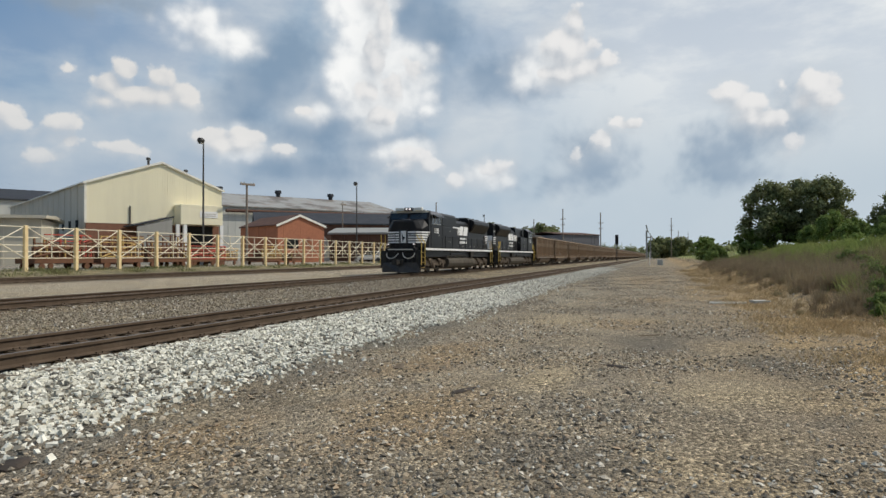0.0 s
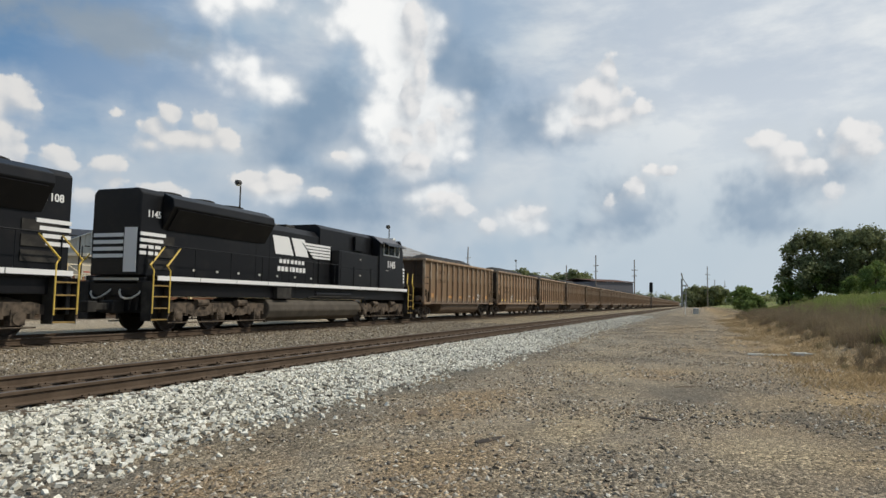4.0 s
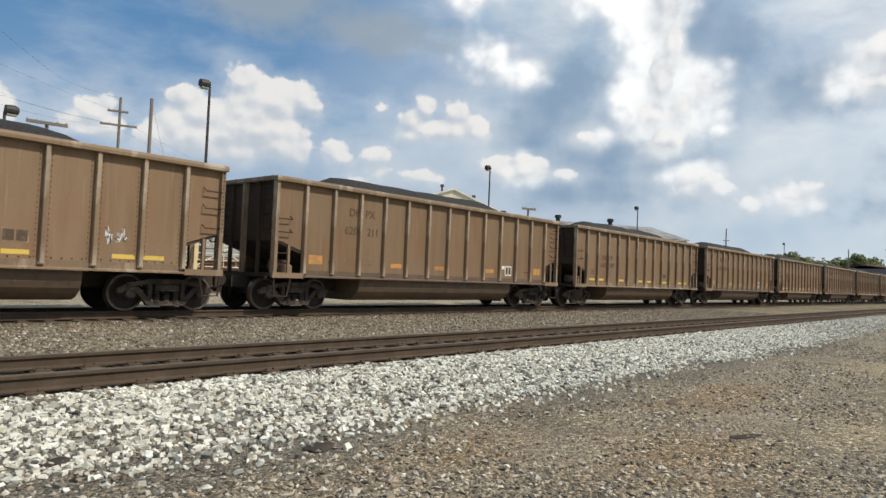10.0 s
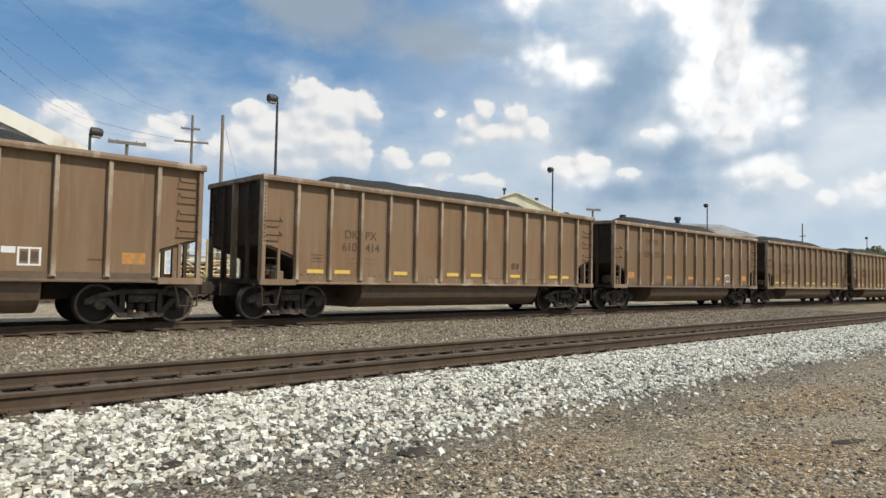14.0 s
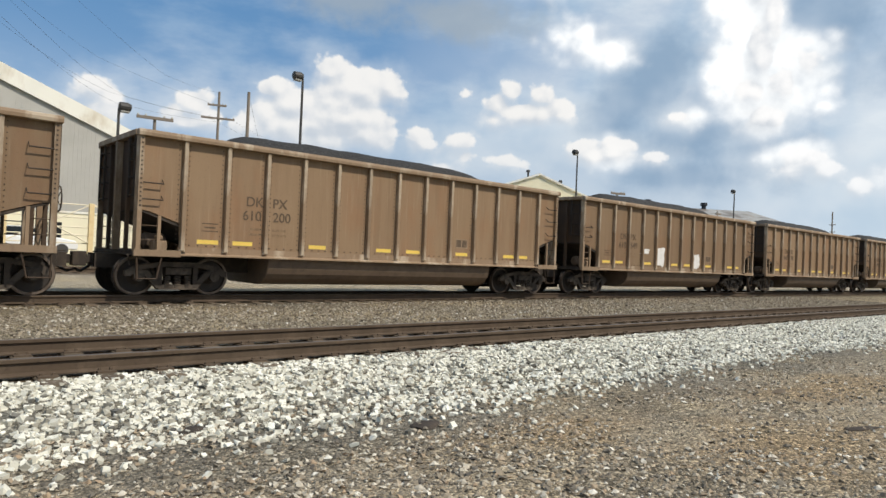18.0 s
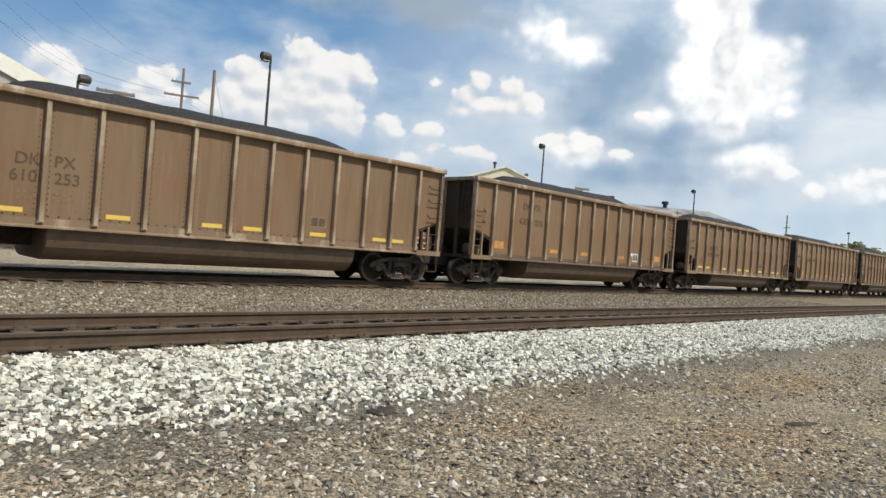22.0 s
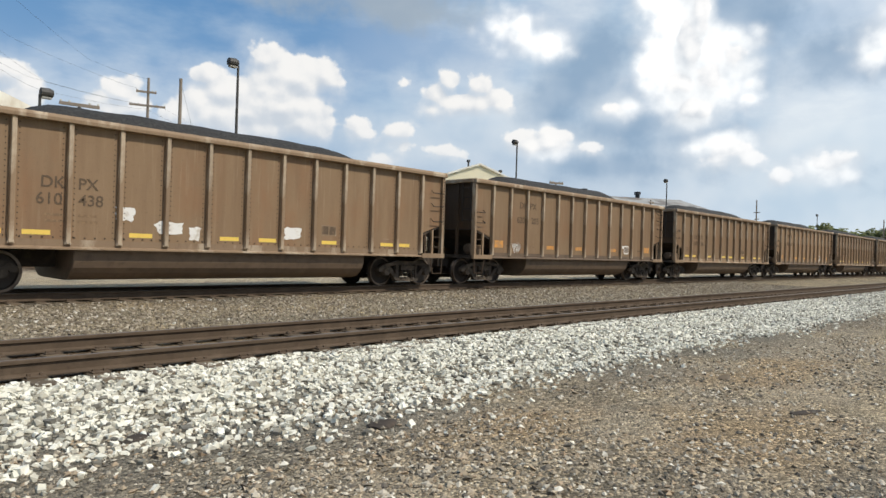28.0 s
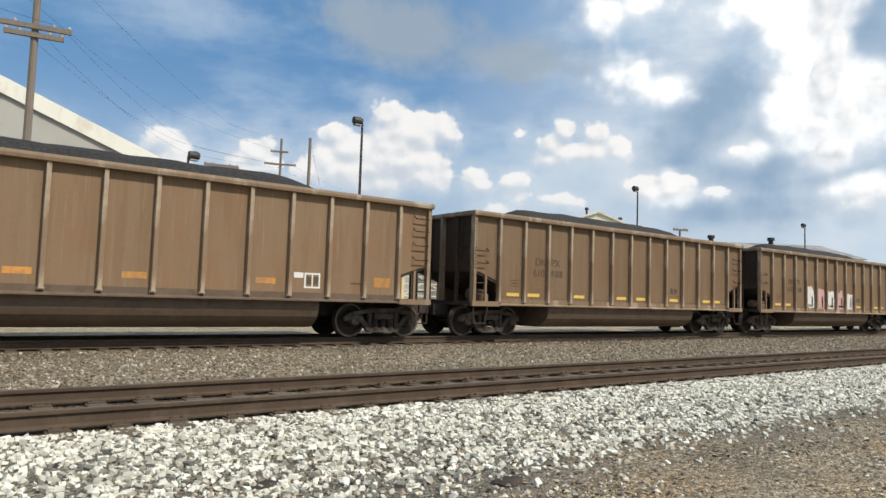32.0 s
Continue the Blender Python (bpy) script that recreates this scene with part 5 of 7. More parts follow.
    part("cab_roof", Geo().prism([(-1.66, 4.14), (-1.2, 4.52), (-0.5, 4.65), (0.5, 4.65), (1.2, 4.52), (1.66, 4.14), (1.58, 4.18), (1.12, 4.48), (0.5, 4.6), (-0.5, 4.6), (-1.12, 4.48), (-1.58, 4.18)], "x", -8.12, -5.4), TRIM_GREY, cab, "grey weathered cab roof")
    part("visor_band", Geo().prism([(-1.45, 4.33), (1.45, 4.33), (1.2, 4.5), (0.6, 4.6), (-0.6, 4.6), (-1.2, 4.5)], "x", -8.34, -8.1), FAINT, cab, "pale band above the windshields")
    for y in (-0.74, 0.74):
        m = pose(-8.43, y, 4.07, 0, 26, 0)
        part("windshield", Geo().box(-0.03, 0.02, -0.62, 0.62, -0.24, 0.24, m), GLASS, cab, "dark windshield")
        part("windshield_trim", Geo().box(-0.02, 0.012, -0.67, 0.67, -0.29, -0.24, m).box(-0.02, 0.012, -0.67, 0.67, 0.24, 0.28, m), BLACK, cab)
        part("wiper", Geo().tube((-8.46, y - 0.2, 4.31), (-8.52, y + 0.12, 4.0), 0.012, n=5), LAMP_M, cab)
    part("headlight_box", Geo().box(-8.62, -8.2, -0.32, 0.32, 4.46, 4.70), TRIM_GREY, cab, bevel=0.03)
    for y in (-0.13, 0.13):
        part("headlight", Geo().lathe([(-8.65, 0.06), (-8.61, 0.075)], "x", 12, (0, y, 4.58)), LAMP_GLOW, cab, "lit twin headlight")
    for y in (-0.68, 0.68):
        part("number_board", Geo().box(-8.56, -8.22, y - 0.33, y + 0.33, 4.46, 4.69), WINDOW_TRIM, cab, "pale number board", bevel=0.02)
    for s in (-1, 1):
        for x0, x1 in ((-7.85, -7.35), (-7.25, -6.55), (-6.5, -5.95)):
            part("side_window", mirror_box(Geo(), s, x0, x1, 1.53, 1.556, 3.6, 4.12), GLASS, cab, "dark cab side window")
            part("window_frame", mirror_box(Geo(), s, x0 - 0.04, x0, 1.53, 1.58, 3.55, 4.16).box(x0 - 0.04, x1 + 0.04, min(s * 1.53, s * 1.58), max(s * 1.53, s * 1.58), 3.53, 3.59).box(x1, x1 + 0.045, min(s * 1.53, s * 1.58), max(s * 1.53, s * 1.58), 3.55, 4.16), WINDOW_TRIM, cab)
        part("sunshade", Geo().prism([(s * 1.6, 4.24), (s * 1.95, 4.04), (s * 1.95, 4.01), (s * 1.6, 4.19)], "x", -7.95, -5.75), BLACK, cab)
        part("ditch_light_housing", Geo().lathe([(-10.04, 0.1), (-9.86, 0.08)], "x", 12, (0, s * 0.95, 2.05)).box(-10.0, -9.9, s * 0.95 - 0.03, s * 0.95 + 0.03, 1.78, 2.0), LAMP_M, l)
        part("ditch_light", Geo().lathe([(-10.89, 0.045), (-10.86, 0.06)], "x", 12, (0.82, s * 0.95, 2.05)), LAMP_GLOW, l, "lit ditch light")
        lettering(number, 0.52, WHITE_P, l, pose(-6.9, s * 1.555, 3.05, 90, 0, 0 if s < 0 else 180))
        part("nameplate", mirror_box(Geo(), s, -6.6, -6.25, 1.55, 1.556, 2.72, 2.75), FAINT, l)
        # equipment cabinets behind the cab
        part("lower_cabinet", mirror_box(Geo(), s, -5.5, -1.3, 0.9, 1.48, 1.8, 3.45), BLACK, l, bevel=0.02)
        for x, z0, z1 in ((-3.4, 1.86, 2.6), (-3.4, 2.66, 3.4)):
            part("cabinet_door", mirror_box(Geo(), s, x - 1.85, x + 1.95, 1.478, 1.495, z0, z1), BLACK, l, bevel=0.006)
            part("placard", mirror_box(Geo(), s, x - 0.1, x + 0.05, 1.493, 1.5, z0 + 0.45, z0 + 0.51), FAINT, l)
        part("cabinet_grille", mirror_box(Geo(), s, -4.4, -3.4, 1.08, 1.2, 3.6, 4.3), BLACK, l)
        part("hood_stripe_block", Geo().prism([(-1.2, 2.95), (0.15, 2.95), (0.75, 3.62), (-1.2, 3.62)], "y", s * 1.012 - 0.002, s * 1.012 + 0.002), BLACK, l)
        for i in range(5):
            z = 2.97 + 0.137 * i
            k = 0.25 + 0.2 * i
            part("logo_stripe", Geo().prism([(-1.2, z), (k, z), (k + 0.12, z + 0.095), (-1.2, z + 0.095)], "y", min(s * 1.0, s * 1.058), max(s * 1.0, s * 1.058)), WHITE_P, l)
        for o in ([(0.62, 2.98), (1.62, 2.98), (2.0, 3.74), (1.0, 3.74)], [(1.8, 2.98), (3.12, 2.98), (3.36, 3.74), (2.2, 3.74)]):
            part("logo_mark", Geo().prism(o, "y", s * 1.018 - 0.003, s * 1.018 + 0.003), WHITE_P, l, "white slanted emblem on the hood")
        for x0, x1, z in [(0.95 + 0.28 * i, 0.95 + 0.28 * i + 0.2, 2.62) for i in range(7)] + [(0.85 + 0.27 * i, 0.85 + 0.27 * i + 0.2, 2.28) for i in range(8)]:
            part("caption_bar", mirror_box(Geo(), s, x0, x1, 1.015, 1.02, z, z + 0.2), WHITE_P, l)
        for x in [-0.05 + 0.9 * i for i in range(5)]:
            part("hood_door", mirror_box(Geo(), s, x, x + 0.86, 1.0, 1.008, 1.9, 2.9 if x < 0.8 else 3.9), BLACK, l)
        for x in (0.3, 1.6, 2.9, 4.1, 5.4, 6.6, 7.8):
            part("placard", mirror_box(Geo(), s, x, x + 0.12, 1.02, 1.026, 2.02, 2.1), FAINT, l)
        for z in (2.0, 2.4, 2.8):
            part("louver", mirror_box(Geo(), s, 8.85, 9.95, 1.0, 1.03, z, z + 0.3), LOCO_GREY, l)
        # radiator wing with its slanting underside
        part("radiator_wing", Geo().prism([(s * 1.0, 4.52), (s * 1.42, 4.32), (s * 1.46, 4.05), (s * 1.0, 3.3)], "x", 3.85, 9.4), BLACK, l, "flared black radiator wing", bevel=0.02)
        part("radiator_screen", Geo().prism([(s * 1.02, 3.33), (s * 1.44, 3.98), (s * 1.47, 3.96), (s * 1.05, 3.31)], "x", 4.0, 9.2), BLACK, l)
        # tank
        part("fuel_tank", Geo().prism([(s * 0.1, 0.22), (s * 1.0, 0.22), (s * 1.32, 0.38), (s * 1.47, 0.66), (s * 1.44, 0.92), (s * 1.28, 1.08), (s * 1.1, 1.14), (s * 0.1, 1.14)], "x", -3.5, 4.05), LOCO_TANK, l, "dusty grey-black fuel tank", bevel=0.03)
        part("air_pipe", Geo().path([(-4.3, s * 1.4, 0.9), (-4.0, s * 1.4, 1.24), (0.5, s * 1.4, 1.26), (1.2, s * 1.4, 1.2)], 0.035), LOCO_GREY, l)
        part("air_reservoir", Geo().lathe([(-2.9, 0.1), (-2.8, 0.17), (0.4, 0.17), (0.5, 0.1)], "x", 12, (0, s * 1.2, 1.36)), BLACK, l)
        part("electrical_box", mirror_box(Geo(), s, 2.6, 3.6, 1.15, 1.5, 1.14, 1.58), LOCO_GREY, l, bevel=0.01)
        # handrails and steps
        posts = [-4.6 + 1.85 * i for i in range(9)]
        for x in posts:
            part("stanchion", Geo().tube((x, s * 1.5, 1.8), (x, s * 1.5, 2.75), 0.02, n=6), BLACK, l)
        part("handrail", Geo().path([(-1.2, s * 1.5, 2.75), (10.1, s * 1.5, 2.75)], 0.02), BLACK, l)
        for e, xa, xb in ((-1, -10.08, -9.36), (1, 9.5, 10.2)):
            for z in (0.4, 0.76, 1.12, 1.46):
                part("step_tread", mirror_box(Geo(), s, xa, xb, 1.12, 1.5, z, z + 0.04), YELLOW_DULL, l)
            for x in (xa, xb):
                part("step_side", mirror_box(Geo(), s, x - 0.015, x + 0.015, 1.12, 1.5, 0.38, 1.6), LOCO_GREY, l)
            part("step_back", mirror_box(Geo(), s, xa, xb, 1.08, 1.12, 0.38, 1.6), LOCO_GREY, l)
            for x in (xa, xb):
                part("step_rail", Geo().path([(x, s * 1.53, 0.62), (x, s * 1.53, 1.95), (x + 0.12, s * 1.5, 2.1), (x + 0.5 * -e if e > 0 else x - 0.42, s * (1.3 if e < 0 else 1.45), 2.72)], 0.022), YELLOW, l, "yellow step handrail")
    part("tank_core", Geo().box(-4.1, 3.9, -0.12, 0.12, 0.25, 1.1), LOCO_TANK, l)
    part("electrical_hood", Geo().prism([(-1.05, 1.8), (-1.05, 4.4), (-0.8, 4.58), (0.8, 4.58), (1.05, 4.4), (1.05, 1.8)], "x", -5.6, -0.25), BLACK, l, "tall black electrical cabinet hood", bevel=0.02)
    part("engine_hood", Geo().prism([(-1.0, 1.8), (-1.0, 3.95), (-0.78, 4.2), (-0.4, 4.27), (0.4, 4.27), (0.78, 4.2), (1.0, 3.95), (1.0, 1.8)], "x", -0.25, 3.65), BLACK, l, "black rounded engine hood", bevel=0.015)
    part("radiator_hood", Geo().prism([(-1.0, 1.8), (-1.0, 4.4), (-0.85, 4.56), (0.85, 4.56), (1.0, 4.4), (1.0, 1.8)], "x", 3.65, 10.3), BLACK, l, "black radiator hood", bevel=0.03)
    for x in (5.0, 6.7, 8.4):
        part("radiator_fan", Geo().lathe([(4.55, 0.62), (4.66, 0.62), (4.68, 0.55)], "z", 20, (x, 0, 0)), LOCO_GREY, l)
    part("exhaust_stack", Geo().box(0.6, 1.3, -0.25, 0.25, 4.25, 4.42), LOCO_GREY, l, bevel=0.02)
    part("horn", Geo().lathe([(-0.3, 0.04), (0.1, 0.05), (0.25, 0.11)], "x", 10, (2.4, -0.3, 4.42)).lathe([(-0.3, 0.04), (0.1, 0.05), (0.25, 0.11)], "x", 10, (2.4, 0.0, 4.46)).box(2.1, 2.5, -0.35, 0.1, 4.26, 4.34), LOCO_GREY, l)
    for x in (-7.9, -7.2, -6.6):
        part("roof_antenna", Geo().lathe([(4.55, 0.14), (4.64, 0.13), (4.69, 0.06)], "z", 10, (x, 0.2, 0)), TRIM_GREY, l)
    part("rear_stripes_panel", Geo().box(10.29, 10.31, -0.95, 0.95, 2.3, 3.2), BLACK, l)
    for i in range(4):
        part("white_stripe", Geo().box(10.3, 10.32, -0.9, 0.35, 2.35 + 0.22 * i, 2.47 + 0.22 * i), WHITE_P, l)
        for s in (-1, 1):
            part("white_stripe", mirror_box(Geo(), s, 9.55 - 0.1 * i, 10.3, 1.0, 1.035, 2.45 + 0.2 * i, 2.56 + 0.2 * i), WHITE_P, l)
    part("rear_door", Geo().box(10.3, 10.33, 0.4, 0.9, 1.9, 3.3), WHITE_P, l, "pale rear door")
    for s in (-1, 1):
        lettering(number, 0.3, WHITE_P, l, pose(9.75, s * 1.005, 3.75, 90, 0, 0 if s < 0 else 180))
    for e in (-1, 1):
        part("pilot_plate", Geo().box(min(e * 9.95, e * 10.08), max(e * 9.95, e * 10.08), -1.42, 1.42, 0.62, 1.5), BLACK, l, bevel=0.02)
        part("anticlimber", Geo().prism([(e * 9.6, -1.1), (e * 10.12, -1.1), (e * 10.2, -0.9), (e * 10.2, 0.9), (e * 10.12, 1.1), (e * 9.6, 1.1)], "z", 1.52, 1.74), BLACK, l, "black end platform lip", bevel=0.02)
        part("anticlimber_stripe", Geo().box(min(e * 10.19, e * 10.21), max(e * 10.19, e * 10.21), -0.92, 0.92, 1.64, 1.72), FAINT, l)
        part("draft_gear", Geo().box(min(e * 10.0, e * 10.5), max(e * 10.0, e * 10.5), -0.28, 0.28, 0.6, 1.0), LOCO_GREY, l, bevel=0.03)
        part("coupler", Geo().box(min(e * 10.4, e * 11.2), max(e * 10.4, e * 11.2), -0.12, 0.12, 0.7, 0.92).box(min(e * 11.0, e * 11.33), max(e * 11.0, e * 11.33), -0.2, 0.17, 0.64, 0.98), LOCO_GREY, l, bevel=0.02)
        for s in (-1, 1):
            hose = [(e * 10.1, s * 1.05, 1.42), (e * 10.24, s * 0.98, 1.2), (e * 10.32, s * 0.8, 1.08), (e * 10.36, s * 0.6, 1.06), (e * 10.34, s * 0.4, 1.12), (e * 10.26, s * 0.24, 1.26), (e * 10.12, s * 0.16, 1.42)]
            part("air_hose", Geo().path(hose, 0.032), FAINT, l, "looped pale air hose")
            part("end_handrail", Geo().path([(e * 10.02, s * 1.05, 1.74), (e * 10.02, s * 1.05, 2.72), (e * 10.02, s * 0.45, 2.72), (e * 10.02, s * 0.45, 1.74)], 0.022), BLACK, l)
            for y in (0.55, 0.85):
                part("hose_bracket", Geo().tube((e * 10.08, s * y, 1.12), (e * 10.16, s * y, 0.72), 0.035, n=6), LOCO_GREY, l)
    part("snow_plow", Geo().add([(-10.12, -1.4, 0.1), (-10.6, 0, 0.1), (-10.12, 1.4, 0.1), (-10.06, -1.4, 0.78), (-10.3, 0, 0.78), (-10.06, 1.4, 0.78), (-10.0, -1.4, 0.1), (-10.0, 1.4, 0.1), (-10.0, -1.4, 0.78), (-10.0, 1.4, 0.78)], [(0, 1, 4, 3), (1, 2, 5, 4), (0, 6, 7, 2, 1), (3, 4, 5, 9, 8), (6, 8, 9, 7), (0, 3, 8, 6), (2, 7, 9, 5)]), PLOW, l, "dusty black wedge-shaped pilot plow")
    frame_mesh = loco_truck_mesh()
    for e in (-1, 1):
        t = part("truck", frame_mesh, LOCO_TRUCK, l, "dusty grey three-axle truck", at=(e * 6.63, 0, 0))
        for a in (-2.12, 0.0, 2.12):
            WHEELS.append((part("wheelset", BIG_WHEEL, WHEEL, t, at=(a, 0, 0.533)), a))
    return l


YELLOW_DULL = material("grimy_yellow", (0.30, 0.20, 0.07), 0.8, 0.0, [((0.12, 0.09, 0.05), 6, 0.45, 0.65, 0.7)])
LOCO_TANK = material("dusty_tank", (0.075, 0.064, 0.05), 0.75, 0.0, [((0.13, 0.112, 0.085), 1.6, 0.4, 0.7, 0.7), ((0.04, 0.035, 0.03), 8, 0.55, 0.75, 0.5)], 0.1, 20)
PLOW = material("dusty_plow_black", (0.03, 0.027, 0.024), 0.6, 0.0, [((0.08, 0.065, 0.05), 3, 0.5, 0.7, 0.7)], 0.1, 15)
lead = locomotive("1108")
TRAIN.append((lead, -0.83 - LOCO * 1.5))
second = locomotive("1145")
TRAIN.append((second, -0.38 - LOCO * 0.5))


# ---- fence and yard ----
def fence():
    f = thing("fence", "cream-yellow painted steel pipe fence along the yard", "fence", at=(0, FENCE_Y, FENCE_Z))
    step, h = 3.43, 2.6
    post = Geo().box(-0.11, 0.11, -0.1, 0.1, -0.3, h).mesh("post", FENCE, 0.015)
    rail = Geo().tube((0, 0, 0), (step, 0, 0), 0.032, n=6).mesh("rail", FENCE_W)
    up = Geo().tube((step / 2, 0, 0.75), (step / 2, 0, h - 0.1), 0.03, n=6).mesh("upright", FENCE_W)
    br1 = Geo().tube((0.1, 0.03, 0.78), (step - 0.1, 0.03, h - 0.1), 0.03, n=6).mesh("brace", FENCE_W)
    br2 = Geo().tube((0.1, -0.03, h - 0.1), (step - 0.1, -0.03, 0.78), 0.03, n=6).mesh("brace", FENCE_W)
    for i in range(-4, 36):
        x = 28.55 + step * (i - 8)
        part("post", post, FENCE, f, at=(x, 0, 0))
        for z in (0.75, 1.12, 1.48, 1.92, h - 0.08):
            part("rail", rail, FENCE_W, f, at=(x, 0.06, z))
        part("upright", up, FENCE_W, f, at=(x, 0, 0))
        part("brace", br1, FENCE_W, f, at=(x, 0, 0))
        part("brace", br2, FENCE_W, f, at=(x, 0, 0))


fence()


def lamp_post(x, y, top, arm=-1):
    z0 = ground_z(x, y)
    l = thing("lamp_post", "tall dark steel yard lamp post", "lamp post", "yard lamps", at=(x, y, z0))
    h = top - z0
    part("pole", Geo().tube((0, 0, -0.1), (0, 0, h - 0.1), 0.11, 0.07, 10), LAMP_M, l)
    part("footing", Geo().tube((0, 0, -0.1), (0, 0, 0.5), 0.3, n=10), GREYWALL, l)
    part("bracket", Geo().tube((-0.05, 0, h - 0.15), (0.3 * arm, 0, h), 0.04, n=6), LAMP_M, l)
    head = part("lamp_head", Geo().lathe([(-0.34, 0.12), (-0.3, 0.24), (0.1, 0.27), (0.28, 0.2), (0.32, 0.08)], "x", 12, (0.32 * arm, 0, h + 0.02)), LAMP_M, l, "dark lamp head")
    part("lens", Geo().box(0.32 * arm - 0.25, 0.32 * arm + 0.2, -0.16, 0.16, h - 0.28, h - 0.2), GREYWALL, head)


for x, y, top in ((20.1, 36.8, 12.25), (53.5, 41.4, 12.55), (87.7, 41.6, 12.0), (10.3, 39.1, 9.0), (170, 44, 12.2)):
    lamp_post(x, y, top, 1 if y == 39.1 else -1)


def utility_pole(x, y, top, arms, label="weathered wooden utility pole with crossarm", turn=0.0, r=0.16):
    z0 = ground_z(x, y)
    p = thing("utility_pole", label, "utility pole", "utility poles", at=pose(x, y, z0, 0, 0, turn))
    part("pole", Geo().tube((0, 0, -0.2), (0, 0, top - z0), r, r * 0.7, 10), POLE, p)
    for z, a, b in arms:
        part("crossarm", Geo().box(a, b, -0.24, -0.08, z - z0 - 0.11, z - z0 + 0.11), POLE, p)
        for q in (a + 0.1, a * 0.5, b * 0.5, b - 0.1):
            part("insulator", Geo().lathe([(z - z0 + 0.08, 0.05), (z - z0 + 0.2, 0.08), (z - z0 + 0.26, 0.03)], "z", 8, (q, -0.14, 0)), FAINT, p)
    return p


utility_pole(2.3, 36.2, 16.6, [(13.35, -1.6, 1.5), (12.95, -1.2, 1.2), (15.4, -1.9, 2.0)], turn=-10, r=0.2)
utility_pole(20.4, 45.0, 12.7, [], "plain weathered wooden pole with a guy wire", r=0.15)
utility_pole(32.6, 80.0, 20.7, [(17.4, -2.0, 1.9), (19.0, -1.3, 0.9)], turn=-22, r=0.2)
utility_pole(65.8, 45.0, 9.9, [(9.8, -0.95, 0.95)], "pale wooden pole with a T-shaped crossarm", turn=-20)
utility_pole(16.6, 53.0, 11.3, [(11.2, -1.3, 1.3)], "pale wooden pole with a T-shaped crossarm", turn=-10)
for x, y, top in ((296, 41, 22.4), (298, 25, 20.5), (400, -5.5, 23.0), (257, 86.6, 23.5), (110, 55, 11.5), (330, 60, 20), (520, -12, 20), (610, -22, 22)):
    utility_pole(x, y, top, [(top - 4.5, -1.3, 1.3), (top - 7, -1.0, 1.0)] if x > 200 else [(top - 0.5, -0.9, 0.9)], "distant wooden power line pole", turn=70 if x > 200 else 0, r=0.3 if x > 200 else 0.13)


def wire(a, b, sag, name="wire"):
    a, b = Vector(a), Vector(b)
    pts = [a.lerp(b, i / 14) - Vector((0, 0, 4 * sag * (i / 14) * (1 - i / 14))) for i in range(15)]
    return Geo().path(pts, 0.008, 4)


lines = thing("overhead_wires", "thin dark overhead power wires between poles", "wires")
for a, b, sag in (((0.9, 36.0, 13.6), (17.6, 70.0, 16.2), 0.6), ((3.3, 36.0, 13.6), (19.2, 70.0, 16.0), 0.6), ((2.5, 36.0, 13.1), (18.4, 70.0, 15.2), 0.7), ((4.3, 36.0, 15.5), (22.8, 70.0, 18.9), 0.3), ((0.6, 36.0, 15.5), (16.5, 70.0, 19.3), 0.3), ((4.3, 36.0, 15.5), (-36, 18, 16.5), 0.8), ((20.4, 45.0, 12.5), (23.8, 45.0, 0.8), 0.0), ((0.9, 36.0, 13.6), (-40, 20, 14.5), 1.0), ((3.3, 36.0, 13.6), (-37, 18, 14.5), 1.0), ((17.6, 70, 16.2), (31, 80, 17.5), 0.2), ((19.2, 70, 16.0), (34.3, 80, 17.5), 0.2), ((18.4, 70, 15.2), (32.6, 80, 17.0), 0.2), ((22.8, 70, 18.9), (32.6, 80, 20.6), 0.2), ((16.5, 70, 19.3), (31.4, 80, 19.2), 0.2), ((31, 80, 17.5), (110, 140, 18), 2.0), ((34.3, 80, 17.5), (113, 138, 18), 2.0)):
    part("wire", wire(a, b, sag), LAMP_M, lines)


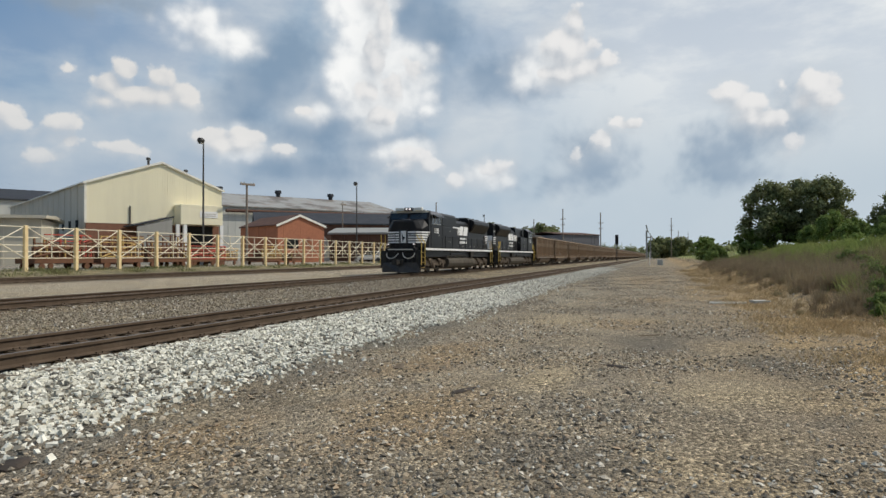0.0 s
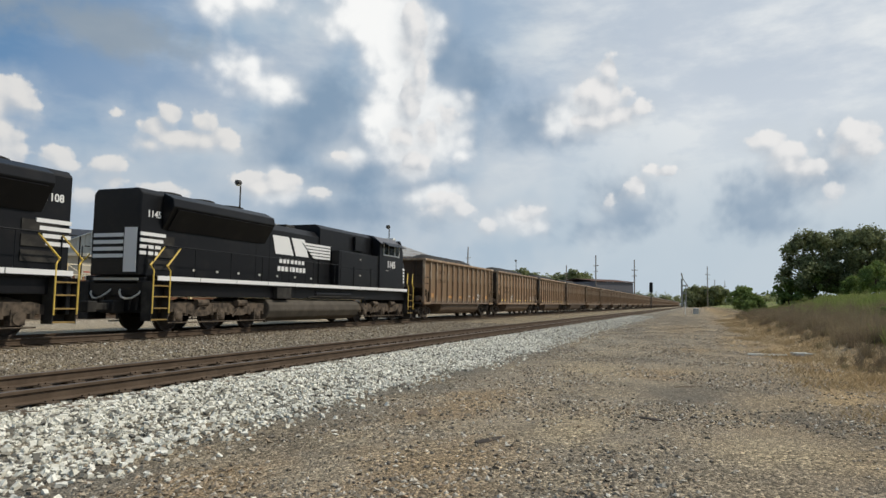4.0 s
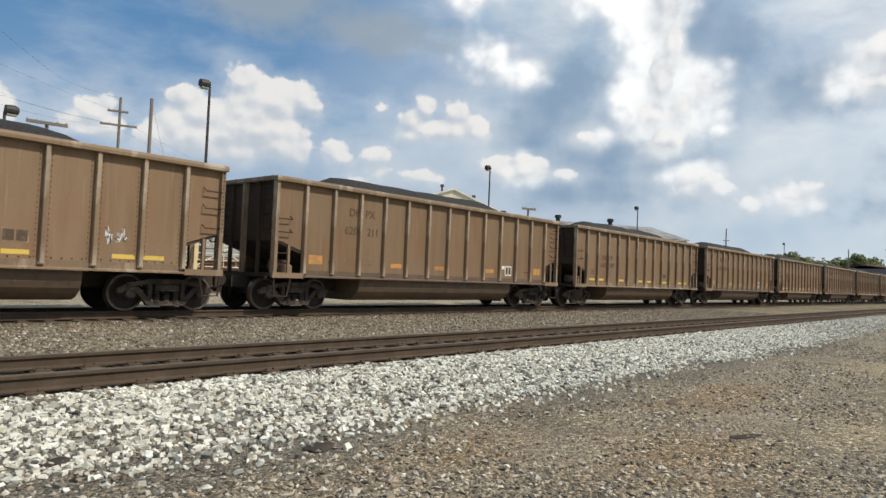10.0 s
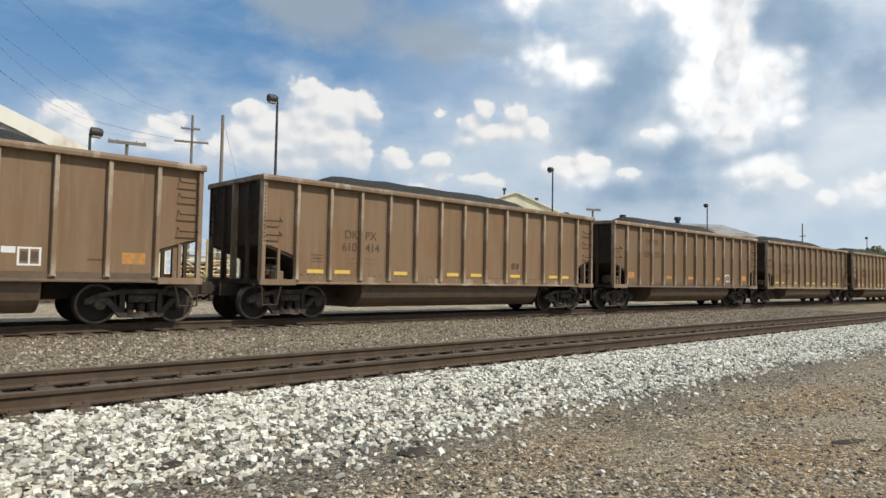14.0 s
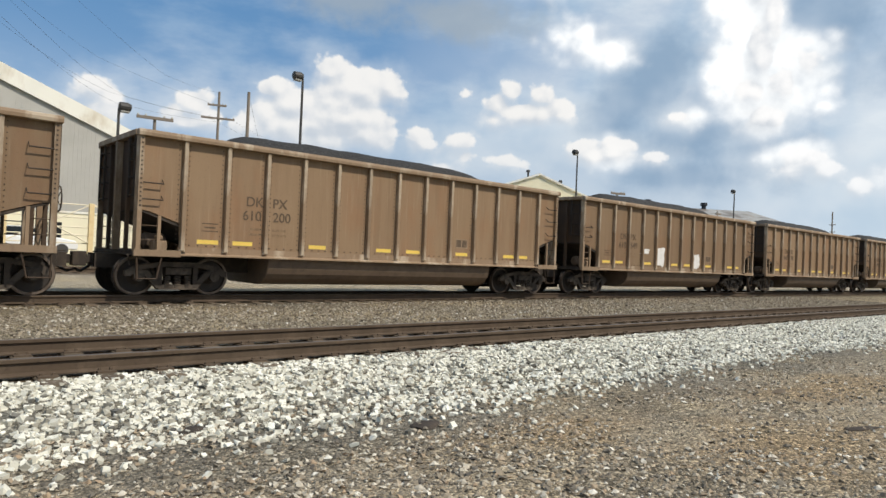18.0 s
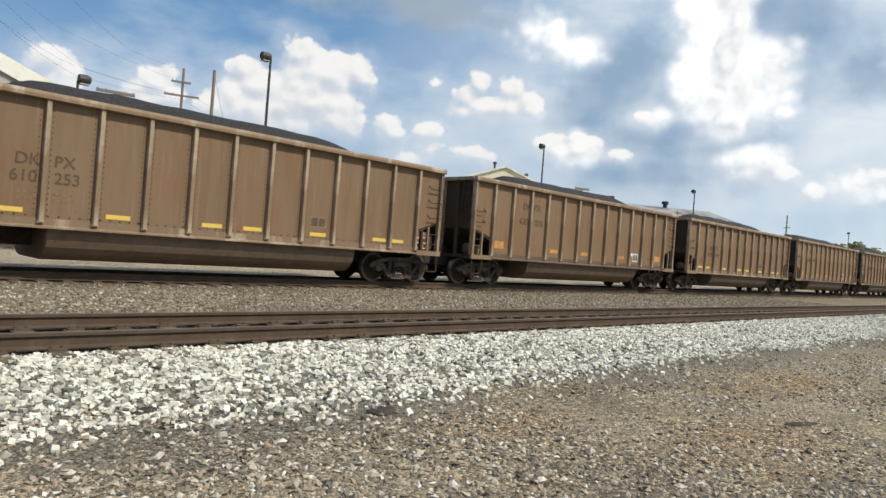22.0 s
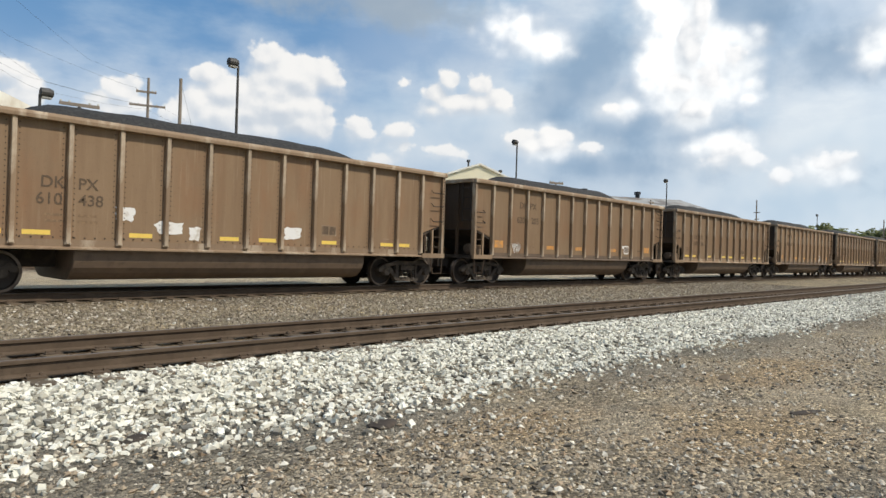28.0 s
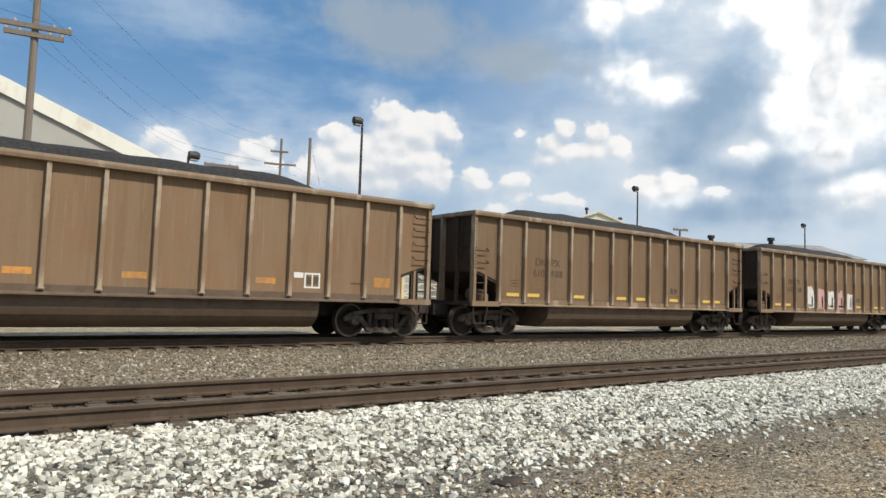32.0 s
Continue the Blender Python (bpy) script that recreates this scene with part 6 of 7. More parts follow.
# ---- buildings of the works, turned against the tracks ----
def gable_shed(name, x, y, turn, width, depth, base, eave, ridge, at_ridge, wall, side, roof, label, skirt=None, fascia=None):
    """Corner x, y; the gable runs along the turned x axis, the ridge away from it."""
    b = thing(name, label, "building", at=pose(x, y, 0, 0, 0, turn))
    g = Geo()
    n = int(width / 0.26)
    low = base if skirt is None else skirt

    def top(u):
        return eave + (ridge - eave) * (u / at_ridge if u < at_ridge else (width - u) / (width - at_ridge))

    part("gable_wall", Geo().prism([(0, low), (width, low), (width, eave), (at_ridge, ridge), (0, eave)], "y", 0.0, 0.2), wall, b)
    ribs = Geo()
    for i in range(n):
        u = width * (i + 0.5) / n
        ribs.box(u - 0.03, u + 0.03, -0.012, 0.0, low, top(u) - 0.08)
    tagged(part("siding_ribs", ribs, wall, b), kind="stuff")
    if skirt is not None:
        part("lower_wall", Geo().box(0.05, width - 0.05, 0.03, 0.23, base, skirt), BRICK_DARK, b, "rust-brown lower wall")
    # a side material darker than the gable's carries the wall's shade in its colour
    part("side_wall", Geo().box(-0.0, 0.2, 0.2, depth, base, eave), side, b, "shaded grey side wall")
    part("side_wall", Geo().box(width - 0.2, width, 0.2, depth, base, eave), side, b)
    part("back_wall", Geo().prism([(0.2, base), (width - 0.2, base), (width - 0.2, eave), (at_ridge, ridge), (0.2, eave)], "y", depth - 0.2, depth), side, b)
    panels = Geo()
    for i in range(int(depth / 3)):
        panels.box(-0.05, 0.0, 3 * i + 0.2, 3 * i + 0.32, base, eave - 0.05)
    tagged(part("siding_ribs", panels, side, b), kind="stuff")
    for u0, z0, u1, z1 in ((-0.25, eave - 0.12, at_ridge, ridge + 0.02), (at_ridge, ridge + 0.02, width + 0.25, eave - 0.12)):
        part("roof", Geo().prism([(u0, z0), (u1, z1), (u1, z1 + 0.14), (u0, z0 + 0.14)], "y", -0.12, depth + 0.1), roof, b)
        if fascia:
            part("fascia", Geo().prism([(u0, z0 - fascia), (u1, z1 - fascia), (u1, z1 + 0.12), (u0, z0 + 0.12)], "y", -0.22, -0.13), CREAM_PALE, b, "pale cream roof fascia")
    return b


BRICK_DARK = material("brown_brick", (0.22, 0.11, 0.07), 0.85, 0.0, [((0.14, 0.07, 0.05), 2, 0.45, 0.7, 0.6)], 0.2, 20)
CREAM_PALE = material("pale_cream_paint", (0.82, 0.79, 0.69), 0.5, 0.0, [((0.55, 0.46, 0.33), 0.9, 0.5, 0.72, 0.7, (1, 1, 0.5))])
PALE_WALL = material("pale_grey_wall", (0.46, 0.46, 0.42), 0.6, 0.0, [((0.38, 0.38, 0.35), 0.3, 0.45, 0.7, 0.6, (2, 2, 0.3))])
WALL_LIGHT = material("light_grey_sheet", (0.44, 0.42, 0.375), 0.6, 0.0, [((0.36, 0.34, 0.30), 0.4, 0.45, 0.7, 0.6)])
PALE_ROOF = material("streaked_pale_roof", (0.30, 0.295, 0.275), 0.7, 0.0, [((0.12, 0.10, 0.085), 0.12, 0.48, 0.6, 0.85), ((0.22, 0.14, 0.09), 0.4, 0.55, 0.68, 0.6)])
# flat dark sheets stand for the shade inside openings; plain black on the signal
DOOR_DARK = material("dark_opening", (0.02, 0.02, 0.02), 0.9)

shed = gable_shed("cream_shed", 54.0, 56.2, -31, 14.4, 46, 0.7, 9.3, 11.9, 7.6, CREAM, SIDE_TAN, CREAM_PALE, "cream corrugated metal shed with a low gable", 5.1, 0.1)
part("corner_trim", Geo().box(-0.12, 0.08, -0.1, 0.1, 5.1, 9.3), CREAM_PALE, shed)
for i in range(7):
    part("side_window", Geo().box(-0.08, 0.02, 3.0 + 3.2 * i, 3.9 + 3.2 * i, 4.6, 5.5), DOOR_DARK, shed)
porch = part("porch", Geo().box(8.9, 13.6, -2.2, -0.05, 5.1, 7.3), CREAM, shed, "projecting cream entrance canopy", bevel=0.03)
part("sign_board", Geo().box(11.0, 13.0, -2.24, -2.2, 5.9, 6.6), WHITE_P, porch, "white sign board with unreadable writing")
for i in range(2):
    part("sign_bar", Geo().box(11.2, 12.8, -2.25, -2.24, 6.05 + 0.22 * i, 6.15 + 0.22 * i), FAINT, porch)
for u in (8.6, 9.4, 13.5):
    part("porch_post", Geo().box(u - 0.18, u + 0.18, -2.2, -1.85, 0.7, 5.1), WHITE_P, porch)
part("doorway", Geo().box(9.7, 13.3, -0.06, 0.0, 0.7, 5.0), DOOR_DARK, shed)
part("lean_to_roof", Geo().prism([(3.6, 4.7), (7.6, 5.7), (7.6, 5.85), (3.6, 4.85)], "y", -4.0, -0.1), ROOF, shed)
part("lean_to_wall", Geo().prism([(3.9, 0.7), (7.4, 0.7), (7.4, 5.6), (3.9, 4.7)], "y", -3.9, -3.75), GREYWALL, shed)
for u, z in ((6.5, 12.0), (10.6, 11.0)):
    part("roof_vent", Geo().lathe([(z - 0.6, 0.12), (z + 0.2, 0.12), (z + 0.25, 0.25), (z + 0.5, 0.22)], "z", 10, (u, 1.0, 0)), LAMP_M, shed)
part("downpipe", Geo().tube((4.3, -0.1, 5.1), (4.3, -0.1, 7.0), 0.08, n=6), LAMP_M, shed)

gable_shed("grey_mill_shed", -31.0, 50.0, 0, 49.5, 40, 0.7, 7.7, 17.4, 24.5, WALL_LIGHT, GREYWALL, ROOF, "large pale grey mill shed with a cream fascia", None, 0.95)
low_wall = thing("low_cream_wall", "low cream painted block wall in the yard", "wall", at=(0, 46.8, 0.72))
part("wall", Geo().box(-20, 17.5, 0, 0.25, 0, 2.6), CREAM, low_wall, bevel=0.02)
part("coping", Geo().box(-20, 17.6, -0.06, 0.31, 2.6, 2.72), CREAM_PALE, low_wall)
for x in (-14, -6, 2.0, 8.4):
    part("opening", Geo().box(x, x + 1.0, -0.02, 0.02, 0, 2.0), DOOR_DARK, low_wall)


def long_mill(name, az0, d0, az1, d1, depth, wall_z, roof_z, wall, roof, label, vents=0):
    a, c = Vector((d0 * math.cos(radians(az0)), d0 * math.sin(radians(az0)))), Vector((d1 * math.cos(radians(az1)), d1 * math.sin(radians(az1))))
    w = (c - a).length
    b = thing(name, label, "building", at=pose(a.x, a.y, 0, 0, 0, math.degrees(math.atan2(c.y - a.y, c.x - a.x))))
    part("front_wall", Geo().box(0, w, 0, 0.3, 0.5, wall_z), wall, b)
    part("end_wall", Geo().box(0, 0.3, 0.3, depth, 0.5, wall_z), wall, b)
    part("end_wall", Geo().box(w - 0.3, w, 0.3, depth, 0.5, wall_z), wall, b)
    part("back_wall", Geo().box(0.3, w - 0.3, depth - 0.3, depth, 0.5, wall_z), wall, b)
    part("roof", Geo().prism([(-0.6, wall_z), (depth / 2, roof_z), (depth + 0.6, wall_z), (depth + 0.6, wall_z + 0.3), (depth / 2, roof_z + 0.3), (-0.6, wall_z + 0.3)], "x", -0.5, w + 0.5), roof, b)
    ribs = Geo()
    for i in range(int(w / 2)):
        ribs.box(2 * i, 2 * i + 0.2, -0.08, 0, 0.5, wall_z - 0.1)
    tagged(part("siding_ribs", ribs, wall, b), kind="stuff")
    for i in range(vents):
        u = w * (i + 0.6) / (vents + 0.4)
        part("roof_vent", Geo().lathe([(roof_z - 0.4, 0.7), (roof_z + 1.2, 0.7), (roof_z + 1.3, 1.1), (roof_z + 2.2, 1.0)], "z", 10, (u, depth / 2, 0)), ROOF, b)
    return b, w


far_mill, fw = long_mill("far_mill", 37.5, 190, 21.5, 222, 40, 15.4, 20.6, PALE_WALL, PALE_ROOF, "long distant mill hall with dark roof", 3)
part("roof_pipe", Geo().path([(5, -1, 14.2), (fw - 5, -1, 15.0)], 0.5), RUSTY, far_mill)
long_mill("rust_red_hall", 33.6, 148, 21.8, 152, 24, 8.6, 11.6, RUSTY, ROOF, "rust-red corrugated industrial hall with grey roof")
left_mill, _ = long_mill("left_mill", 66, 168, 47.0, 172, 36, 13.8, 17.4, PALE_WALL, ROOF, "long pale mill hall with dark roof", 3)
block, _ = long_mill("concrete_block_house", 56, 74, 49.0, 72, 10, 5.1, 5.3, SIDE_TAN, SIDE_TAN, "plain tan concrete block house in the yard")
brick = gable_shed("brick_office", 81.1, 50.5, -31, 7.4, 12, 0.7, 6.0, 7.4, 3.4, BRICK, BRICK, RUSTY, "small orange brick office with a pale roof edge", None, 0.2)
part("window", Geo().box(1.2, 3.2, -0.06, 0.0, 2.7, 4.0), DOOR_DARK, brick)
hut = thing("arched_hut", "grey arched metal hut with a white panel", "building", at=pose(97, 55, 0.7, 0, 0, -40))
arch = [(4.0 * math.cos(a), 2.2 + 3.2 * math.sin(a)) for a in [math.pi * i / 12 for i in range(13)]]
part("shell", Geo().prism([(4.0, 0)] + arch + [(-4.0, 0)], "y", 0, 9), PALE_WALL, hut)
part("white_panel", Geo().box(-0.6, 1.7, -0.06, 0.0, 2.6, 4.6), WHITE_P, hut)
yard_house, _ = long_mill("brown_yard_house", 27.5, 112, 22.5, 110, 10, 5.2, 6.2, RUSTY, GREYWALL, "low brown yard building")
warehouse, _ = long_mill("far_warehouse", 7.9, 330, 4.9, 345, 30, 12, 13.5, material("dark_grey_sheet", (0.13, 0.125, 0.135), 0.7), RUSTY, "distant low dark grey metal warehouse building")


# ---- parked things behind the fence ----
def parked_car(x, y, turn, paint, label):
    c = thing("parked_car", label, "car", "cars parked in the yard", at=pose(x, y, ground_z(x, y), 0, 0, turn))
    part("body", Geo().prism([(-2.2, 0.35), (-2.25, 0.75), (-1.9, 0.92), (-1.0, 1.0), (1.2, 0.98), (2.1, 0.85), (2.25, 0.6), (2.2, 0.35)], "y", -0.88, 0.88), paint, c, bevel=0.06)
    part("cabin", Geo().prism([(-1.7, 0.95), (-1.1, 1.45), (0.5, 1.48), (1.25, 0.97)], "y", -0.75, 0.75), GLASS, c, "dark car windows", bevel=0.05)
    part("roof_panel", Geo().prism([(-1.1, 1.44), (0.5, 1.47), (0.5, 1.51), (-1.05, 1.49)], "y", -0.7, 0.7), paint, c)
    for u in (-1.4, 1.4):
        for s in (-1, 1):
            part("wheel", Geo().lathe([(s * 0.72, 0.2), (s * 0.72, 0.33), (s * 0.92, 0.33), (s * 0.92, 0.2)], "y", 14, (u, 0, 0.33)), LAMP_M, c)


SILVER = material("silver_car_paint", (0.62, 0.63, 0.64), 0.3, 0.3)
for x, y, turn, p, label in ((90, 40, 80, WHITE_P, "white car parked behind the yard fence"), (94.5, 40.5, 75, SILVER, "silver car parked behind the yard fence"), (99, 40, 85, WHITE_P, "white car parked behind the yard fence"), (104, 40.5, 80, SILVER, "silver car parked behind the yard fence"), (6.5, 40.5, 10, WHITE_P, "white car parked behind the yard fence"), (-1.5, 40.8, 5, SILVER, "silver car parked behind the yard fence")):
    parked_car(x, y, turn, p, label)

RED = material("faded_red_paint", (0.42, 0.07, 0.04), 0.7, 0.0, [((0.2, 0.06, 0.04), 2, 0.5, 0.7, 0.6)])
RUST = material("rusted_steel", (0.17, 0.085, 0.05), 0.85, 0.0, [((0.08, 0.045, 0.03), 3, 0.45, 0.7, 0.6)], 0.3, 15)


def scrap_cart(x, y, w, h, paint, label, seed):
    r = random.Random(seed)
    c = thing("equipment_cart", label, "equipment", "equipment behind the fence", at=pose(x, y, ground_z(x, y), 0, 0, r.uniform(-6, 6)))
    part("bed", Geo().box(-w / 2, w / 2, -0.9, 0.9, 0.38, 0.75), RUST, c, bevel=0.02)
    for u in (-w / 2 + 0.5, w / 2 - 0.5):
        for s in (-1, 1):
            part("wheel", Geo().lathe([(s * 0.8, 0.06), (s * 0.8, 0.2), (s * 0.9, 0.2), (s * 0.9, 0.06)], "y", 12, (u, 0, 0.2)), RUST, c)
    n = int(w / 0.42)
    for i in range(n + 1):
        u = -w / 2 + w * i / n
        part("upright", Geo().box(u - 0.05, u + 0.05, -0.9, -0.8, 0.75, h * r.uniform(0.6, 1.05)), r.choice((paint, paint, RUST, DULL_YELLOW)), c)
    for z in (0.38, 0.55, 0.68, 0.82, 1.0):
        part("side_bar", Geo().box(-w / 2, w / 2, -0.92, -0.84, h * z - 0.05, h * z + 0.03), paint, c)
    part("diagonal", Geo().tube((-w / 2, -0.95, 0.8), (w / 2, -0.95, h * 0.9), 0.06, n=6), paint, c)
    part("load", Geo().box(-w * 0.3, w * 0.25, -0.6, 0.6, 0.75, 0.75 + h * 0.35), RUST, c, bevel=0.05)


for x, w, h, p, label, seed in ((33.5, 4.2, 2.0, RUST, "rusty steel cart behind the yard fence", 1), (38.2, 4.4, 2.2, YELLOW, "worn yellow equipment frame behind the fence", 2), (43.0, 4.2, 1.9, RUST, "rusty steel rack behind the yard fence", 3), (47.6, 4.6, 1.7, RED, "faded red steel frame behind the fence", 4), (57.5, 3.6, 1.8, YELLOW, "worn yellow equipment frame behind the fence", 5), (62.5, 3.0, 1.2, RUST, "rusty steel cart behind the yard fence", 6), (15.8, 3.4, 1.7, YELLOW, "worn yellow equipment frame behind the fence", 7), (36, 3.8, 2.3, RED, "faded red steel frame behind the fence", 11), (41, 4.0, 2.4, RUST, "rusty steel rack behind the yard fence", 12), (45.5, 3.8, 2.5, RUST, "rusty steel rack behind the yard fence", 13), (50.5, 3.2, 1.4, RED, "faded red steel frame behind the fence", 14), (54, 3.0, 1.6, DULL_YELLOW, "worn yellow equipment frame behind the fence", 15), (21.5, 3.6, 1.3, RUST, "rusty steel rack behind the yard fence", 8)):
    scrap_cart(x, 39.8 if seed > 10 else 37.3, w, h, DULL_YELLOW if p is YELLOW else p, label, seed)


# ---- trees and growth ----
def leaf_cloud(rng, centres, per, size, flat_=0.75):
    v, f = [], []
    for cx, cy, cz, cr in centres:
        for _ in range(per):
            d = Vector((rng.gauss(0, 1), rng.gauss(0, 1), rng.gauss(0, 1) * flat_)).normalized() * cr * rng.uniform(0.45, 1.0)
            p = Vector((cx, cy, cz)) + d
            n = (d.normalized() + Vector((rng.uniform(-1, 1), rng.uniform(-1, 1), rng.uniform(-0.3, 1)))).normalized()
            a = n.orthogonal().normalized()
            a.rotate(Matrix.Rotation(rng.uniform(0, 6.28), 3, n))
            b = n.cross(a)
            s = size * rng.uniform(0.6, 1.3)
            k = len(v)
            v += [tuple(p - a * s * 0.6), tuple(p + b * s * 0.45), tuple(p + a * s * 0.7), tuple(p - b * s * 0.45)]
            f.append((k, k + 1, k + 2, k + 3))
    return v, f


def tree_meshes(seed, h, w, mat, clumps=70, per=90, size=0.28):
    r = random.Random(seed)
    trunk = Geo().tube((0, 0, -0.2), (0.1, 0, h * 0.25), 0.035 * h, 0.026 * h, 9).tube((0.1, 0, h * 0.25), (-0.1, 0.2, h * 0.55), 0.026 * h, 0.014 * h, 8)
    centres = []
    for i in range(9):
        a, z = i * 2.4 + r.uniform(-0.4, 0.4), h * r.uniform(0.18, 0.5)
        tip = Vector((math.cos(a) * w * r.uniform(0.25, 0.42), math.sin(a) * w * r.uniform(0.25, 0.42), z + h * r.uniform(0.15, 0.3)))
        mid = Vector((tip.x * 0.45, tip.y * 0.45, z + (tip.z - z) * 0.6))
        trunk.tube((0, 0, z), mid, 0.011 * h, 0.007 * h, 6).tube(mid, tip, 0.007 * h, 0.003 * h, 5)
    for _ in range(clumps):
        a, t = r.uniform(0, 6.283), r.random()
        z = h * (0.22 + 0.74 * t)
        wide = w * 0.5 * math.sin(math.pi * min(0.97, 0.18 + 0.8 * t)) ** 0.6 * (1 - 0.25 * t)
        q = wide * math.sqrt(r.uniform(0.15, 1.0)) * r.uniform(0.8, 1.12)
        centres.append((math.cos(a) * q, math.sin(a) * q, z + r.uniform(-0.3, 0.3), w * r.uniform(0.07, 0.13)))
    v, f = leaf_cloud(r, centres, per, size)
    return trunk.mesh("trunk", BARK), big_mesh("crown", v, f, mat)


KINDS = [tree_meshes(1, 9.0, 9.0, LEAF, 88, 120, 0.26), tree_meshes(2, 8.6, 8.0, LEAF, 78, 120, 0.26), tree_meshes(3, 5.5, 5.5, LEAF_L, 60, 110, 0.22), tree_meshes(4, 2.6, 4.0, LEAF_L, 50, 100, 0.17)]


def tree(x, y, kind, scale, turn, label):
    t = thing("tree", label, "tree", "trees beside the line", at=pose(x, y, ground_z(x, y) - 0.1, 0, 0, turn) @ Matrix.Diagonal((scale, scale, scale, 1)))
    part("trunk", KINDS[kind][0], BARK, t)
    part("crown", KINDS[kind][1], LEAF, t)


for x, y, kind, s, turn in ((90, -12.6, 0, 0.92, 0), (92, -16, 1, 0.98, 70), (89, -18.3, 0, 0.92, 130), (70, -21.0, 1, 0.72, 200), (69, -24.5, 0, 0.85, 40), (72, -29, 1, 1.0, 300), (75, -35, 0, 1.05, 110)):
    tree(x, y, kind, s, turn, "broad dark green leafy tree on the bank")
for x, y, kind, s, turn in ((89, -10.2, 3, 1.1, 20), (90, -13.0, 3, 1.2, 120), (91, -16.2, 3, 1.2, 200), (88, -19.0, 3, 1.1, 300), (84, -16.0, 3, 0.9, 40), (74, -20.5, 3, 1.0, 90), (72, -23.5, 3, 1.1, 150), (80, -17.2, 2, 0.7, 10), (84, -20.5, 2, 0.6, 90), (80, -5.4, 3, 0.55, 30), (86, -6.4, 2, 0.45, 150), (92, -6.5, 3, 0.75, 60), (105, -7.0, 2, 0.55, 210), (66, -15.5, 3, 0.7, 0), (60, -17.5, 3, 0.8, 80), (46, -13, 3, 0.6, 170), (40, -12.5, 3, 0.7, 20), (28, -9.5, 3, 0.6, 250), (20.6, -6.3, 3, 0.42, 0), (19.2, -6.9, 3, 0.5, 50), (22.5, -7.6, 3, 0.6, 100), (18.4, -7.6, 3, 0.6, 10), (25, -8.6, 3, 0.55, 200), (120, -7, 3, 1.4, 0), (140, -8, 2, 0.7, 50)):
    tree(x, y, kind, s, turn, "light green leafy bush on the bank")


for x, y, s_, turn in ((19.0, -5.15, 0.30, 0), (20.2, -5.45, 0.36, 80), (21.6, -5.75, 0.32, 150), (22.8, -6.1, 0.4, 30), (24.6, -6.35, 0.36, 200), (26.5, -6.9, 0.42, 260), (18.2, -4.95, 0.2, 120), (30.5, -7.6, 0.45, 310), (35, -8.2, 0.5, 10)):
    tree(x, y, 3, s_ * 0.72, turn, "low leafy green bush in the dry brush")


def blades(name, count, place, height, width, lean, mat, label, category):
    r = random.Random(count)
    v, f = [], []
    for _ in range(count):
        x, y = place(r)
        h = height(r)
        a, l = r.uniform(0, 6.283), r.uniform(0, lean) * h
        dx, dy = math.cos(a) * width * r.uniform(0.6, 1.4), math.sin(a) * width
        q = r.uniform(0, 6.283)
        z = ground_z(x, y) - 0.02
        k = len(v)
        v += [(x - dx, y - dy, z), (x + dx, y + dy, z), (x + math.cos(q) * l * 0.4 + dx * 0.6, y + math.sin(q) * l * 0.4 + dy * 0.6, z + h * 0.6), (x + math.cos(q) * l, y + math.sin(q) * l, z + h)]
        f += [(k, k + 1, k + 2), (k, k + 2, k + 3)]
    return tagged(new(name, big_mesh(name, v, f, mat)), label, category, kind="stuff")


def tufted(x0, x1, y0, y1, seed, n, spread):
    q = random.Random(seed)
    spots = [(q.uniform(x0, x1), q.uniform(y0, y1)) for _ in range(n)]

    def place(r):
        cx, cy = r.choice(spots)
        return cx + r.gauss(0, spread), cy + r.gauss(0, spread * 0.6)
    return place


def brush_edge(x):
    """Where the brush begins beside the road."""
    return -3.3 + 0.8 * noise.noise((x * 0.35, 2.0, 3.0)) + 0.35 * noise.noise((x * 1.2, 5.0, 1.0))


def brush_clumps(name, count, stems, spot, height, mat, label, category, wide=0.0026):
    """Twiggy clumps whose stems lean out from one root."""
    r = random.Random(count + stems)
    v, f = [], []
    for _ in range(count):
        cx, cy, size = spot(r)
        for _ in range(stems):
            a, q = r.uniform(0, 6.283), r.random() ** 0.6
            h = height(r) * size * (1.15 - 0.5 * q)
            bx, by = cx + math.cos(a) * 0.16 * size * q, cy + math.sin(a) * 0.16 * size * q
            tx, ty = bx + math.cos(a + r.uniform(-0.5, 0.5)) * 0.55 * h * q, by + math.sin(a + r.uniform(-0.5, 0.5)) * 0.55 * h * q
            z = ground_z(cx, cy) - 0.03
            w = wide * r.uniform(0.6, 1.5)
            u = r.uniform(0, 6.283)
            dx, dy = math.cos(u) * w, math.sin(u) * w
            mx, my, mz = bx * 0.55 + tx * 0.45 + r.uniform(-0.04, 0.04) * size, by * 0.55 + ty * 0.45 + r.uniform(-0.04, 0.04) * size, z + h * 0.6
            k = len(v)
            v += [(bx - dx, by - dy, z), (bx + dx, by + dy, z), (mx + dx, my + dy, mz), (mx - dx, my - dy, mz), (tx, ty, z + h)]
            f += [(k, k + 1, k + 2, k + 3), (k + 3, k + 2, k + 4)]
            if r.random() < 0.6:
                e = r.uniform(0, 6.283)
                sx, sy = mx + math.cos(e) * 0.2 * h, my + math.sin(e) * 0.2 * h
                k = len(v)
                v += [(mx - dx * 0.6, my - dy * 0.6, mz), (mx + dx * 0.6, my + dy * 0.6, mz), (sx, sy, mz + 0.22 * h)]
                f.append((k, k + 1, k + 2))
    return tagged(new(name, big_mesh(name, v, f, mat)), label, category, kind="stuff")


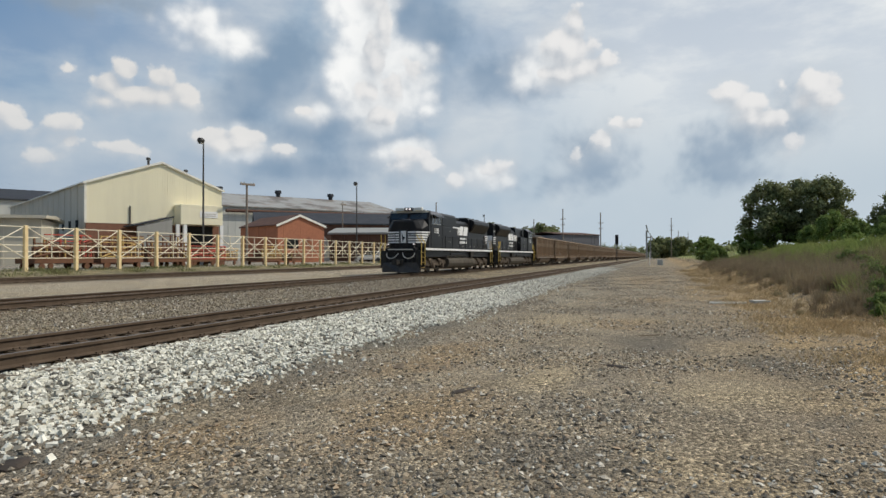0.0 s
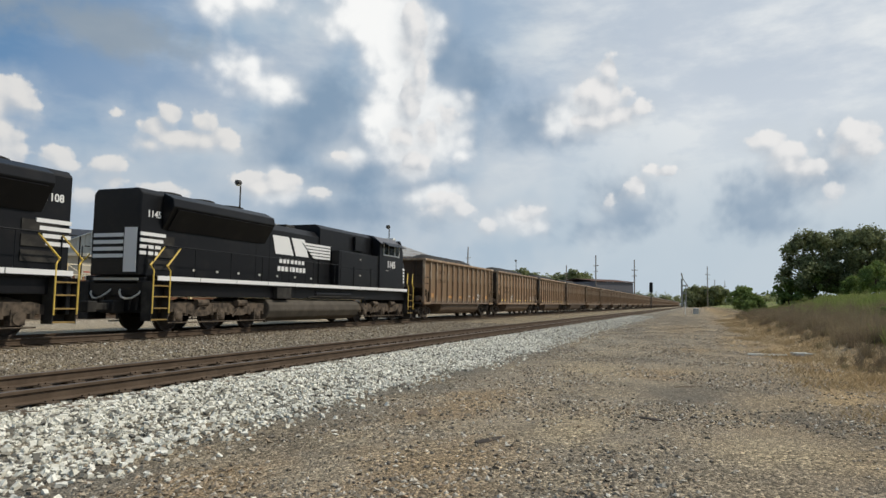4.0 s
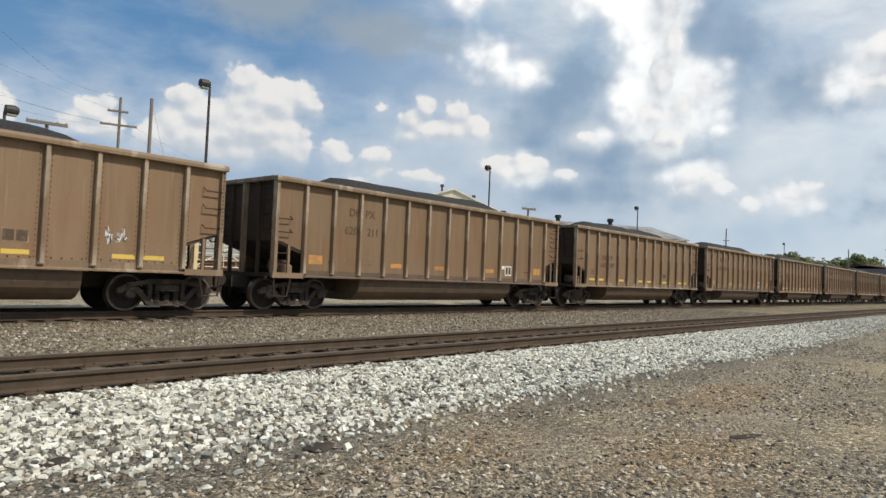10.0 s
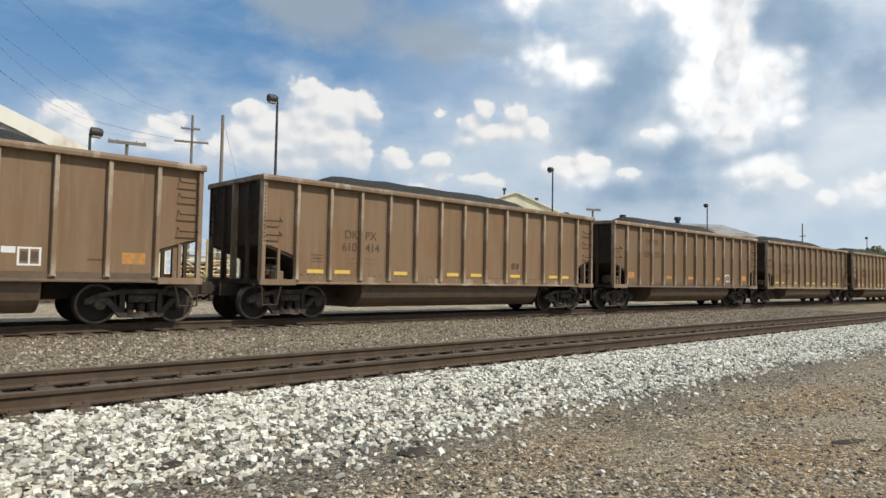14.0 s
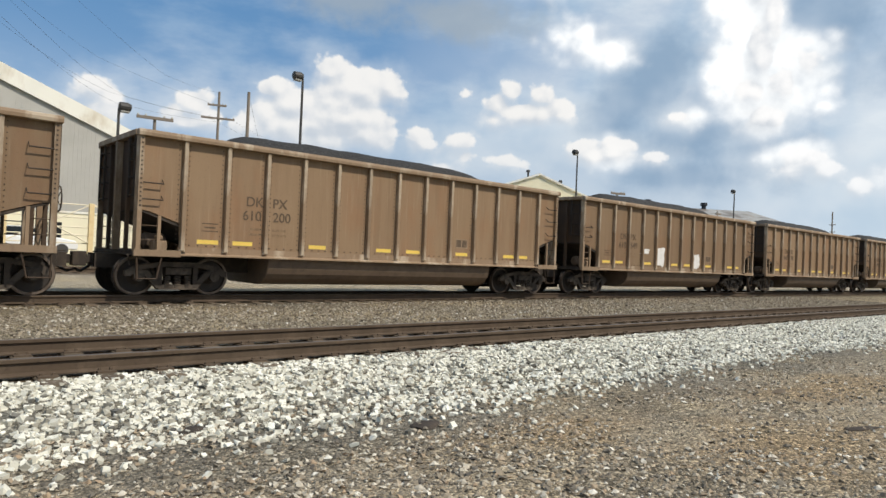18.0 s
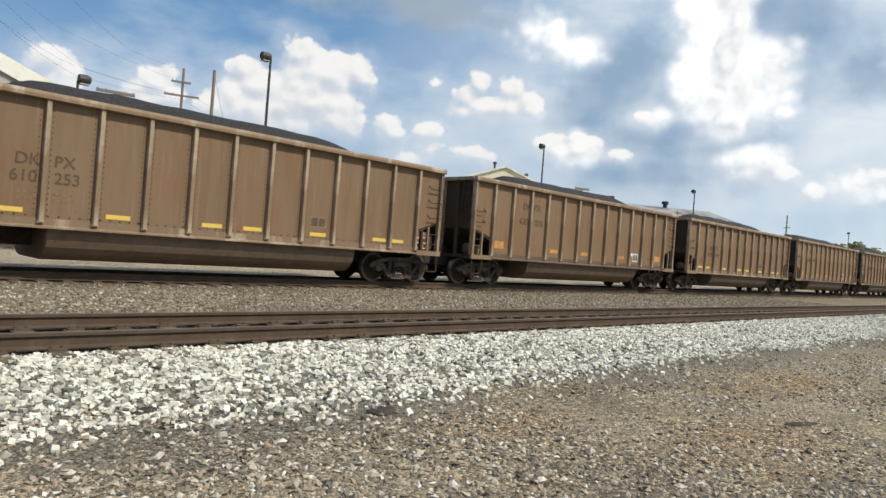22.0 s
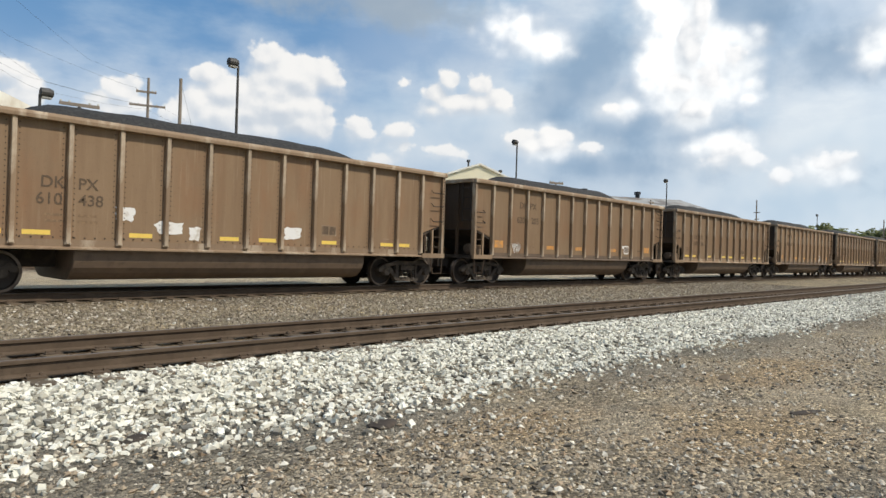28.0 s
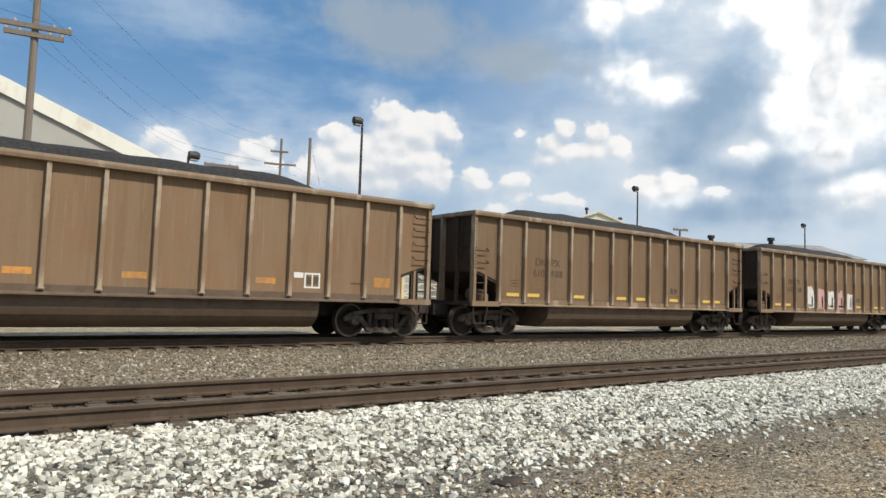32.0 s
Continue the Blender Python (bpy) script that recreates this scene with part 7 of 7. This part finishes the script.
def brush_spot(r):
    x = 17.5 + 62 * r.random() ** 1.6
    y = brush_edge(x) - 0.2 - 5.6 * r.random() ** 0.85
    depth = smooth(0.0, 2.4, brush_edge(x) - y)
    return x, y, (0.35 + 0.85 * depth) * smooth(16.5, 21.0, x) * r.uniform(0.6, 1.25) + 0.12


def edge_spot(r):
    x = 12.5 + 60 * r.random() ** 1.5
    return x, brush_edge(x) + abs(r.gauss(0, 0.7)) * smooth(10, 20, x) - 0.5, r.uniform(0.3, 0.8)


def green_spot(r):
    x = 18.5 + 60 * r.random() ** 1.3
    y = brush_edge(x) - r.uniform(3.6, 9.5)
    return x, y, r.uniform(0.6, 1.3)


brush_clumps("dry_brush", 1500, 95, brush_spot, lambda r: r.uniform(0.25, 0.75), DRY, "tangled brown dry brush along the dirt road", "brush")
brush_clumps("low_litter", 700, 36, edge_spot, lambda r: r.uniform(0.06, 0.3), STRAW, "straw-coloured dead weeds at the edge of the road", "grass")
brush_clumps("mixed_weeds", 800, 60, green_spot, lambda r: r.uniform(0.3, 0.8), FIELD, "yellow-green weeds growing through the dry brush", "weeds", 0.007)
blades("straw_grass", 40000, tufted(9.5, 75, -4.9, -2.0, 2, 260, 0.45), lambda r: r.uniform(0.03, 0.15), 0.004, 1.1, STRAW, "straw-coloured dead grass beside the road", "grass")
blades("green_weeds", 60000, tufted(20, 100, -24, -7.6, 3, 600, 1.2), lambda r: r.uniform(0.12, 0.42), 0.022, 0.9, FIELD, "tall green weeds on the bank", "weeds")
blades("bank_grass", 14000, tufted(14.5, 25, -9, -5.4, 5, 60, 0.5), lambda r: r.uniform(0.15, 0.5), 0.012, 0.9, FIELD, "green weeds at the foot of the bank", "weeds")
blades("fence_grass", 9000, tufted(4, 110, 31.6, 35.5, 4, 80, 0.6), lambda r: r.uniform(0.05, 0.3), 0.016, 0.8, WEED, "dull green grass tufts along the fence", "grass")

# far woods and hill line
r = random.Random(8)
cent = [(x, 55 + 110 * math.sin(x * 0.004) + r.uniform(-10, 10), r.uniform(3, 10), r.uniform(4, 8)) for x in [420 + 7 * i for i in range(70)]]
cent += [(r.uniform(380, 900), r.uniform(-90, -20), r.uniform(2, 8), r.uniform(4, 7)) for _ in range(70)]
cent += [(r.uniform(440, 500), r.uniform(-17, 7), r.uniform(2, 12), r.uniform(2.5, 4)) for _ in range(60)]
for i in range(330):
    a, d = radians(8.6 + 8.6 * i / 329 + r.uniform(-0.1, 0.1)), 400 + r.uniform(-12, 12)
    crest = 15.5 + 2.0 * math.sin(i * 0.033 + 0.6) + 1.2 * math.sin(i * 0.16)
    cent.append((d * math.cos(a), d * math.sin(a), r.uniform(6, crest), r.uniform(3, 5)))
cent += [(430 + 3.2 * i, 96 + 1.6 * i + r.uniform(-4, 4), r.uniform(9, 17) + 0.02 * i, r.uniform(5, 8)) for i in range(60)]
v, f = leaf_cloud(r, cent, 130, 1.6)
tagged(new("far_woods", big_mesh("far_woods", v, f, LEAF)), "distant dark green woods along the line", "woods", kind="stuff")

# line-side mast and loader far down the line
mast = thing("signal_mast", "black railway signal mast beside the track", "signal", at=(190, 11.6, 0.1))
part("mast", Geo().tube((0, 0, 0), (0, 0, 7.0), 0.1, n=8), LAMP_M, mast)
part("signal_head", Geo().box(-0.25, 0.1, -0.45, 0.45, 4.6, 7.3), DOOR_DARK, mast, bevel=0.1)
part("ladder", Geo().path([(0.3, -0.2, 0), (0.15, -0.2, 6.5)], 0.03).path([(0.3, 0.2, 0), (0.15, 0.2, 6.5)], 0.03), LAMP_M, mast)
loader = thing("coal_loader", "distant grey conveyor tower over the line", "conveyor", at=(430, 8.5, 0.2))
part("tower", Geo().box(-1.0, 1.0, -0.5, 0.5, 0, 17).box(-1.0, 1.0, -2.6, -2.1, 0, 13.5).box(-0.8, 0.8, -2.2, -0.4, 8, 8.6).box(-0.8, 0.8, -2.2, -0.4, 12.5, 13.2), GREYWALL, loader, bevel=0.05)
part("chute", Geo().path([(0, 0.2, 20.5), (0, -0.6, 17), (0, -3.2, 13), (0, -3.6, 11)], 0.4, 8), GREYWALL, loader)
cabin = thing("relay_cabinet", "small pale relay cabinet beside the track", "cabinet", at=(118, 0.2, 0.0))
part("box", Geo().box(-0.4, 0.4, -0.45, 0.45, 0, 0.95), PALE_WALL, cabin, bevel=0.03)
part("post", Geo().tube((-3, 1.6, 0), (-3, 1.6, 2.2), 0.05, n=8), WHITE_P, cabin)

# scraps on the dirt
for x, y, l, w, turn, nm, label in ((3.6, 4.4, 0.16, 0.11, 20, "dark_rock", "dark flat lump of stone on the gravel"), (7.2, 2.1, 0.22, 0.06, -20, "dark_rock", "dark flat lump of stone on the gravel"), (8.5, 3.4, 0.22, 0.06, 10, "wood_scrap", "short weathered piece of wood on the dirt"), (13.2, 0.2, 0.26, 0.05, -50, "wood_scrap", "short weathered piece of wood on the dirt"), (1.9, 5.3, 0.15, 0.1, 30, "dark_rock", "dark flat lump of stone on the gravel"), (9.4, 0.6, 0.2, 0.07, 60, "dark_rock", "dark flat lump of stone on the gravel"), (11.5, -2.8, 0.3, 0.05, -40, "wood_scrap", "short weathered piece of wood on the dirt")):
    g = Geo().lathe([(-l, w * 0.5), (-l * 0.6, w), (l * 0.4, w * 0.9), (l, w * 0.4)], "x", 8)
    g.v = [(px, py, max(-0.01, pz * 0.25)) for px, py, pz in g.v]
    tagged(part(nm, g, TIE if nm == "wood_scrap" else CAR_DARK, None, at=pose(x, y, ground_z(x, y) + 0.005, 0, 0, turn)), label, "debris", "scraps on the dirt")
plank = thing("white_board", "broken pale board lying in dry grass", "board", at=pose(22.7, -2.3, ground_z(22.7, -2.3), 0, 0, -75))
part("board", Geo().box(-0.9, 0.2, -0.06, 0.06, 0.02, 0.07), CREAM_PALE, plank)
part("panel", Geo().box(0.4, 0.9, -0.25, 0.25, 0.02, 0.12), PALE_WALL, plank)


# ---- what moves ----
SLACK = [(0, 0.0), (4, 0.0), (6, -0.1), (7.5, -0.26), (9, -0.24), (11, 0.05), (13, 0.16), (15.5, 0.02), (19, -0.14), (21, -0.2), (23, -0.24), (25.5, -0.27), (29, -0.17), (31, -0.15), (33, -0.15)]


def train_at(t):
    """Where the leading end of the first coal car is, with the small surges of the train."""
    for (t0, d0), (t1, d1) in zip(SLACK, SLACK[1:]):
        if t0 <= t <= t1:
            return 88.19 - 12.4115 * t - 0.01795 * t * t + d0 + (d1 - d0) * smooth(t0, t1, t)


def motions():
    for ob, offset in TRAIN:
        turn = 180 if ob is second else 0
        walk(ob, [(t, pose(train_at(t) + offset, TRAIN_Y, RAIL_TOP_Z, 0, 0, turn)) for t in range(0, 33)])
    # one turning cycle for each kind of axle, shared by all alike
    made = {}
    for ob, a in WHEEL_OBJECTS:
        r = ob.matrix_basis.translation.z
        back = ob.parent.parent is second
        key = (round(a, 2), round(r, 3), back)
        if key in made:
            ob.rotation_mode = "QUATERNION"
            ob.animation_data_create()
            ob.animation_data.action = made[key].animation_data.action
            ob.animation_data.action_slot = made[key].animation_data.action_slot
            continue
        rows = []
        for i in range(32 * FPS + 1):
            t = i / FPS
            turned = (train_at(0) - train_at(t)) / r * (1 if back else -1)
            rows.append((t, pose(a, 0, r) @ Matrix.Rotation(turned, 4, "Y")))
        walk(ob, rows)
        made[key] = ob


WHEEL_OBJECTS = [(o, round(o.matrix_basis.translation.x, 2)) for ob, _ in TRAIN for o in ob.children_recursive if o.name.startswith("wheelset")]
motions()
